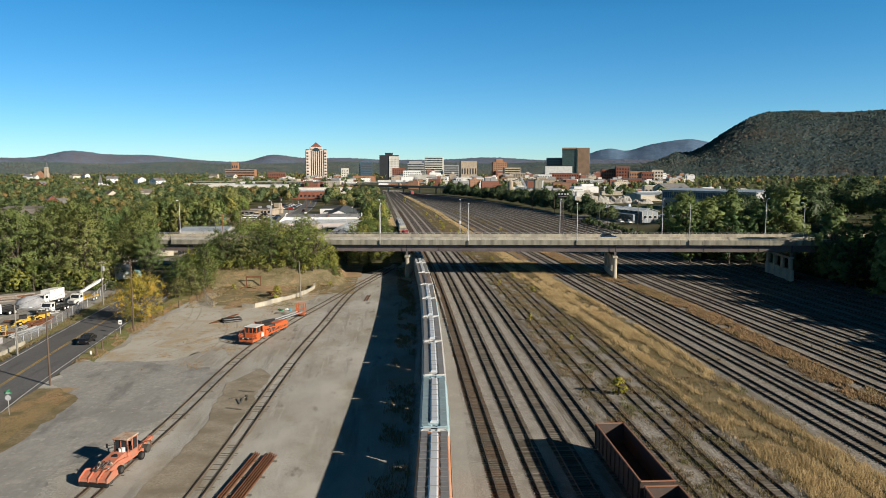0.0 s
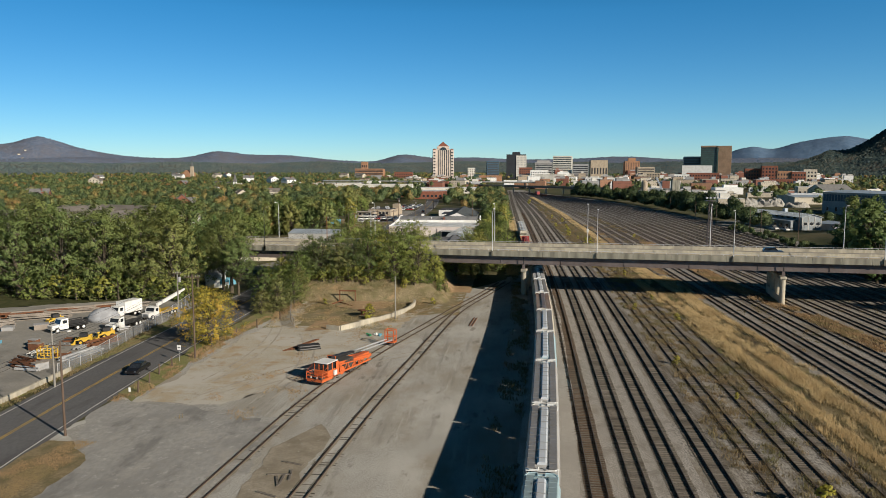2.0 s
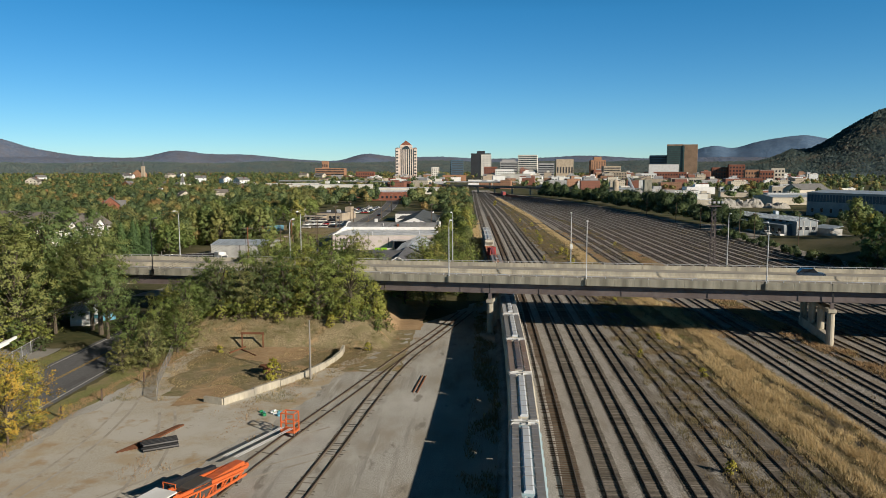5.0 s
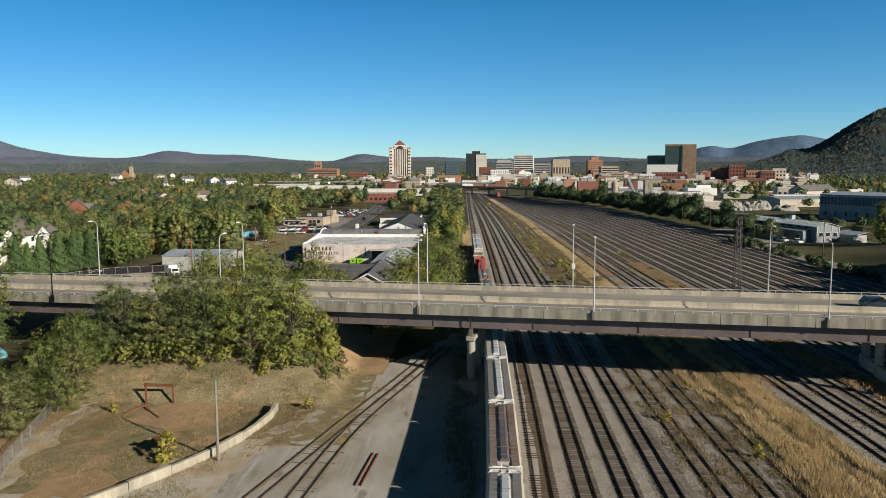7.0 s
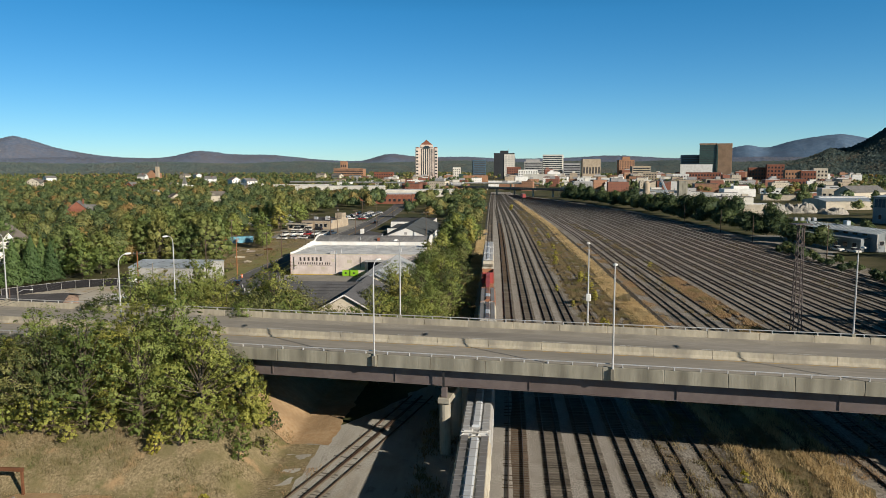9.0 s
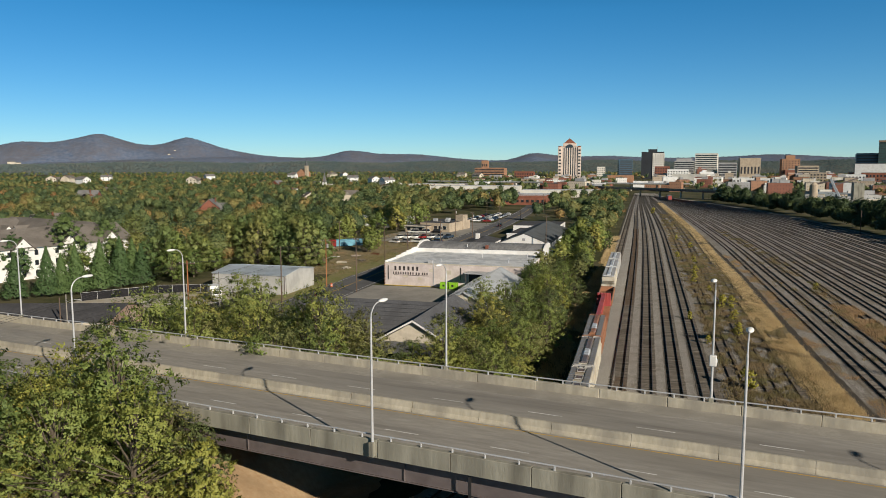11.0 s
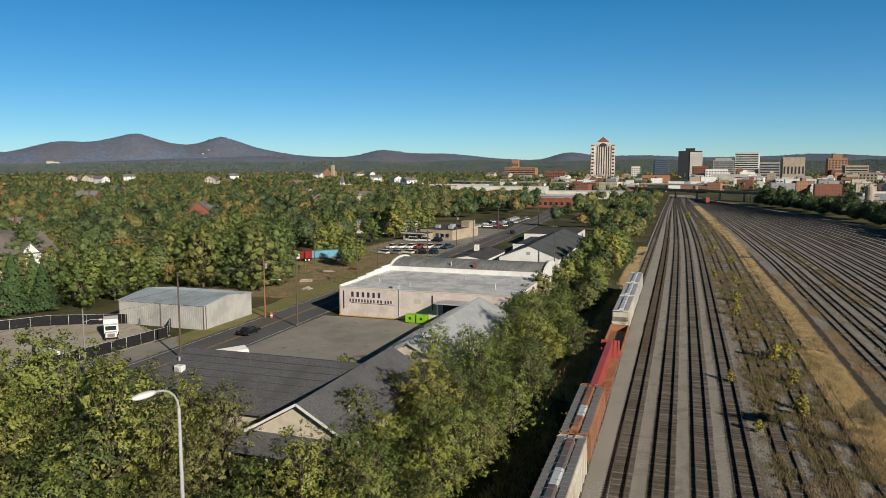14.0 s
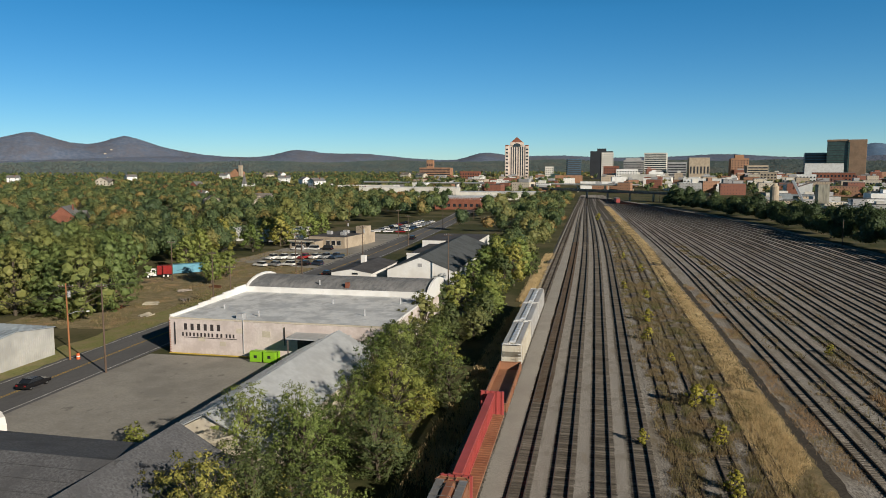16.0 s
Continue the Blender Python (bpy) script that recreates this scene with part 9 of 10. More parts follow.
part("bracket", G().box(-0.1, 0.35, -0.05, 0.32, -0.1, 0.1), M_GALV, box)

# ---- concrete wall, fences, posts ----
WALL = [(-31.2, 162.9), (-28.4, 161.9), (-25.7, 166.0), (-23.2, 170.0), (-20.3, 175.4), (-18.9, 179.4), (-18.0, 183.2), (-17.5, 186.6), (-17.7, 189.8)]
wall = thing("retaining_wall", "low cracked cream concrete wall around a dirt mound", "wall", pose(0, 0, LOW))
for k, (p, q) in enumerate(zip(WALL, WALL[1:])):
    d = Vector((q[0] - p[0], q[1] - p[1], 0))
    n = Vector((-d.y, d.x, 0)).normalized() * 0.22
    t = 1.0 + 0.1 * ((k * 37) % 5 - 2) / 2
    e = d.normalized() * 0.03
    vs = [(p[0] + e.x + n.x * s, p[1] + e.y + n.y * s, z) for z in (0, t) for s in (-1, 1)] + [(q[0] - e.x + n.x * s, q[1] - e.y + n.y * s, z) for z in (0, t) for s in (-1, 1)]
    part("wall_section", G().add(vs, [(0, 1, 3, 2), (4, 5, 7, 6), (0, 4, 6, 2), (1, 5, 7, 3), (2, 3, 7, 6), (0, 1, 5, 4)]), M_CONC, wall, "stained concrete wall section")


def fence(points, h, label, cloth=None, step=3.0, group="fences", post=M_GALV):
    root = thing("fence", label, "fence", pose(0, 0, LOW), group)
    for (ax, ay), (bx, by) in zip(points, points[1:]):
        n = max(1, int(math.hypot(bx - ax, by - ay) / step))
        for k in range(n + 1):
            x, y = ax + (bx - ax) * k / n, ay + (by - ay) * k / n
            part("post", G().cyl((x, y, 0), (x, y, h + 0.1), 0.045, 0.045, 6), post, root)
        part("top_rail", G().bar((ax, ay, h), (bx, by, h), 0.05), post, root)
        part("mesh_panel" if cloth is None else "cloth_panel", G().bar((ax, ay, h / 2), (bx, by, h / 2), 0.02, h - 0.06), cloth or M_MESH, root)
    return root


fence([(-62.9, 128), (-63.2, 140), (-64.6, 153), (-66.2, 170), (-69.9, 190)], 2.0, "grey chain-link fence of a truck yard")
fence([(-48.5, 196), (-44.0, 182), (-40.5, 170), (-37.6, 163)], 1.7, "old chain-link fence at the edge of a lot", None, 2.6, "fences", M_POLE_GREY)
fence([(-72.0, 262.5), (-70.6, 281), (-67.8, 305), (-73.0, 312.3)], 1.9, "black cloth-covered fence round a dirt lot", M_FENCECLOTH)
fence([(-73, 312.5), (-84, 311.5), (-96, 306), (-106, 292)], 1.9, "black cloth-covered fence round a dirt lot", M_FENCECLOTH)
banner = thing("banner", "white and grey banner on a black fence", "banner", pose(-69.3, 292.4, LOW + 0.5, 0, 0, 83))
part("cloth", G().box(-1.6, 1.6, -0.02, 0.0, 0, 1.3), M_WHITE, banner)
part("bar", G().box(-1.3, 1.2, -0.03, -0.02, 0.3, 0.5), M_GREYWALL, banner)
for x, y in ((-47.3, 121.9), (-48.0, 126.4), (-48.6, 130.6), (-48.7, 135.0), (-48.0, 141.9), (-47.6, 147.5), (-46.4, 156), (-45, 163), (-43, 171)):
    p = thing("fence_post", "leaning dark wooden post beside the road", "post", pose(x, y, LOW - 0.1, (x * 13) % 5 - 2, (y * 7) % 5 - 2, 0), "roadside posts")
    part("post", G().cyl((0, 0, 0), (0, 0, 1.7), 0.13, 0.11, 8), M_POLE, p)
    part("cap", G().cyl((0, 0, 1.7), (0, 0, 1.76), 0.135, 0.09, 8), M_POLE, p)
barrier = thing("roadside_barrier", "low cream concrete barrier along a truck yard", "barrier", pose(0, 0, LOW))
for k in range(9):
    y = 96 + k * 3.9
    part("barrier_block", G().box(-63.1, -62.65, y, y + 3.8, 0, 0.75, 0.06), M_CONC, barrier)
s = thing("street_sign", "green street name sign on a thin pole", "street sign", pose(-46.9, 92.8, LOW))
part("pole", G().cyl((0, 0, 0), (0, 0, 3.0), 0.035, 0.035, 7), M_GALV, s)
part("blade", G().box(-0.45, 0.45, -0.015, 0.015, 2.8, 3.05), M_GREENSIGN, s)
part("blade_cross", G().box(-0.015, 0.015, -0.45, 0.45, 3.06, 3.3), M_GREENSIGN, s)
part("bar", G().box(-0.3, 0.3, -0.02, -0.016, 2.88, 2.97), M_WHITE, s)
part("stop_plate", G().cyl((0, -0.05, 2.3), (0, -0.03, 2.3), 0.38, 0.38, 8), M_GALV, s, "back of an eight-sided sign")
s = thing("road_sign", "white rectangular road sign on a post", "road sign", pose(-48.9, 138.0, LOW))
part("pole", G().cyl((0, 0, 0), (0, 0, 2.6), 0.035, 0.035, 7), M_GALV, s)
part("plate", G().box(-0.32, 0.32, -0.02, 0.0, 1.9, 2.7, 0.005), M_WHITE, s)
part("bar", G().box(-0.2, 0.2, -0.03, -0.021, 2.2, 2.35), M_BLACK, s)
s = thing("road_sign", "small white marker post beside a bush", "road sign", pose(-47.0, 119.2, LOW))
part("pole", G().cyl((0, 0, 0), (0, 0, 1.6), 0.04, 0.04, 7), M_POLE, s)
part("plate", G().box(-0.15, 0.15, -0.05, -0.03, 1.0, 1.6), M_WHITE, s)

# ---- wheels for road vehicles and machines ----
def wheel(root, x, y, r, w=0.26, rim=M_WHITE):
    t = part("wheel", G().cyl((x - w / 2, y, r), (x + w / 2, y, r), r, r, 16), M_RUBBER, root, "black rubber tyre")
    part("rim", G().cyl((x - w / 2 - 0.012, y, r), (x + w / 2 + 0.012, y, r), r * 0.56, r * 0.56, 12), rim, t)


# wheel loader with road-rail gear, on the siding
ld = thing("wheel_loader", "faded orange-red wheel loader with a broom on a siding", "loader", pose(-26.9, 75.6, LOW + 0.05, 0, 0, 166))
part("main_frame", G().box(-0.55, 0.55, -3.0, 3.4, 0.6, 0.95, 0.05), M_FADED, ld)
bon = part("engine_bonnet", G().prism([(0.9, 0.95), (3.5, 0.95), (3.6, 1.25), (3.1, 1.62), (0.9, 1.95)], -0.72, 0.72, "x"), M_FADED, ld, "sloping faded engine bonnet")
# no hole is cut: a black disc stands for the shade inside
part("fan_opening", G().cyl((-0.1, 2.0, 1.70), (-0.1, 2.06, 1.80), 0.33, 0.33, 14), M_BLACK, bon, "black disc painted for the shade in a round fan opening")
for x in (-0.73, 0.73):
    for k in range(4):
        part("louvre", G().box(x - 0.015, x + 0.015, 1.2 + k * 0.42, 1.5 + k * 0.42, 1.15, 1.45), P_UNDER, bon)
part("cab_base", G().box(-0.78, 0.78, -1.05, 0.75, 0.95, 1.65, 0.06), M_FADED, ld, "faded cab base")
part("seat", G().box(-0.28, 0.28, -0.6, -0.1, 1.65, 1.85, 0.05).box(-0.28, 0.28, -0.68, -0.56, 1.85, 2.4, 0.04), M_BLACK, ld)
for x in (-0.74, 0.74):
    for y in (-1.0, -0.1, 0.7):
        part("cab_post", G().box(x - 0.055, x + 0.055, y - 0.055, y + 0.055, 1.65, 3.05), M_FADED, ld)
    part("side_glass", G().box(x - 0.012, x + 0.012, -0.95, -0.15, 1.75, 2.95), M_GLASS, ld)
    part("cab_sill", G().box(x - 0.05, x + 0.05, -1.0, 0.7, 2.95, 3.07), M_FADED, ld)
    part("mirror", G().tube([(x, 0.75, 2.5), (x * 1.75, 1.05, 2.45)], 0.03).box(min(x * 1.7, x * 2.0), max(x * 1.7, x * 2.0), 1.02, 1.06, 2.2, 2.65), M_BLACK, ld)
part("front_glass", G().box(-0.66, 0.66, 0.68, 0.70, 1.75, 2.95), M_GLASS, ld)
part("centre_post", G().box(-0.04, 0.04, 0.66, 0.75, 1.65, 3.0), M_FADED, ld)
part("cab_roof", G().box(-0.88, 0.88, -1.2, 0.92, 3.05, 3.19, 0.05), M_RUSTROOF, ld, "rusting cream cab roof")
part("exhaust", G().cyl((0.42, 1.1, 1.85), (0.42, 1.1, 2.95), 0.07, 0.06, 8), M_BLACK, ld)
part("air_filter", G().cyl((-0.42, 1.0, 1.85), (-0.42, 1.0, 2.35), 0.2, 0.2, 12).cyl((-0.1, 1.05, 1.85), (-0.1, 1.05, 2.25), 0.16, 0.16, 12), M_WHITE, ld, "pale air filter cans")
br = part("broom_housing", G().prism([(3.7, 1.05), (4.4, 1.25), (5.35, 0.80), (5.45, 0.55), (5.3, 0.5), (4.3, 0.9), (3.7, 0.8)], -1.5, 1.5, "x"), M_FADED, ld, "wide faded broom housing")
for x in (-1.48, -0.5, 0.5, 1.48):
    part("rib", G().prism([(3.6, 0.7), (3.7, 1.2), (4.4, 1.4), (5.4, 0.92), (5.5, 0.5), (5.2, 0.45)], x - 0.05, x + 0.05, "x"), M_FADED, br)
part("broom_skirt", G().box(-1.55, 1.55, 5.15, 5.5, 0.03, 0.55, 0.08), M_RUBBER, br, "black rubber broom skirt")
part("roller", G().cyl((-1.4, 4.6, 0.5), (1.4, 4.6, 0.5), 0.4, 0.4, 14), P_UNDER, br)
part("motor", G().cyl((0.2, 4.5, 1.3), (0.6, 4.5, 1.3), 0.16, 0.16, 10), P_UNDER, br)
for x in (-0.85, 0.85):
    part("lift_arm", G().bar((x, 0.9, 1.25), (x, 2.6, 1.45), 0.16, 0.26).bar((x, 2.5, 1.45), (x, 4.3, 1.1), 0.16, 0.26), M_FADED, ld)
    part("hydraulic_ram", G().cyl((x * 0.7, 2.2, 1.1), (x * 0.7, 3.9, 1.3), 0.06, 0.06, 7), M_GALV, ld)
    part("headlamp", G().cyl((x * 0.75, 3.35, 1.65), (x * 0.75, 3.47, 1.62), 0.14, 0.14, 10), M_CREAM, ld, "pale round headlamp")
    part("step", G().box(min(x * 0.95, x * 1.2), max(x * 0.95, x * 1.2), -0.6, 0.1, 0.55, 0.62), P_UNDER, ld)
for k, (x, y) in enumerate(((-0.4, 3.4), (0.3, 3.3), (0.0, 3.6), (-0.2, 3.2))):
    part("hose", G().tube([(x, y - 0.3, 1.6), (x - 0.2, y + 0.2, 2.05 - 0.1 * k), (x + 0.15, y + 0.9, 1.35)], 0.04), M_BLACK, ld)
part("rear_boom", G().bar((0, -2.3, 1.05), (0, -4.6, 1.25), 0.34, 0.3).bar((0.0, -4.5, 1.25), (0.5, -5.6, 1.0), 0.5, 0.34), M_FADED, ld, "faded rear boom")
part("rear_roller", G().cyl((-0.85, -2.9, 0.75), (0.85, -2.9, 0.75), 0.45, 0.45, 14), P_UNDER, ld)
for x in (-0.8, 0.8):
    part("rear_guard", G().tube([(x, -1.2, 1.2), (x, -2.2, 1.75), (x, -3.4, 1.5), (x, -3.5, 0.7)], 0.06), M_RUSTY, ld)
for x in (-0.9, 0.9):
    for y in (-1.7, 2.0):
        wheel(ld, x * 0.8, y, 0.44, 0.3, P_UNDER)

# orange tamping machine and its buggy
tm = thing("tamping_machine", "bright orange track tamping machine on a siding", "rail machine", pose(-21.4, 133.4, LOW + 0.2, 0, 0, -20.5))
part("front_frame", G().box(-1.35, 1.35, -7.0, -4.4, 0.45, 0.85, 0.06), M_ORANGE, tm)
part("cab", G().box(-1.2, 1.2, -5.4, -2.9, 0.85, 1.75, 0.06), M_ORANGE, tm, "orange cab body")
part("cab_glass", G().box(-1.12, 1.12, -5.32, -3.0, 1.75, 2.7), M_GLASS, tm)
for x in (-1.14, -0.35, 0.4, 1.14):
    part("cab_post", G().box(x - 0.06, x + 0.06, -5.38, -5.26, 1.75, 2.75), M_ORANGE, tm)
for x in (-1.14, 1.14):
    for y in (-4.2, -2.96):
        part("cab_post", G().box(x - 0.07, x + 0.07, y - 0.07, y + 0.07, 1.75, 2.75), M_ORANGE, tm)
part("cab_roof", G().box(-1.22, 1.22, -5.5, -2.8, 2.75, 2.88, 0.05), M_WHITE, tm, "white cab roof")
part("frame_beam", G().box(-0.55, 0.55, -2.6, 7.0, 1.1, 1.75, 0.08), M_ORANGE, tm, "long orange frame beam")
for k in range(7):
    y = -2.2 + k * 1.3
    part("side_truss", G().bar((-1.0, y, 0.7), (-0.8, y + 0.7, 2.1 - 0.1 * k), 0.16).bar((1.0, y, 0.7), (0.8, y + 0.7, 2.1 - 0.1 * k), 0.16), M_ORANGE, tm)
for x in (-0.9, 0.9):
    part("top_beam", G().bar((x, -2.5, 2.2), (x, 6.8, 1.3), 0.2, 0.3), M_ORANGE, tm)
part("engine", G().box(-1.0, 1.0, -0.8, 1.8, 0.9, 2.2, 0.12), P_UNDER, tm, "grimy engine block")
part("tank", G().box(-1.5, -0.5, -1.2, 2.6, 2.1, 2.5, 0.08), M_BLACK, tm, "black roof tank")
part("electric_box", G().box(1.3, 1.55, -4.2, -3.5, 0.9, 1.6, 0.04), M_WHITE, tm, "white electric box")
for z in (1.3, 1.75):
    part("guard_rail", G().tube([(-1.35, -5.7, z), (-1.35, -7.0, z), (1.35, -7.0, z), (1.35, -5.7, z)], 0.05), M_ORANGE, tm)
for x in (-1.35, -0.6, 0.6, 1.35):
    part("rail_post", G().cyl((x, -7.0, 0.8), (x, -7.0, 1.8), 0.04, 0.04, 6), M_ORANGE, tm)
part("front_workhead", G().box(-1.1, 1.1, -6.8, -5.9, 0.15, 1.1, 0.15), P_UNDER, tm)
for y in (-5.0, 2.2, 5.8):
    part("wheelset", G().cyl((-0.82, y, 0.4), (-0.68, y, 0.4), 0.4, 0.4, 16).cyl((0.68, y, 0.4), (0.82, y, 0.4), 0.4, 0.4, 16).cyl((-0.7, y, 0.4), (0.7, y, 0.4), 0.07, 0.07), P_UNDER, tm)
part("big_wheel", G().cyl((1.0, -1.6, 0.95), (1.12, -1.6, 0.95), 0.62, 0.62, 18).cyl((1.12, -1.6, 0.95), (1.16, -1.6, 0.95), 0.3, 0.3, 12), M_ORANGE, tm)
part("nose", G().box(-0.5, 0.5, 6.6, 7.8, 0.8, 1.3, 0.15), M_ORANGE, tm)
for x in (-1.12, 1.12):
    part("side_sill", G().box(x - 0.09, x + 0.09, -7.0, 6.4, 0.62, 0.86, 0.03), M_ORANGE, tm)
    part("upper_sill", G().bar((x, -2.4, 1.95), (x, 6.0, 1.2), 0.12, 0.16), M_ORANGE, tm)
    for k in range(8):
        y = -2.2 + k * 1.05
        part("brace", G().bar((x, y, 0.85), (x, y + (0.9 if k % 2 else 0.1), 1.88 - 0.092 * k), 0.1), M_ORANGE, tm)
    part("cab_door", G().box(x * 1.17 - 0.02, x * 1.17 + 0.02, -3.5, -2.75, 0.9, 2.7, 0.01), M_ORANGE, tm)
    part("step", G().box(x * 1.2 - 0.15, x * 1.2 + 0.15, -3.4, -2.9, 0.3, 0.36), P_UNDER, tm)
    part("grab_rail", G().tube([(x * 1.22, -5.6, 0.9), (x * 1.22, -5.6, 2.5), (x * 1.22, -6.9, 1.9), (x * 1.22, -6.9, 0.5)], 0.035), M_ORANGE, tm)
    part("tamping_unit", G().box(x * 0.7 - 0.25, x * 0.7 + 0.25, 0.6, 1.5, 0.1, 1.5, 0.06).cyl((x * 0.7, 1.0, 1.5), (x * 0.7, 1.0, 2.15), 0.09, 0.09), P_UNDER, tm, "grimy tamping unit")
    part("hydraulic_ram", G().cyl((x * 0.6, 2.2, 1.0), (x * 0.6, 4.6, 1.5), 0.07, 0.07), M_GALV, tm)
part("roll_hoop", G().tube([(-1.0, -2.2, 1.9), (-1.0, -2.2, 3.1), (0.4, -2.2, 3.1), (0.4, -2.2, 1.9)], 0.07), M_ORANGE, tm)
part("boom", G().bar((-0.9, -1.9, 2.75), (-0.2, 3.4, 2.45), 0.55, 0.3), M_BLACK, tm, "black equipment boom")
part("headlamp", G().cyl((-0.5, -7.05, 1.15), (-0.5, -7.12, 1.15), 0.11, 0.11, 10), M_WHITE, tm)
part("headlamp", G().cyl((0.5, -7.05, 1.15), (0.5, -7.12, 1.15), 0.11, 0.11, 10), M_WHITE, tm)
part("hose", G().tube([(0.3, -6.9, 1.1), (0.1, -7.1, 0.7), (-0.3, -7.05, 0.5), (-0.7, -6.9, 0.9)], 0.035), M_BLACK, tm)
bg = thing("alignment_buggy", "orange framed buggy joined to a rail machine by rods", "rail machine", pose(-17.0, 151.6, LOW + 0.2, 0, 0, -13))
part("base", G().box(-0.9, 0.9, -0.7, 0.7, 0.35, 0.6, 0.04), M_ORANGE, bg)
for x in (-0.8, 0.8):
    for y in (-0.6, 0.6):
        part("post", G().box(x - 0.07, x + 0.07, y - 0.07, y + 0.07, 0.6, 2.6), M_ORANGE, bg)
for z in (1.5, 2.6):
    part("ring", G().tube([(-0.8, -0.6, z), (0.8, -0.6, z), (0.8, 0.6, z), (-0.8, 0.6, z), (-0.8, -0.6, z)], 0.07), M_ORANGE, bg)
for y in (-0.5, 0.5):
    part("wheelset", G().cyl((-0.8, y, 0.25), (-0.7, y, 0.25), 0.25, 0.25, 12).cyl((0.7, y, 0.25), (0.8, y, 0.25), 0.25, 0.25, 12), P_UNDER, bg)
for x in (-0.75, -0.45, 0.45, 0.75):
    part("rod", G().cyl((x, -0.7, 1.0), (x - 1.5, -10.2, 1.2), 0.05, 0.05, 6), M_GALV, bg, "long pale steel rod")

# ---- stacks of rails, pipes and junk ----
st = thing("rail_stack", "stack of rusty rails lying on timber", "rails", pose(-13.8, 71.5, LOW + 0.06, 0, 0, -9))
for k in range(8):
    x = -1.05 + k * 0.28 + (0.5 if k > 2 else 0)
    part("rail", G().prism([(x - 0.07, 0.12), (x + 0.07, 0.12), (x + 0.03, 0.17), (x + 0.03, 0.28), (x - 0.03, 0.28), (x - 0.03, 0.17)], -6 + 0.3 * (k % 3), 6 - 0.2 * (k % 4), "y"), M_RUSTY, st)
for y in (-4, 0, 4):
    part("bearer", G().box(-1.5, 1.9, y - 0.12, y + 0.12, 0, 0.12, 0.01), M_SLEEPERS, st)
st = thing("rail_stack", "two rusty rails lying in gravel", "rails", pose(-3.6, 172.0, LOW + 0.04, 0, 0, -5))
for x in (-0.25, 0.3):
    part("rail", G().prism([(x - 0.07, 0.0), (x + 0.07, 0.0), (x + 0.03, 0.05), (x + 0.03, 0.16), (x - 0.03, 0.16), (x - 0.03, 0.05)], -4, 4, "y"), M_RUSTY, st)
st = thing("rail_stack", "bundle of rusty rails and bent bars on dirt", "rails", pose(-32.2, 149.7, LOW + 0.06, 0, 0, -20))
for k in range(5):
    part("rail", G().bar((-0.6 + k * 0.25, -4.6 + 0.4 * k, 0.1), (-0.4 + k * 0.18, 4.6, 0.1 + 0.03 * k), 0.13, 0.16), M_RUSTY, st)
st = thing("pipe_stack", "heap of black plastic pipes on dirt", "pipes", pose(-30.4, 147.4, LOW + 0.06, 0, 0, -60))
for k in range(9):
    part("pipe", G().cyl((-1.0 + (k % 5) * 0.42, -1.9 + 0.1 * (k % 3), 0.2 + 0.36 * (k // 5)), (-1.0 + (k % 5) * 0.42, 1.9, 0.2 + 0.36 * (k // 5)), 0.2, 0.2, 9), M_BLACK, st)
jk = thing("junk_heap", "small heap of blue and white rubbish on weeds", "rubbish", pose(-21.3, 158.8, LOW + 0.06))
rj = random.Random(3)
for k in range(14):
    x, y, s = rj.uniform(-1.6, 1.6), rj.uniform(-0.8, 0.8), rj.uniform(0.15, 0.35)
    part("piece", G().box(-s, s, -s * 0.7, s * 0.7, 0, s, 0.05).turn(pose(x, y, 0, 0, rj.uniform(-20, 20), rj.uniform(0, 180))), rj.choice([M_BLUEVAN, M_WHITE, M_BLUEVAN, M_GREENSIGN]), jk)
fr = thing("gate_frame", "rusty steel gate frame standing in dry weeds", "gate", pose(-33.6, 191.6, LOW))
part("post", G().box(-1.9, -1.7, -0.1, 0.1, 0, 2.4), M_RUSTY, fr)
part("post", G().box(1.7, 1.9, -0.1, 0.1, 0, 2.4), M_RUSTY, fr)
part("beam", G().box(-2.0, 2.0, -0.12, 0.12, 2.4, 2.75, 0.02), M_RUSTY, fr)
part("fallen_bar", G().bar((-1.5, -1.5, 0.2), (2.2, -5.5, 0.15), 0.2), M_RUSTY, fr)
part("fallen_bar", G().bar((-2.5, -4.5, 0.3), (-0.5, -2.2, 0.8), 0.2), M_RUSTY, fr)
bx = thing("steel_pedestal", "rusty steel box beside a clay patch", "steel box", pose(-26.9, 176.8, LOW))
part("body", G().box(-0.5, 0.5, -0.5, 0.5, 0, 1.0, 0.04), M_RUSTY, bx)
part("top", G().box(-1.1, 1.1, -0.7, 0.7, 1.0, 1.15, 0.02), M_RUSTY, bx)
ml_ = thing("timber_scrap", "old sleepers and planks lying in gravel", "timber", pose(-18.6, 96.5, LOW + 0.06))
for k in range(6):
    part("plank", G().box(-1.2, 1.2, -0.12, 0.12, 0, 0.1, 0.01).turn(pose(rj.uniform(-1, 1), rj.uniform(-4, 4), 0.01, 0, 0, rj.uniform(0, 180))), M_SLEEPERS, ml_)


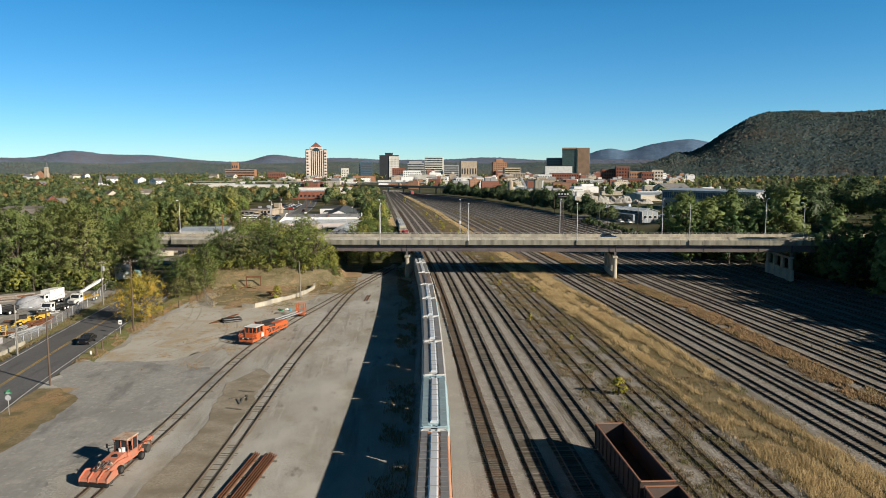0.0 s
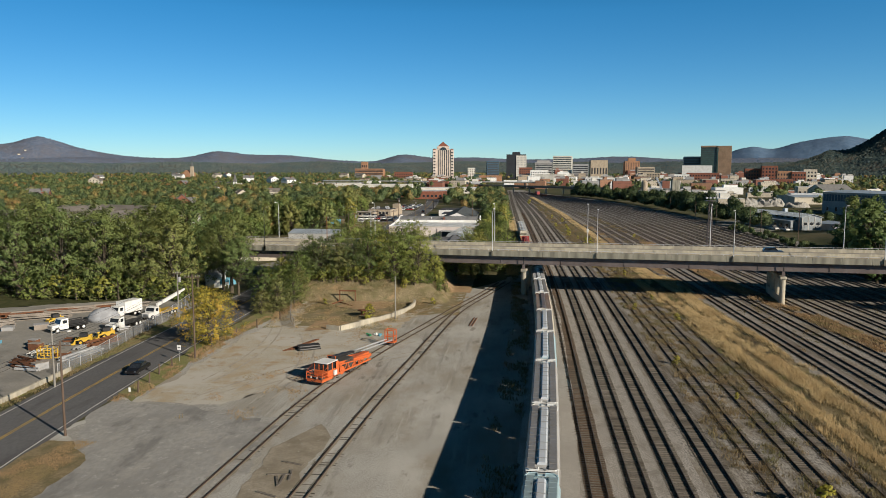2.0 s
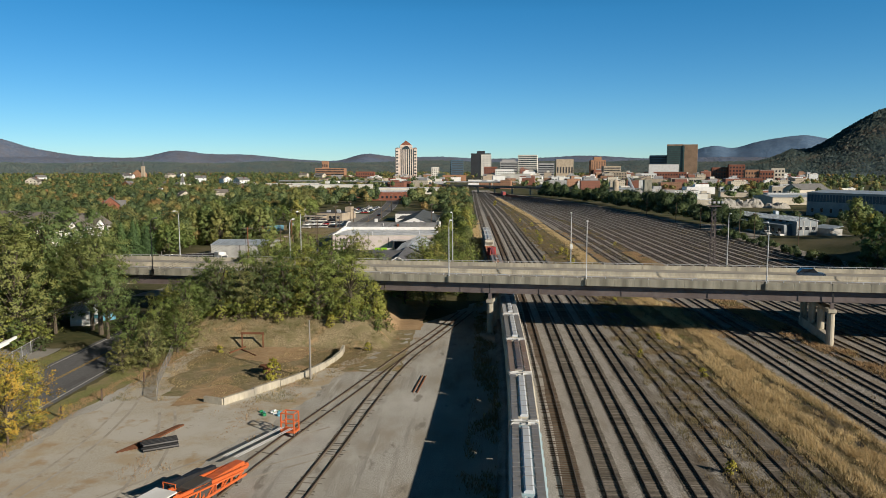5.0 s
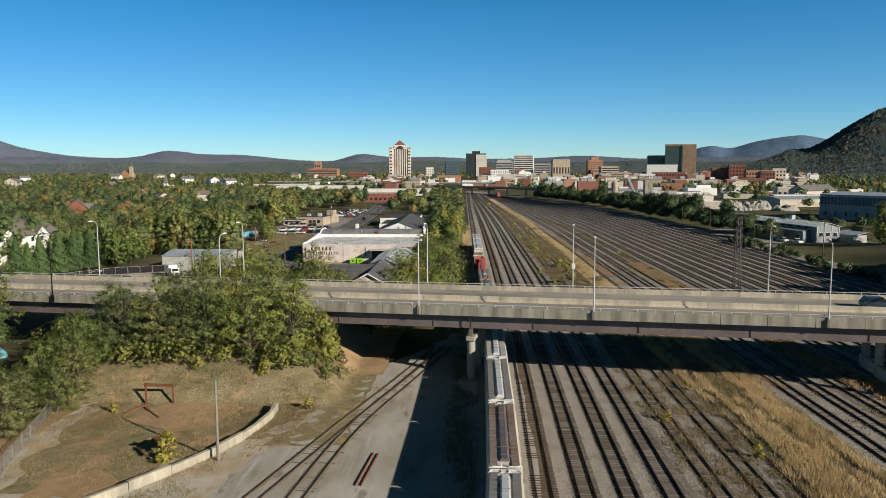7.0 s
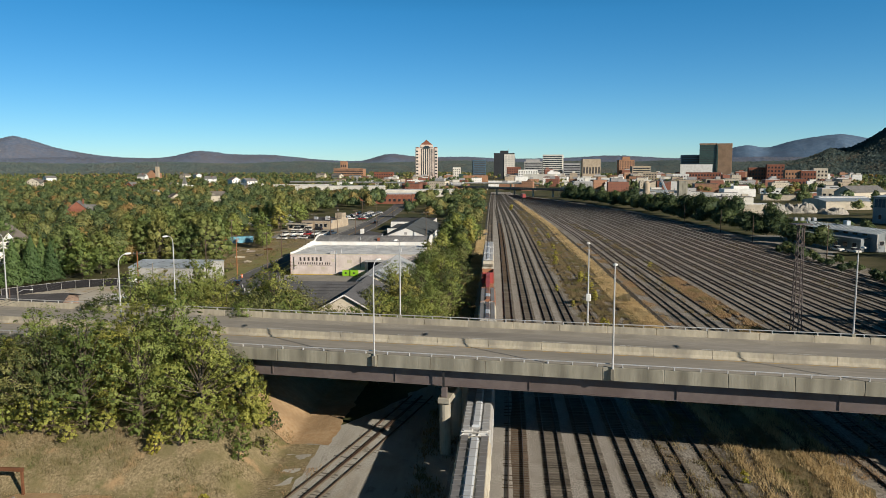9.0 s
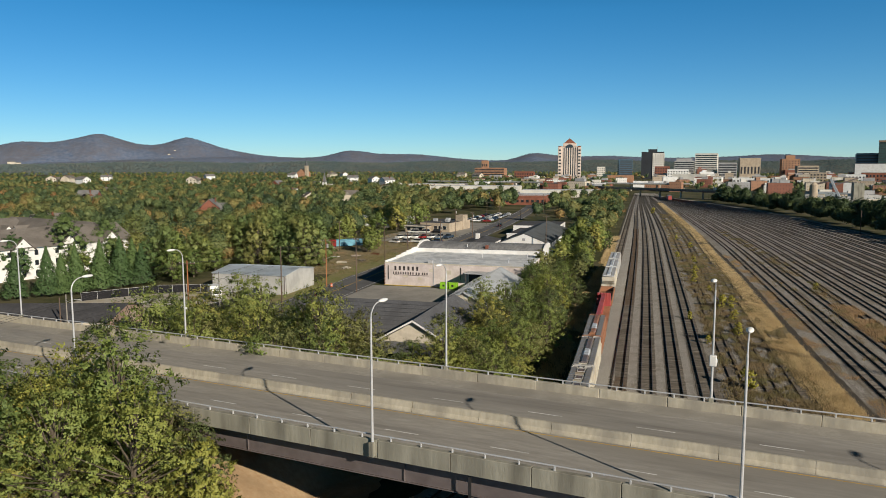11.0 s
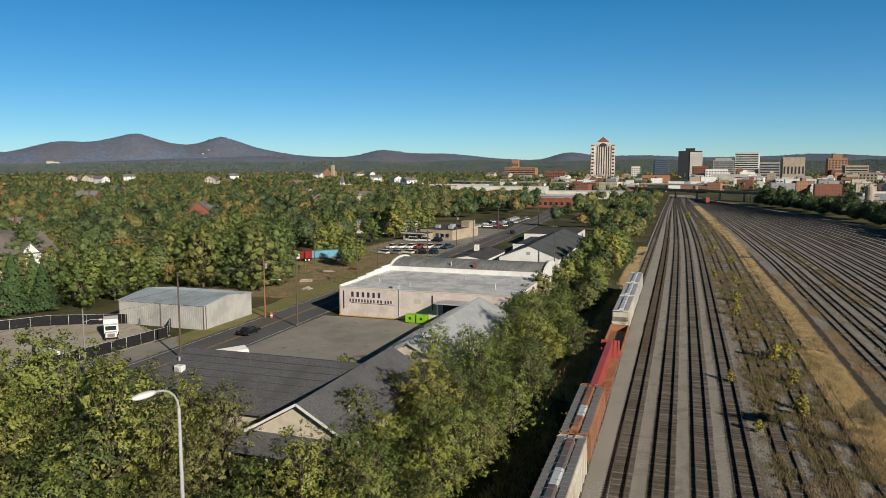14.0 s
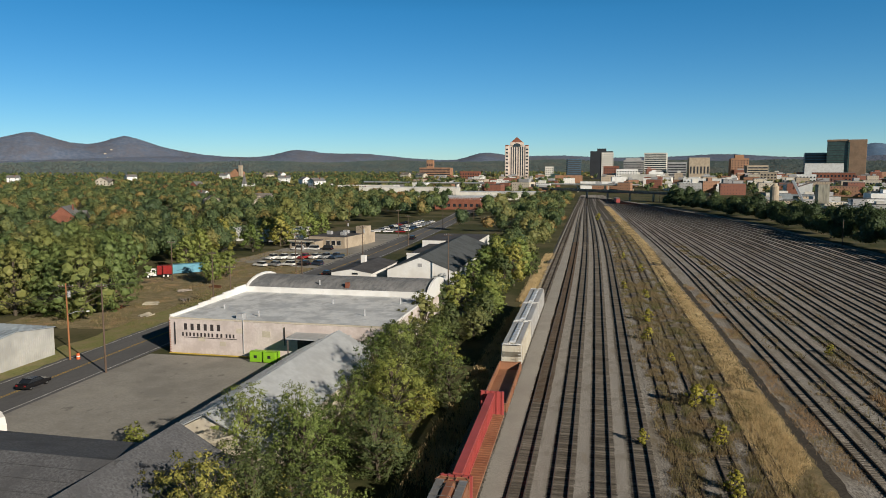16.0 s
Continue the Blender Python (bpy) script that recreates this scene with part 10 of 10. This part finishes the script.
# ---- road vehicles ----
def car(m, label, paint_mat, L=4.6, W=1.82, H=1.45, kind="sedan", group="parked cars", far=False):
    root = thing("car", label, "car", m, group)
    h = L / 2
    low = [(-h, 0.35), (h, 0.35), (h + 0.03, 0.62), (h - 0.12, 0.78), (h - 1.0, 0.92), (-h + 0.25, 0.98), (-h - 0.02, 0.8)]
    part("body", G().prism(low, -W / 2, W / 2, "x"), paint_mat, root)
    if kind == "sedan":
        top = [(h - 1.25, 0.9), (h - 2.0, H - 0.06), (-0.55, H), (-h + 1.15, H - 0.1), (-h + 0.45, 0.97)]
    else:
        top = [(h - 1.2, 0.9), (h - 1.95, H - 0.05), (-h + 0.6, H), (-h + 0.12, 0.97)]
    part("cabin", G().prism(top, -W / 2 + 0.12, W / 2 - 0.12, "x"), M_GLASS, root, "dark window band")
    part("roof", G().box(-W / 2 + 0.14, W / 2 - 0.14, (-h + 1.1) if kind == "sedan" else (-h + 0.55), h - 1.95, H - 0.08, H + 0.015, 0.03), paint_mat, root)
    for x in (-W / 2 + 0.1, W / 2 - 0.1):
        part("pillar", G().bar((x, h - 1.25, 0.9), (x, h - 2.0, H), 0.06), paint_mat, root)
        if far:
            for y in (-h + 0.85, h - 0.85):
                part("wheel", G().cyl((x * 0.97 - 0.1, y, 0.33), (x * 0.97 + 0.1, y, 0.33), 0.33, 0.33, 10), M_RUBBER, root)
            continue
        part("headlight", G().box(x * 0.82 - 0.14, x * 0.82 + 0.14, h - 0.02, h + 0.035, 0.6, 0.74, 0.01), M_CHROME, root)
        part("tail_light", G().box(x * 0.82 - 0.14, x * 0.82 + 0.14, -h - 0.03, -h + 0.02, 0.66, 0.82, 0.01), M_TAIL, root)
        for y in (-h + 0.85, h - 0.85):
            wheel(root, x * 0.97, y, 0.33, 0.22, M_CHROME)
    return root


def pickup(m, label, paint_mat, group="parked cars"):
    root = thing("pickup_truck", label, "pickup truck", m, group)
    part("body", G().prism([(-2.8, 0.45), (2.8, 0.45), (2.8, 0.95), (2.6, 1.1), (1.4, 1.18), (-2.8, 1.18)], -0.98, 0.98, "x"), paint_mat, root)
    part("cab", G().prism([(1.4, 1.15), (0.85, 1.85), (-0.6, 1.88), (-0.75, 1.15)], -0.86, 0.86, "x"), M_GLASS, root, "dark cab windows")
    part("roof", G().box(-0.84, 0.84, -0.62, 0.82, 1.8, 1.92, 0.04), paint_mat, root)
    part("bed_floor", G().box(-0.85, 0.85, -2.7, -0.85, 1.185, 1.2), M_BLACK, root, "dark cargo bed")
    for x in (-0.86, 0.86):
        for y in (-1.9, 1.9):
            wheel(root, x, y, 0.38, 0.26, M_CHROME)
    return root


def truck(m, label, cab_mat, bed=None, bed_mat=None, L=8.0, crane=False, group="trucks in the yard"):
    root = thing("truck", label, "truck", m, group)
    part("chassis", G().box(-0.5, 0.5, -L / 2, L / 2 - 0.3, 0.55, 0.85, 0.04), M_BLACK, root)
    y0 = L / 2
    part("bonnet", G().box(-0.95, 0.95, y0 - 1.5, y0, 0.6, 1.5, 0.14), cab_mat, root)
    part("cab", G().prism([(y0 - 3.0, 0.6), (y0 - 1.4, 0.6), (y0 - 1.4, 1.6), (y0 - 1.75, 2.5), (y0 - 3.0, 2.55)], -1.08, 1.08, "x"), cab_mat, root)
    part("windscreen", G().bar((0, y0 - 1.4, 1.66), (0, y0 - 1.73, 2.4), 1.8, 0.03, (0, 1, 0)), M_GLASS, root)
    for x in (-1.09, 1.09):
        part("side_window", G().box(x - 0.012, x + 0.012, y0 - 2.7, y0 - 1.9, 1.65, 2.25), M_GLASS, root)
        wheel(root, x * 0.92, y0 - 0.9, 0.5, 0.3)
        wheel(root, x * 0.92, -L / 2 + 1.0, 0.5, 0.5)
        wheel(root, x * 0.92, -L / 2 + 2.15, 0.5, 0.5)
    part("grille", G().box(-0.6, 0.6, y0 - 0.01, y0 + 0.03, 0.75, 1.35), M_CHROME, root)
    if bed == "box":
        part("cargo_box", G().box(-1.22, 1.22, -L / 2, y0 - 3.2, 0.9, 3.3, 0.05), bed_mat, root)
    elif bed == "stake":
        part("bed", G().box(-1.2, 1.2, -L / 2, y0 - 3.1, 0.85, 1.0, 0.02), bed_mat, root)
        for x in (-1.18, 1.18):
            for z in (1.2, 1.5, 1.8):
                part("side_board", G().box(x - 0.03, x + 0.03, -L / 2, y0 - 3.1, z - 0.1, z + 0.1), bed_mat, root)
    elif bed == "flat":
        part("bed", G().box(-1.22, 1.22, -L / 2, y0 - 3.1, 0.85, 1.02, 0.02), bed_mat, root)
        part("headboard", G().box(-1.2, 1.2, y0 - 3.25, y0 - 3.15, 1.0, 2.2, 0.02), bed_mat, root)
    if crane:
        part("turret", G().cyl((0, y0 - 3.6, 1.0), (0, y0 - 3.6, 2.4), 0.5, 0.42, 12), M_WHITE, root)
        part("boom", G().bar((0, y0 - 3.8, 2.6), (0, -L / 2 - 2.5, 4.0), 0.5, 0.6), M_WHITE, root, "long white crane boom")
        part("boom_tip", G().bar((0, -L / 2 - 2.3, 4.0), (0, -L / 2 - 4.2, 4.35), 0.32, 0.4), M_WHITE, root)
        part("stripe", G().box(-1.25, 1.25, -L / 2, y0 - 4.2, 1.02, 1.2, 0.02), M_YELLOW, root, "yellow deck edge")
    return root


R = lambda y, off: float(road_x(y)) + off
car(pose(-52.4, 131.5, LOW + 0.06, 0, 0, 182), "black sedan driving on the road", M_CARBLACK, group="cars on the road")
car(pose(-55.1, 311.5, LOW + 0.06, 0, 0, 0), "black sedan driving on the road", M_CARBLACK, group="cars on the road")
car(pose(R(418, 3.2), 418, LOW + 0.06, 0, 0, 0), "black sedan on the road", M_CARBLACK)
car(pose(R(520, 2.0), 520, LOW + 0.06, 0, 0, 0), "dark car on the road", M_CARBLACK, kind="suv", H=1.65)
car(Matrix.Translation((66.0, near_y(66) + 13.2, DECK + CANT * 66 + 0.01)) @ BR @ pose(0, 0, 0, 0, 0, -90), "dark blue car on the bridge", M_CARBLUE, kind="suv", H=1.6, group="cars on the bridge")
truck(pose(-70.5, 160.5, LOW + 0.03, 0, 0, 172), "white flatbed truck with a black bed", M_WHITE, "flat", M_BLACK, 8.5)
truck(pose(-68.8, 171.5, LOW + 0.03, 0, 0, 170), "white crane truck with a yellow deck", M_WHITE, "flat", M_YELLOW, 9.0, True)
truck(pose(-76.0, 170.5, LOW + 0.03, 0, 0, 165), "white box truck in a gravel yard", M_WHITE, "box", M_WHITE, 8.0)
truck(pose(-80.0, 157.5, LOW + 0.03, 0, 0, 150), "small white truck with a dark stake bed", M_WHITE, "stake", M_BLACK, 6.8)
truck(pose(-77.2, 301.5, LOW + 0.03, 0, 0, 223), "white step van on a dirt lot", M_WHITE, "box", M_WHITE, 6.6, group="trucks in the dirt lot")
tl = thing("trailer", "small white box trailer behind a black fence", "trailer", pose(-72.6, 283.4, LOW + 0.03, 0, 0, 70))
part("box", G().box(-1.1, 1.1, -2.0, 2.0, 0.5, 2.4, 0.05), M_WHITE, tl)
part("oval_mark", G().cyl((0.4, -2.02, 1.6), (0.4, -2.0, 1.6), 0.5, 0.5, 16), M_BLUEVAN, tl)
for x in (-1.0, 1.0):
    wheel(tl, x, 0.3, 0.33, 0.22)
tl = thing("trailer", "white semi-trailer box in a gravel yard", "trailer", pose(-66.0, 99.5, LOW + 0.03, 0, 0, 12))
part("box", G().box(-1.25, 1.25, -6.5, 6.5, 1.1, 3.9, 0.05), M_WHITE, tl)
part("mark", G().box(1.25, 1.27, 3.4, 5.6, 2.0, 3.2), M_YELLOW, tl, "yellow panel on the side")
for x in (-1.0, 1.0):
    for y in (-4.6, -3.4):
        wheel(tl, x, y, 0.5, 0.4)


def skid(m, label):
    root = thing("skid_loader", label, "loader", m, "yellow loaders in the yard")
    part("body", G().box(-0.75, 0.75, -1.3, 0.9, 0.4, 1.25, 0.1), M_YELLOW, root)
    part("cage", G().box(-0.6, 0.6, -0.6, 0.7, 1.25, 2.0, 0.06), M_BLACK, root, "black cab cage")
    for x in (-0.85, 0.85):
        part("lift_arm", G().bar((x, -1.2, 1.4), (x, 1.5, 0.8), 0.14, 0.25), M_YELLOW, root)
        for y in (-0.8, 0.55):
            wheel(root, x * 0.95, y, 0.42, 0.28, M_YELLOW)
    part("bucket", G().prism([(1.4, 0.1), (2.3, 0.08), (1.7, 0.4), (1.5, 0.9), (1.35, 0.9)], -0.95, 0.95, "x"), M_YELLOW, root)
    return root


skid(pose(-70.8, 147.8, LOW + 0.03, 0, 0, 115), "yellow skid loader in a scrap yard")
skid(pose(-69.4, 152.5, LOW + 0.03, 0, 0, 130), "yellow skid loader in a scrap yard")
skid(pose(-86.0, 163.0, LOW + 0.03, 0, 0, 140), "orange-yellow digger beside timber stacks")
cg = thing("steel_cage", "yellow welded steel cage in a scrap yard", "steel cage", pose(-71.2, 138.5, LOW + 0.03, 0, 0, 20))
for x in (-1.5, -0.5, 0.5, 1.5):
    for y in (-1, 1):
        part("upright", G().box(x - 0.06, x + 0.06, y - 0.06, y + 0.06, 0, 1.7), M_YELLOW, cg)
for z in (0.1, 0.9, 1.7):
    part("hoop", G().tube([(-1.5, -1, z), (1.5, -1, z), (1.5, 1, z), (-1.5, 1, z), (-1.5, -1, z)], 0.06), M_YELLOW, cg)
tp = thing("tarpaulin_heap", "heap covered by a grey tarpaulin", "tarpaulin", pose(-78, 166.5, LOW + 0.03, 0, 0, 10))
g = G().ball(0, 0, 0, 3.4, 2.3, 2.6, 18, 10)
g.v = [(a * (1 + 0.1 * noise.noise(Vector((a, b, c)))), b * (1 + 0.1 * noise.noise(Vector((b, c, a)))), max(0, c) * (1 + 0.15 * noise.noise(Vector((c, a, b)) * 0.8))) for a, b, c in g.v]
part("cover", g, M_TARP, tp, smooth=True)
part("rope", G().tube([(-3.5, 0, 0.1), (-2, 0, 2.2), (0, 0, 2.75), (2, 0, 2.2), (3.5, 0, 0.1)], 0.03), M_WIRE, tp)


def bundle(m, label, n, L, ma, seed, w=2.6, h=1.2):
    rb = random.Random(seed)
    root = thing("timber_stack", label, "stack", m, "stacks in the truck yard")
    for k in range(n):
        x, z = rb.uniform(-w / 2, w / 2), 0.08 + h * (k / n) * rb.uniform(0.6, 1)
        a = rb.uniform(-0.06, 0.06)
        l = L * rb.uniform(0.75, 1)
        part("beam", G().bar((x - a * l / 2, -l / 2, z), (x + a * l / 2, l / 2, z + rb.uniform(-0.05, 0.05)), rb.uniform(0.12, 0.26), rb.uniform(0.12, 0.24)), ma, root)
    return root


ry = random.Random(44)
for k in range(10):
    bundle(pose(-80 - k * 3.2 + ry.uniform(-1, 1), 181 - k * 2.2 + ry.uniform(-1.5, 1.5), LOW + 0.03, 0, 0, -58 + ry.uniform(-9, 9)), ["long stack of grey timber beams", "long stack of rusty steel beams"][k % 2], 9, ry.uniform(8, 12), [M_TIMBER, M_RUSTY][k % 2], 70 + k, 2.4, 1.1)
for k in range(9):
    bundle(pose(-67.5 - ry.uniform(0, 9), 122 + k * 4.6, LOW + 0.03, 0, 0, ry.uniform(0, 180)), ["low heap of rusty scrap bars", "low heap of pale scrap bars", "low heap of grey poles"][k % 3], 7, ry.uniform(2.5, 5), [M_RUSTY, M_WHITE, M_GALV][k % 3], 90 + k, 1.8, 0.6)
for k in range(14):
    jb = thing("scrap_crate", "weathered crate of scrap in a truck yard", "crate", pose(-68 - ry.uniform(0, 26), ry.uniform(118, 168), LOW + 0.03, 0, 0, ry.uniform(0, 90)), "crates in the truck yard")
    w, d, h = ry.uniform(0.6, 1.3), ry.uniform(0.6, 1.1), ry.uniform(0.5, 1.2)
    part("box", G().box(-w, w, -d, d, 0, h, 0.05), [M_RUSTY, M_TIMBER, M_GREYWALL, M_BLUEVAN, M_ORANGE][k % 5], jb)
    part("lid", G().box(-w - 0.05, w + 0.05, -d - 0.05, d + 0.05, h, h + 0.08, 0.02), [M_TIMBER, M_GREYWALL][k % 2], jb)
bundle(pose(-92, 167, LOW + 0.03, 0, 0, -62), "long stack of grey timber beams", 18, 12, M_TIMBER, 1)
bundle(pose(-90, 174, LOW + 0.03, 0, 0, -66), "long stack of grey timber beams", 18, 12, M_TIMBER, 2)
bundle(pose(-97, 158, LOW + 0.03, 0, 0, -50), "long stack of grey timber beams", 16, 10, M_TIMBER, 3)
bundle(pose(-66.5, 140, LOW + 0.03, 0, 0, -12), "stack of galvanised poles beside a fence", 16, 9, M_GALV, 4, 2.2, 0.8)
bundle(pose(-70.5, 132.5, LOW + 0.03, 0, 0, 70), "stack of rusty steel sections", 16, 6, M_RUSTY, 5, 3.0, 1.3)
bundle(pose(-67.5, 148, LOW + 0.03, 0, 0, -20), "stack of rusty steel sections", 12, 7, M_RUSTY, 6, 1.8, 0.9)
bundle(pose(-76, 125, LOW + 0.03, 0, 0, 60), "stack of rusty steel sections", 14, 6, M_RUSTY, 7, 3.0, 1.0)
bundle(pose(-88, 145, LOW + 0.03, 0, 0, 20), "heap of blue and grey scrap boards", 12, 5, M_BLUEVAN, 8, 2.4, 0.8)
bundle(pose(-99, 146, LOW + 0.03, 0, 0, 40), "long stack of grey timber beams", 16, 9, M_TIMBER, 9)
bundle(pose(-93, 128, LOW + 0.03, 0, 0, 15), "stack of galvanised poles on gravel", 14, 8, M_GALV, 10)
hut = thing("yard_hut", "white metal hut with a green roof edge", "hut", pose(-74.5, 112, LOW + 0.03, 0, 0, 10))
part("wall", G().box(-5, 5, -3, 3, 0, 3.2, 0.04), M_WHITE, hut)
part("roof", G().box(-5.3, 5.3, -3.3, 3.3, 3.2, 3.5, 0.05), M_GREENSIGN, hut)
sh = thing("small_shed", "small white ribbed metal shed among trees beside the road", "shed", pose(-72.4, 209.5, LOW, 0, 0, 12))
part("wall", G().box(-2.2, 2.2, -2.0, 2.0, 0, 2.6), M_WHITE, sh)
part("roof", G().add([(-2.5, -2.5, 2.6), (2.5, -2.5, 2.6), (2.5, 2.3, 3.9), (-2.5, 2.3, 3.9), (-2.5, -2.5, 2.75), (2.5, -2.5, 2.75), (2.5, 2.3, 4.05), (-2.5, 2.3, 4.05)], [(0, 1, 2, 3), (4, 5, 6, 7), (0, 1, 5, 4), (1, 2, 6, 5), (2, 3, 7, 6), (3, 0, 4, 7)]), M_STEELROOF, sh)
for k in range(10):
    part("roof_rib", G().bar((-2.3 + k * 0.51, -2.5, 2.8), (-2.3 + k * 0.51, 2.3, 4.1), 0.07, 0.07), M_WHITE, sh)
sg = thing("roadside_sign", "blue and white board beside the road", "sign", pose(-69.2, 207.5, LOW, 0, 0, -14))
for x in (-1.1, 1.1):
    part("post", G().box(x - 0.06, x + 0.06, -0.06, 0.06, 0, 2.3), M_GALV, sg)
part("board", G().box(-1.4, 1.4, -0.12, -0.06, 0.9, 2.3, 0.01), M_BLUEVAN, sg)
part("panel", G().box(-0.2, 1.3, -0.15, -0.12, 0.95, 1.6), M_WHITE, sg)
hp = thing("tarpaulin_heap", "bright blue tarpaulin beside the road", "tarpaulin", pose(-71, 214, LOW))
part("cover", G().ball(0, 0, 0, 2.4, 1.6, 1.8, 12, 6), M_BLUEVAN, hp)
part("rope", G().tube([(-2.4, 0, 0.1), (0, 0, 1.85), (2.4, 0, 0.1)], 0.03), M_WIRE, hp)

# dumpsters, containers and cars in the further lots
for x in (-30.6, -28.3):
    d = thing("dumpster", "lime green steel dumpster before a loading dock", "dumpster", pose(x, 330.4, LOW + 0.03), "lime green dumpsters")
    part("body", G().prism([(-1.0, 0.15), (1.0, 0.15), (1.0, 1.5), (-1.0, 1.75)], -0.95, 0.95, "x"), M_LIME, d)
    part("lid", G().bar((0, -1.02, 1.82), (0, 1.02, 1.56), 1.95, 0.05, (0, 0, 1)), M_LIME, d)
    part("mark", G().box(-0.25, 0.25, -1.03, -1.0, 0.75, 1.2), M_BLACK, d)
    for q in (-0.97, 0.97):
        part("lift_pocket", G().box(q - 0.06, q + 0.06, -0.6, 0.6, 0.8, 1.0), M_LIME, d)
ct = thing("container", "light blue shipping container in a rough lot", "container", pose(-93.5, 416, LOW + 0.03, 0, 0, -50))
part("box", G().box(-1.22, 1.22, -6.0, 6.0, 0.1, 2.6, 0.04), M_BLUEVAN, ct)
for k in range(20):
    part("rib", G().box(1.22, 1.26, -5.8 + k * 0.6, -5.6 + k * 0.6, 0.2, 2.5), M_BLUEVAN, ct)
truck(pose(-97.5, 405, LOW + 0.03, 0, 0, 120), "white truck with a red bed in a rough lot", M_WHITE, "box", M_CARRED, 7.0, group="trucks in the rough lot")
for k in range(6):
    bundle(pose(-69 - k * 2.2, 358 + (k * 17) % 40, LOW + 0.03, 0, 0, k * 37), "low heap of pale rubble slabs", 7, 3.5, [M_CONC, M_TIMBER, M_RUSTY][k % 3], 60 + k, 2.4, 0.5)
rv = random.Random(17)
paints = [(M_WHITE, "white"), (M_WHITE, "white"), (M_CARSILVER, "silver"), (M_CARBLACK, "black"), (M_CARRED, "dark red"), (M_CARBLUE, "dark blue")]
for k in range(7):
    pm, nm = paints[[0, 1, 0, 4, 0, 2, 5][k]]
    pickup(pose(-83 + k * 3.2, 447 + k * 1.2, LOW + 0.06, 0, 0, 160 + rv.uniform(-6, 6)), nm + " pickup truck in a car park", pm)
for k in range(5):
    pm, nm = paints[[0, 2, 0, 3, 5][k]]
    car(pose(-80 + k * 4.0, 431 + k * 1.5, LOW + 0.06, 0, 0, 75 + rv.uniform(-8, 8)), nm + " car in a rough car park", pm, kind="suv", H=1.65)
for k in range(3):
    car(pose(-86 + k * 5, 474 + k, LOW + 0.06, 0, 0, 80), ["white van beside a tan shop", "white car beside a tan shop", "black car beside a tan shop"][k], [M_WHITE, M_WHITE, M_CARBLACK][k], 5.0, 1.9, 1.9, "suv")
for k in range(26):
    pm, nm = rv.choice(paints)
    car(pose(-68 - (k % 3) * 6, 548 + (k // 3) * 7.5, LOW + 0.06, 0, 0, 90 + rv.uniform(-5, 5)), nm + " car in a long car park", pm, kind=rv.choice(["suv", "sedan"]), far=True)
for x, y in ((134.5, 402), (137.5, 396)):
    pickup(pose(x, y, LOW + 0.02, 0, 0, 190), "white pickup truck beside a depot", M_WHITE)
cone = thing("traffic_barrel", "orange and white traffic barrel beside a pole", "traffic barrel", pose(-59.2, 325.5, LOW + 0.03))
part("body", G().cyl((0, 0, 0), (0, 0, 1.0), 0.3, 0.24, 12), M_ORANGE, cone)
part("band", G().cyl((0, 0, 0.4), (0, 0, 0.6), 0.29, 0.28, 12), M_WHITE, cone)
# freight cars far off in the yard
for y, off in ((840, 0), (826, 0)):
    c = thing("freight_car", "rust-red freight car far off in the yard", "freight car", pose(34, y, BED + 0.2, 0, 0, 6), "far freight cars")
    part("body", G().box(-1.5, 1.5, -6, 6, 0.9, 4.0, 0.08), P_RED, c)
    part("roof", G().box(-1.55, 1.55, -6.1, 6.1, 4.0, 4.15, 0.05), P_ROOFBROWN, c)
    part("underframe", G().box(-1.2, 1.2, -5.5, 5.5, 0.2, 0.9), P_UNDER, c)
